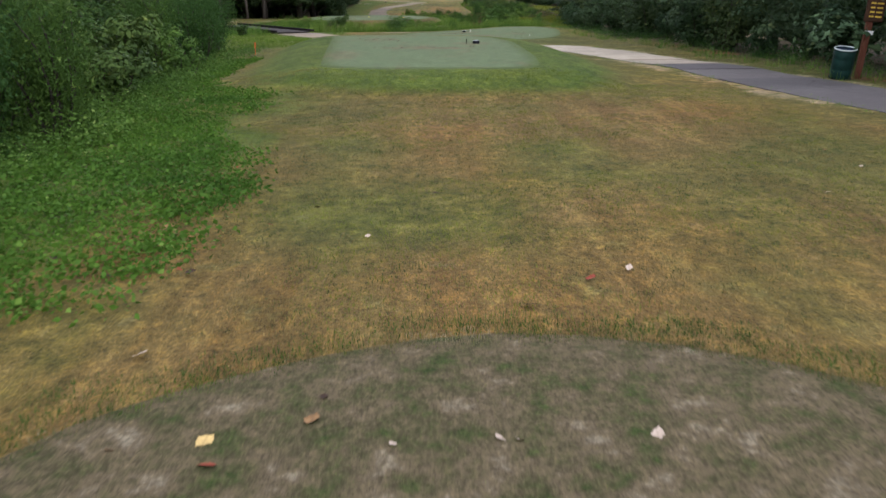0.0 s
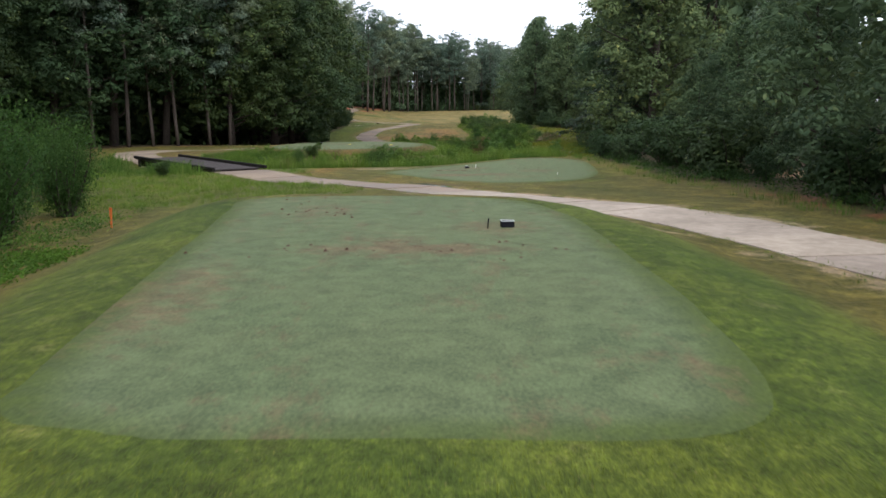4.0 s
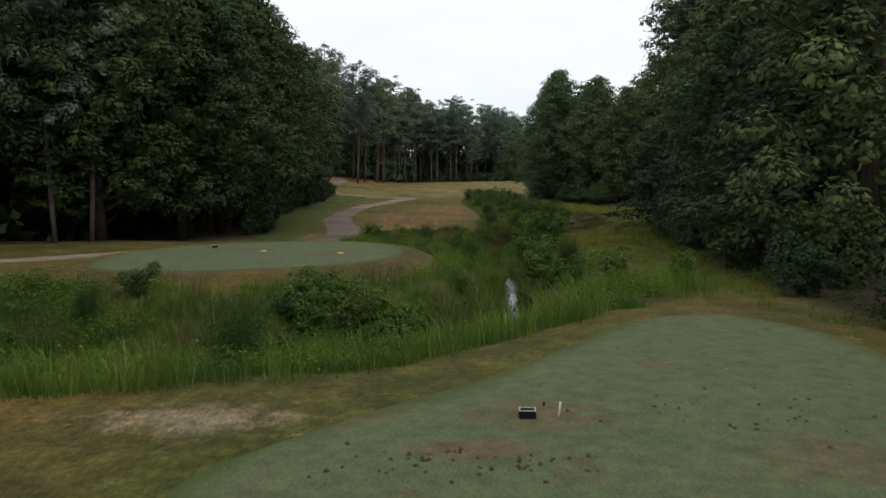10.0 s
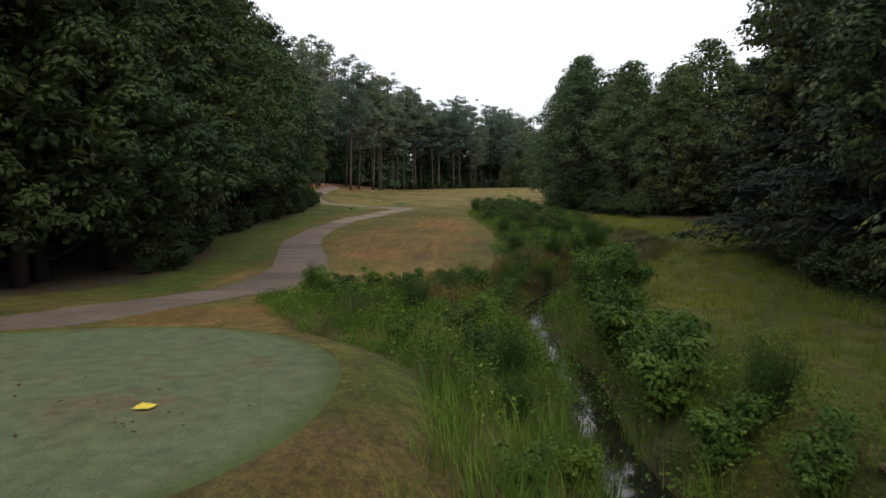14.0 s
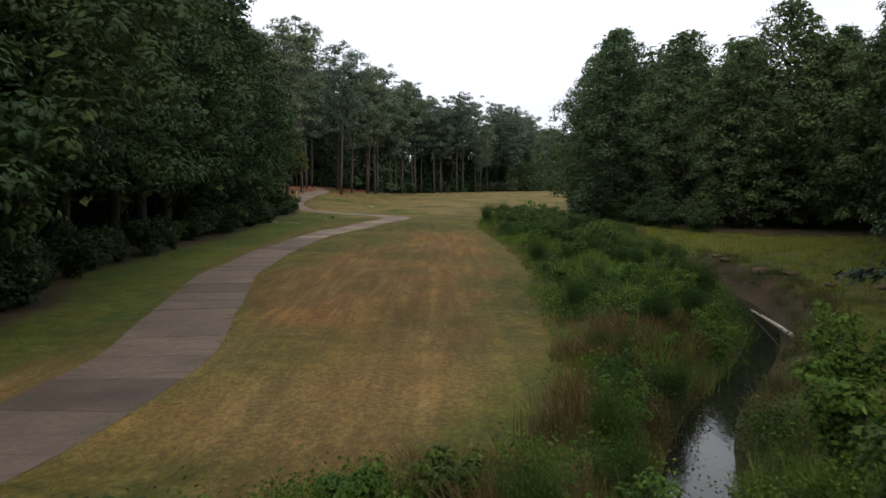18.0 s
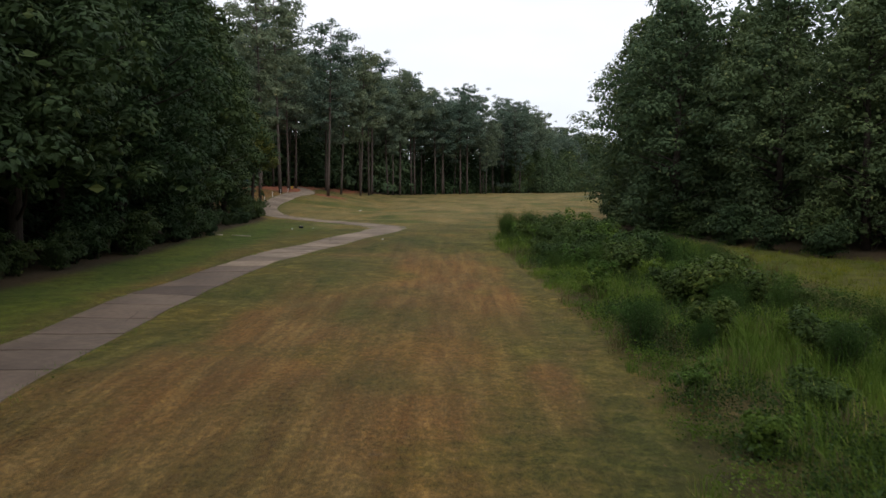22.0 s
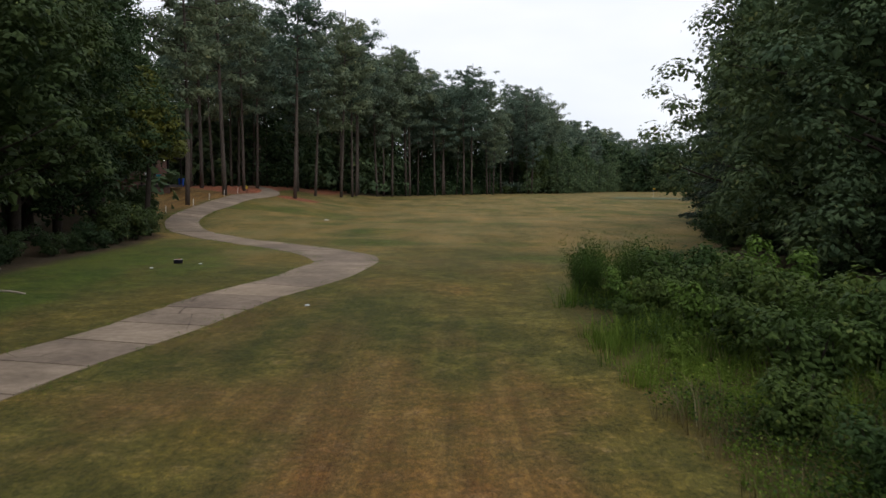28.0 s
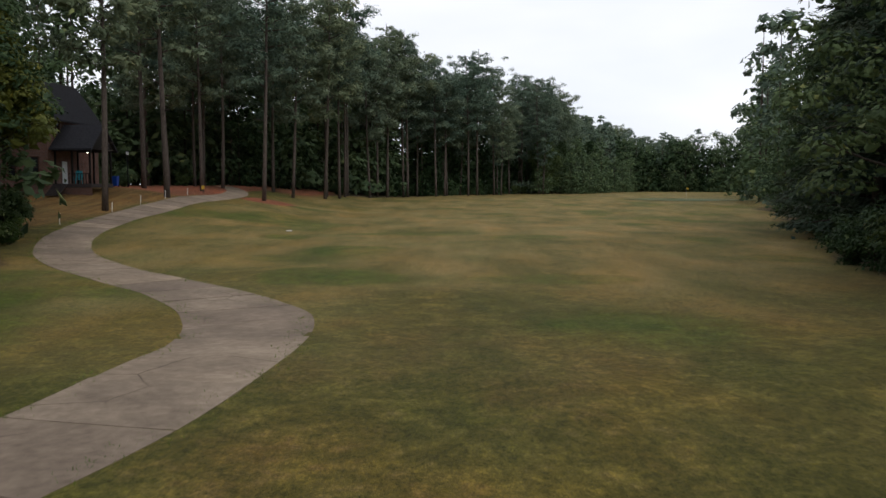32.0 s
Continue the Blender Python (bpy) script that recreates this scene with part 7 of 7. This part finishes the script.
for k in range(6):
    part("step", box_bm(1.2, 0.32, 0.17, 0.01, (PX0 + 0.75, -2.2 - PD / 2 - 0.16 - 0.3 * (5 - k), 0.12 + 0.17 * k)), M_BOARD, house)
part("skirting", box_bm(PW, 0.12, 0.95, 0, (PX0 + PW / 2, -2.2 - PD / 2 + 0.1, 0.32)), M_BRICK, house)
part("lamp", box_bm(0.14, 0.14, 0.08, 0.02, (PX0 + 2.4, -2.6, 4.05)), M_LAMP, house, "lit white porch lamp")
house.matrix_basis = Matrix.Translation((HX, HY, HZ))

chair = tagged(new("porch_chair"), "turquoise slatted garden chair on the porch", "chair")
for s in (-1, 1):
    part("arm", box_bm(0.1, 0.7, 0.04, 0.01, (s * 0.33, 0, 0.6)), M_TEAL, chair)
    part("leg", box_bm(0.07, 0.07, 0.6, 0.01, (s * 0.33, -0.28, 0.3)), M_TEAL, chair)
    part("leg", box_bm(0.07, 0.07, 0.4, 0.01, (s * 0.33, 0.28, 0.2)), M_TEAL, chair)
part("seat", box_bm(0.6, 0.6, 0.05, 0.01, (0, 0, 0.38)), M_TEAL, chair)
for k in range(5):
    part("slat", box_bm(0.11, 0.03, 0.8, 0.01, (-0.26 + 0.13 * k, 0.3, 0.8)), M_TEAL, chair)
chair.matrix_basis = house.matrix_basis @ pose(PX0 + 2.0, -3.9, 1.13)

bin_ob = tagged(new("wheeled_bin"), "blue plastic wheeled bin on the lawn by the house", "bin")
bm = box_bm(0.58, 0.7, 0.95, 0.03, (0, 0, 0.55))
for v in bm.verts:
    if v.co.z < 0.5:
        v.co.x *= 0.8
        v.co.y *= 0.75
part("body", bm, M_BLUE, bin_ob)
part("lid", box_bm(0.62, 0.76, 0.07, 0.02, (0, 0, 1.06)), M_BLUE, bin_ob)
part("handle", box_bm(0.5, 0.05, 0.05, 0.01, (0, 0.4, 1.0)), M_BLUE, bin_ob)
for s in (-1, 1):
    h = Heap()
    h.add(*tube([(s * 0.2, 0.26, 0.11), (s * 0.27, 0.26, 0.11)], [0.11, 0.11], 14))
    child("wheel", h.mesh("wheel", M_BLACK), bin_ob)
bin_ob.matrix_basis = Matrix.Translation((-34.5, 266, height(-34.5, 266)))

lamp_post = tagged(new("garden_lamp_post"), "black lamp post with a pale lantern in the garden", "lamp post")
h = Heap()
h.add(*tube([(0, 0, 0), (0, 0, 0.5), (0, 0, 3.6)], [0.1, 0.06, 0.045], 8))
child("pole", h.mesh("pole", M_BLACK, True), lamp_post)
part("lantern", box_bm(0.24, 0.24, 0.34, 0.03, (0, 0, 3.78)), M_PALE, lamp_post, "pale lantern")
part("cap", box_bm(0.32, 0.32, 0.07, 0.02, (0, 0, 4.0)), M_BLACK, lamp_post)
lamp_post.matrix_basis = Matrix.Translation((-35.5, 272, height(-35.5, 272)))

yellow_sign = tagged(new("path_sign"), "small yellow sign on a short stake by the path", "sign")
part("stake", box_bm(0.05, 0.05, 0.7, 0.005, (0, 0, 0.35)), M_BOARD, yellow_sign)
part("board", box_bm(0.34, 0.03, 0.42, 0.01, (0, -0.04, 0.75)), M_GOLD, yellow_sign, "yellow board")
yellow_sign.matrix_basis = Matrix.Translation((-28.4, 276, height(-28.4, 276)))
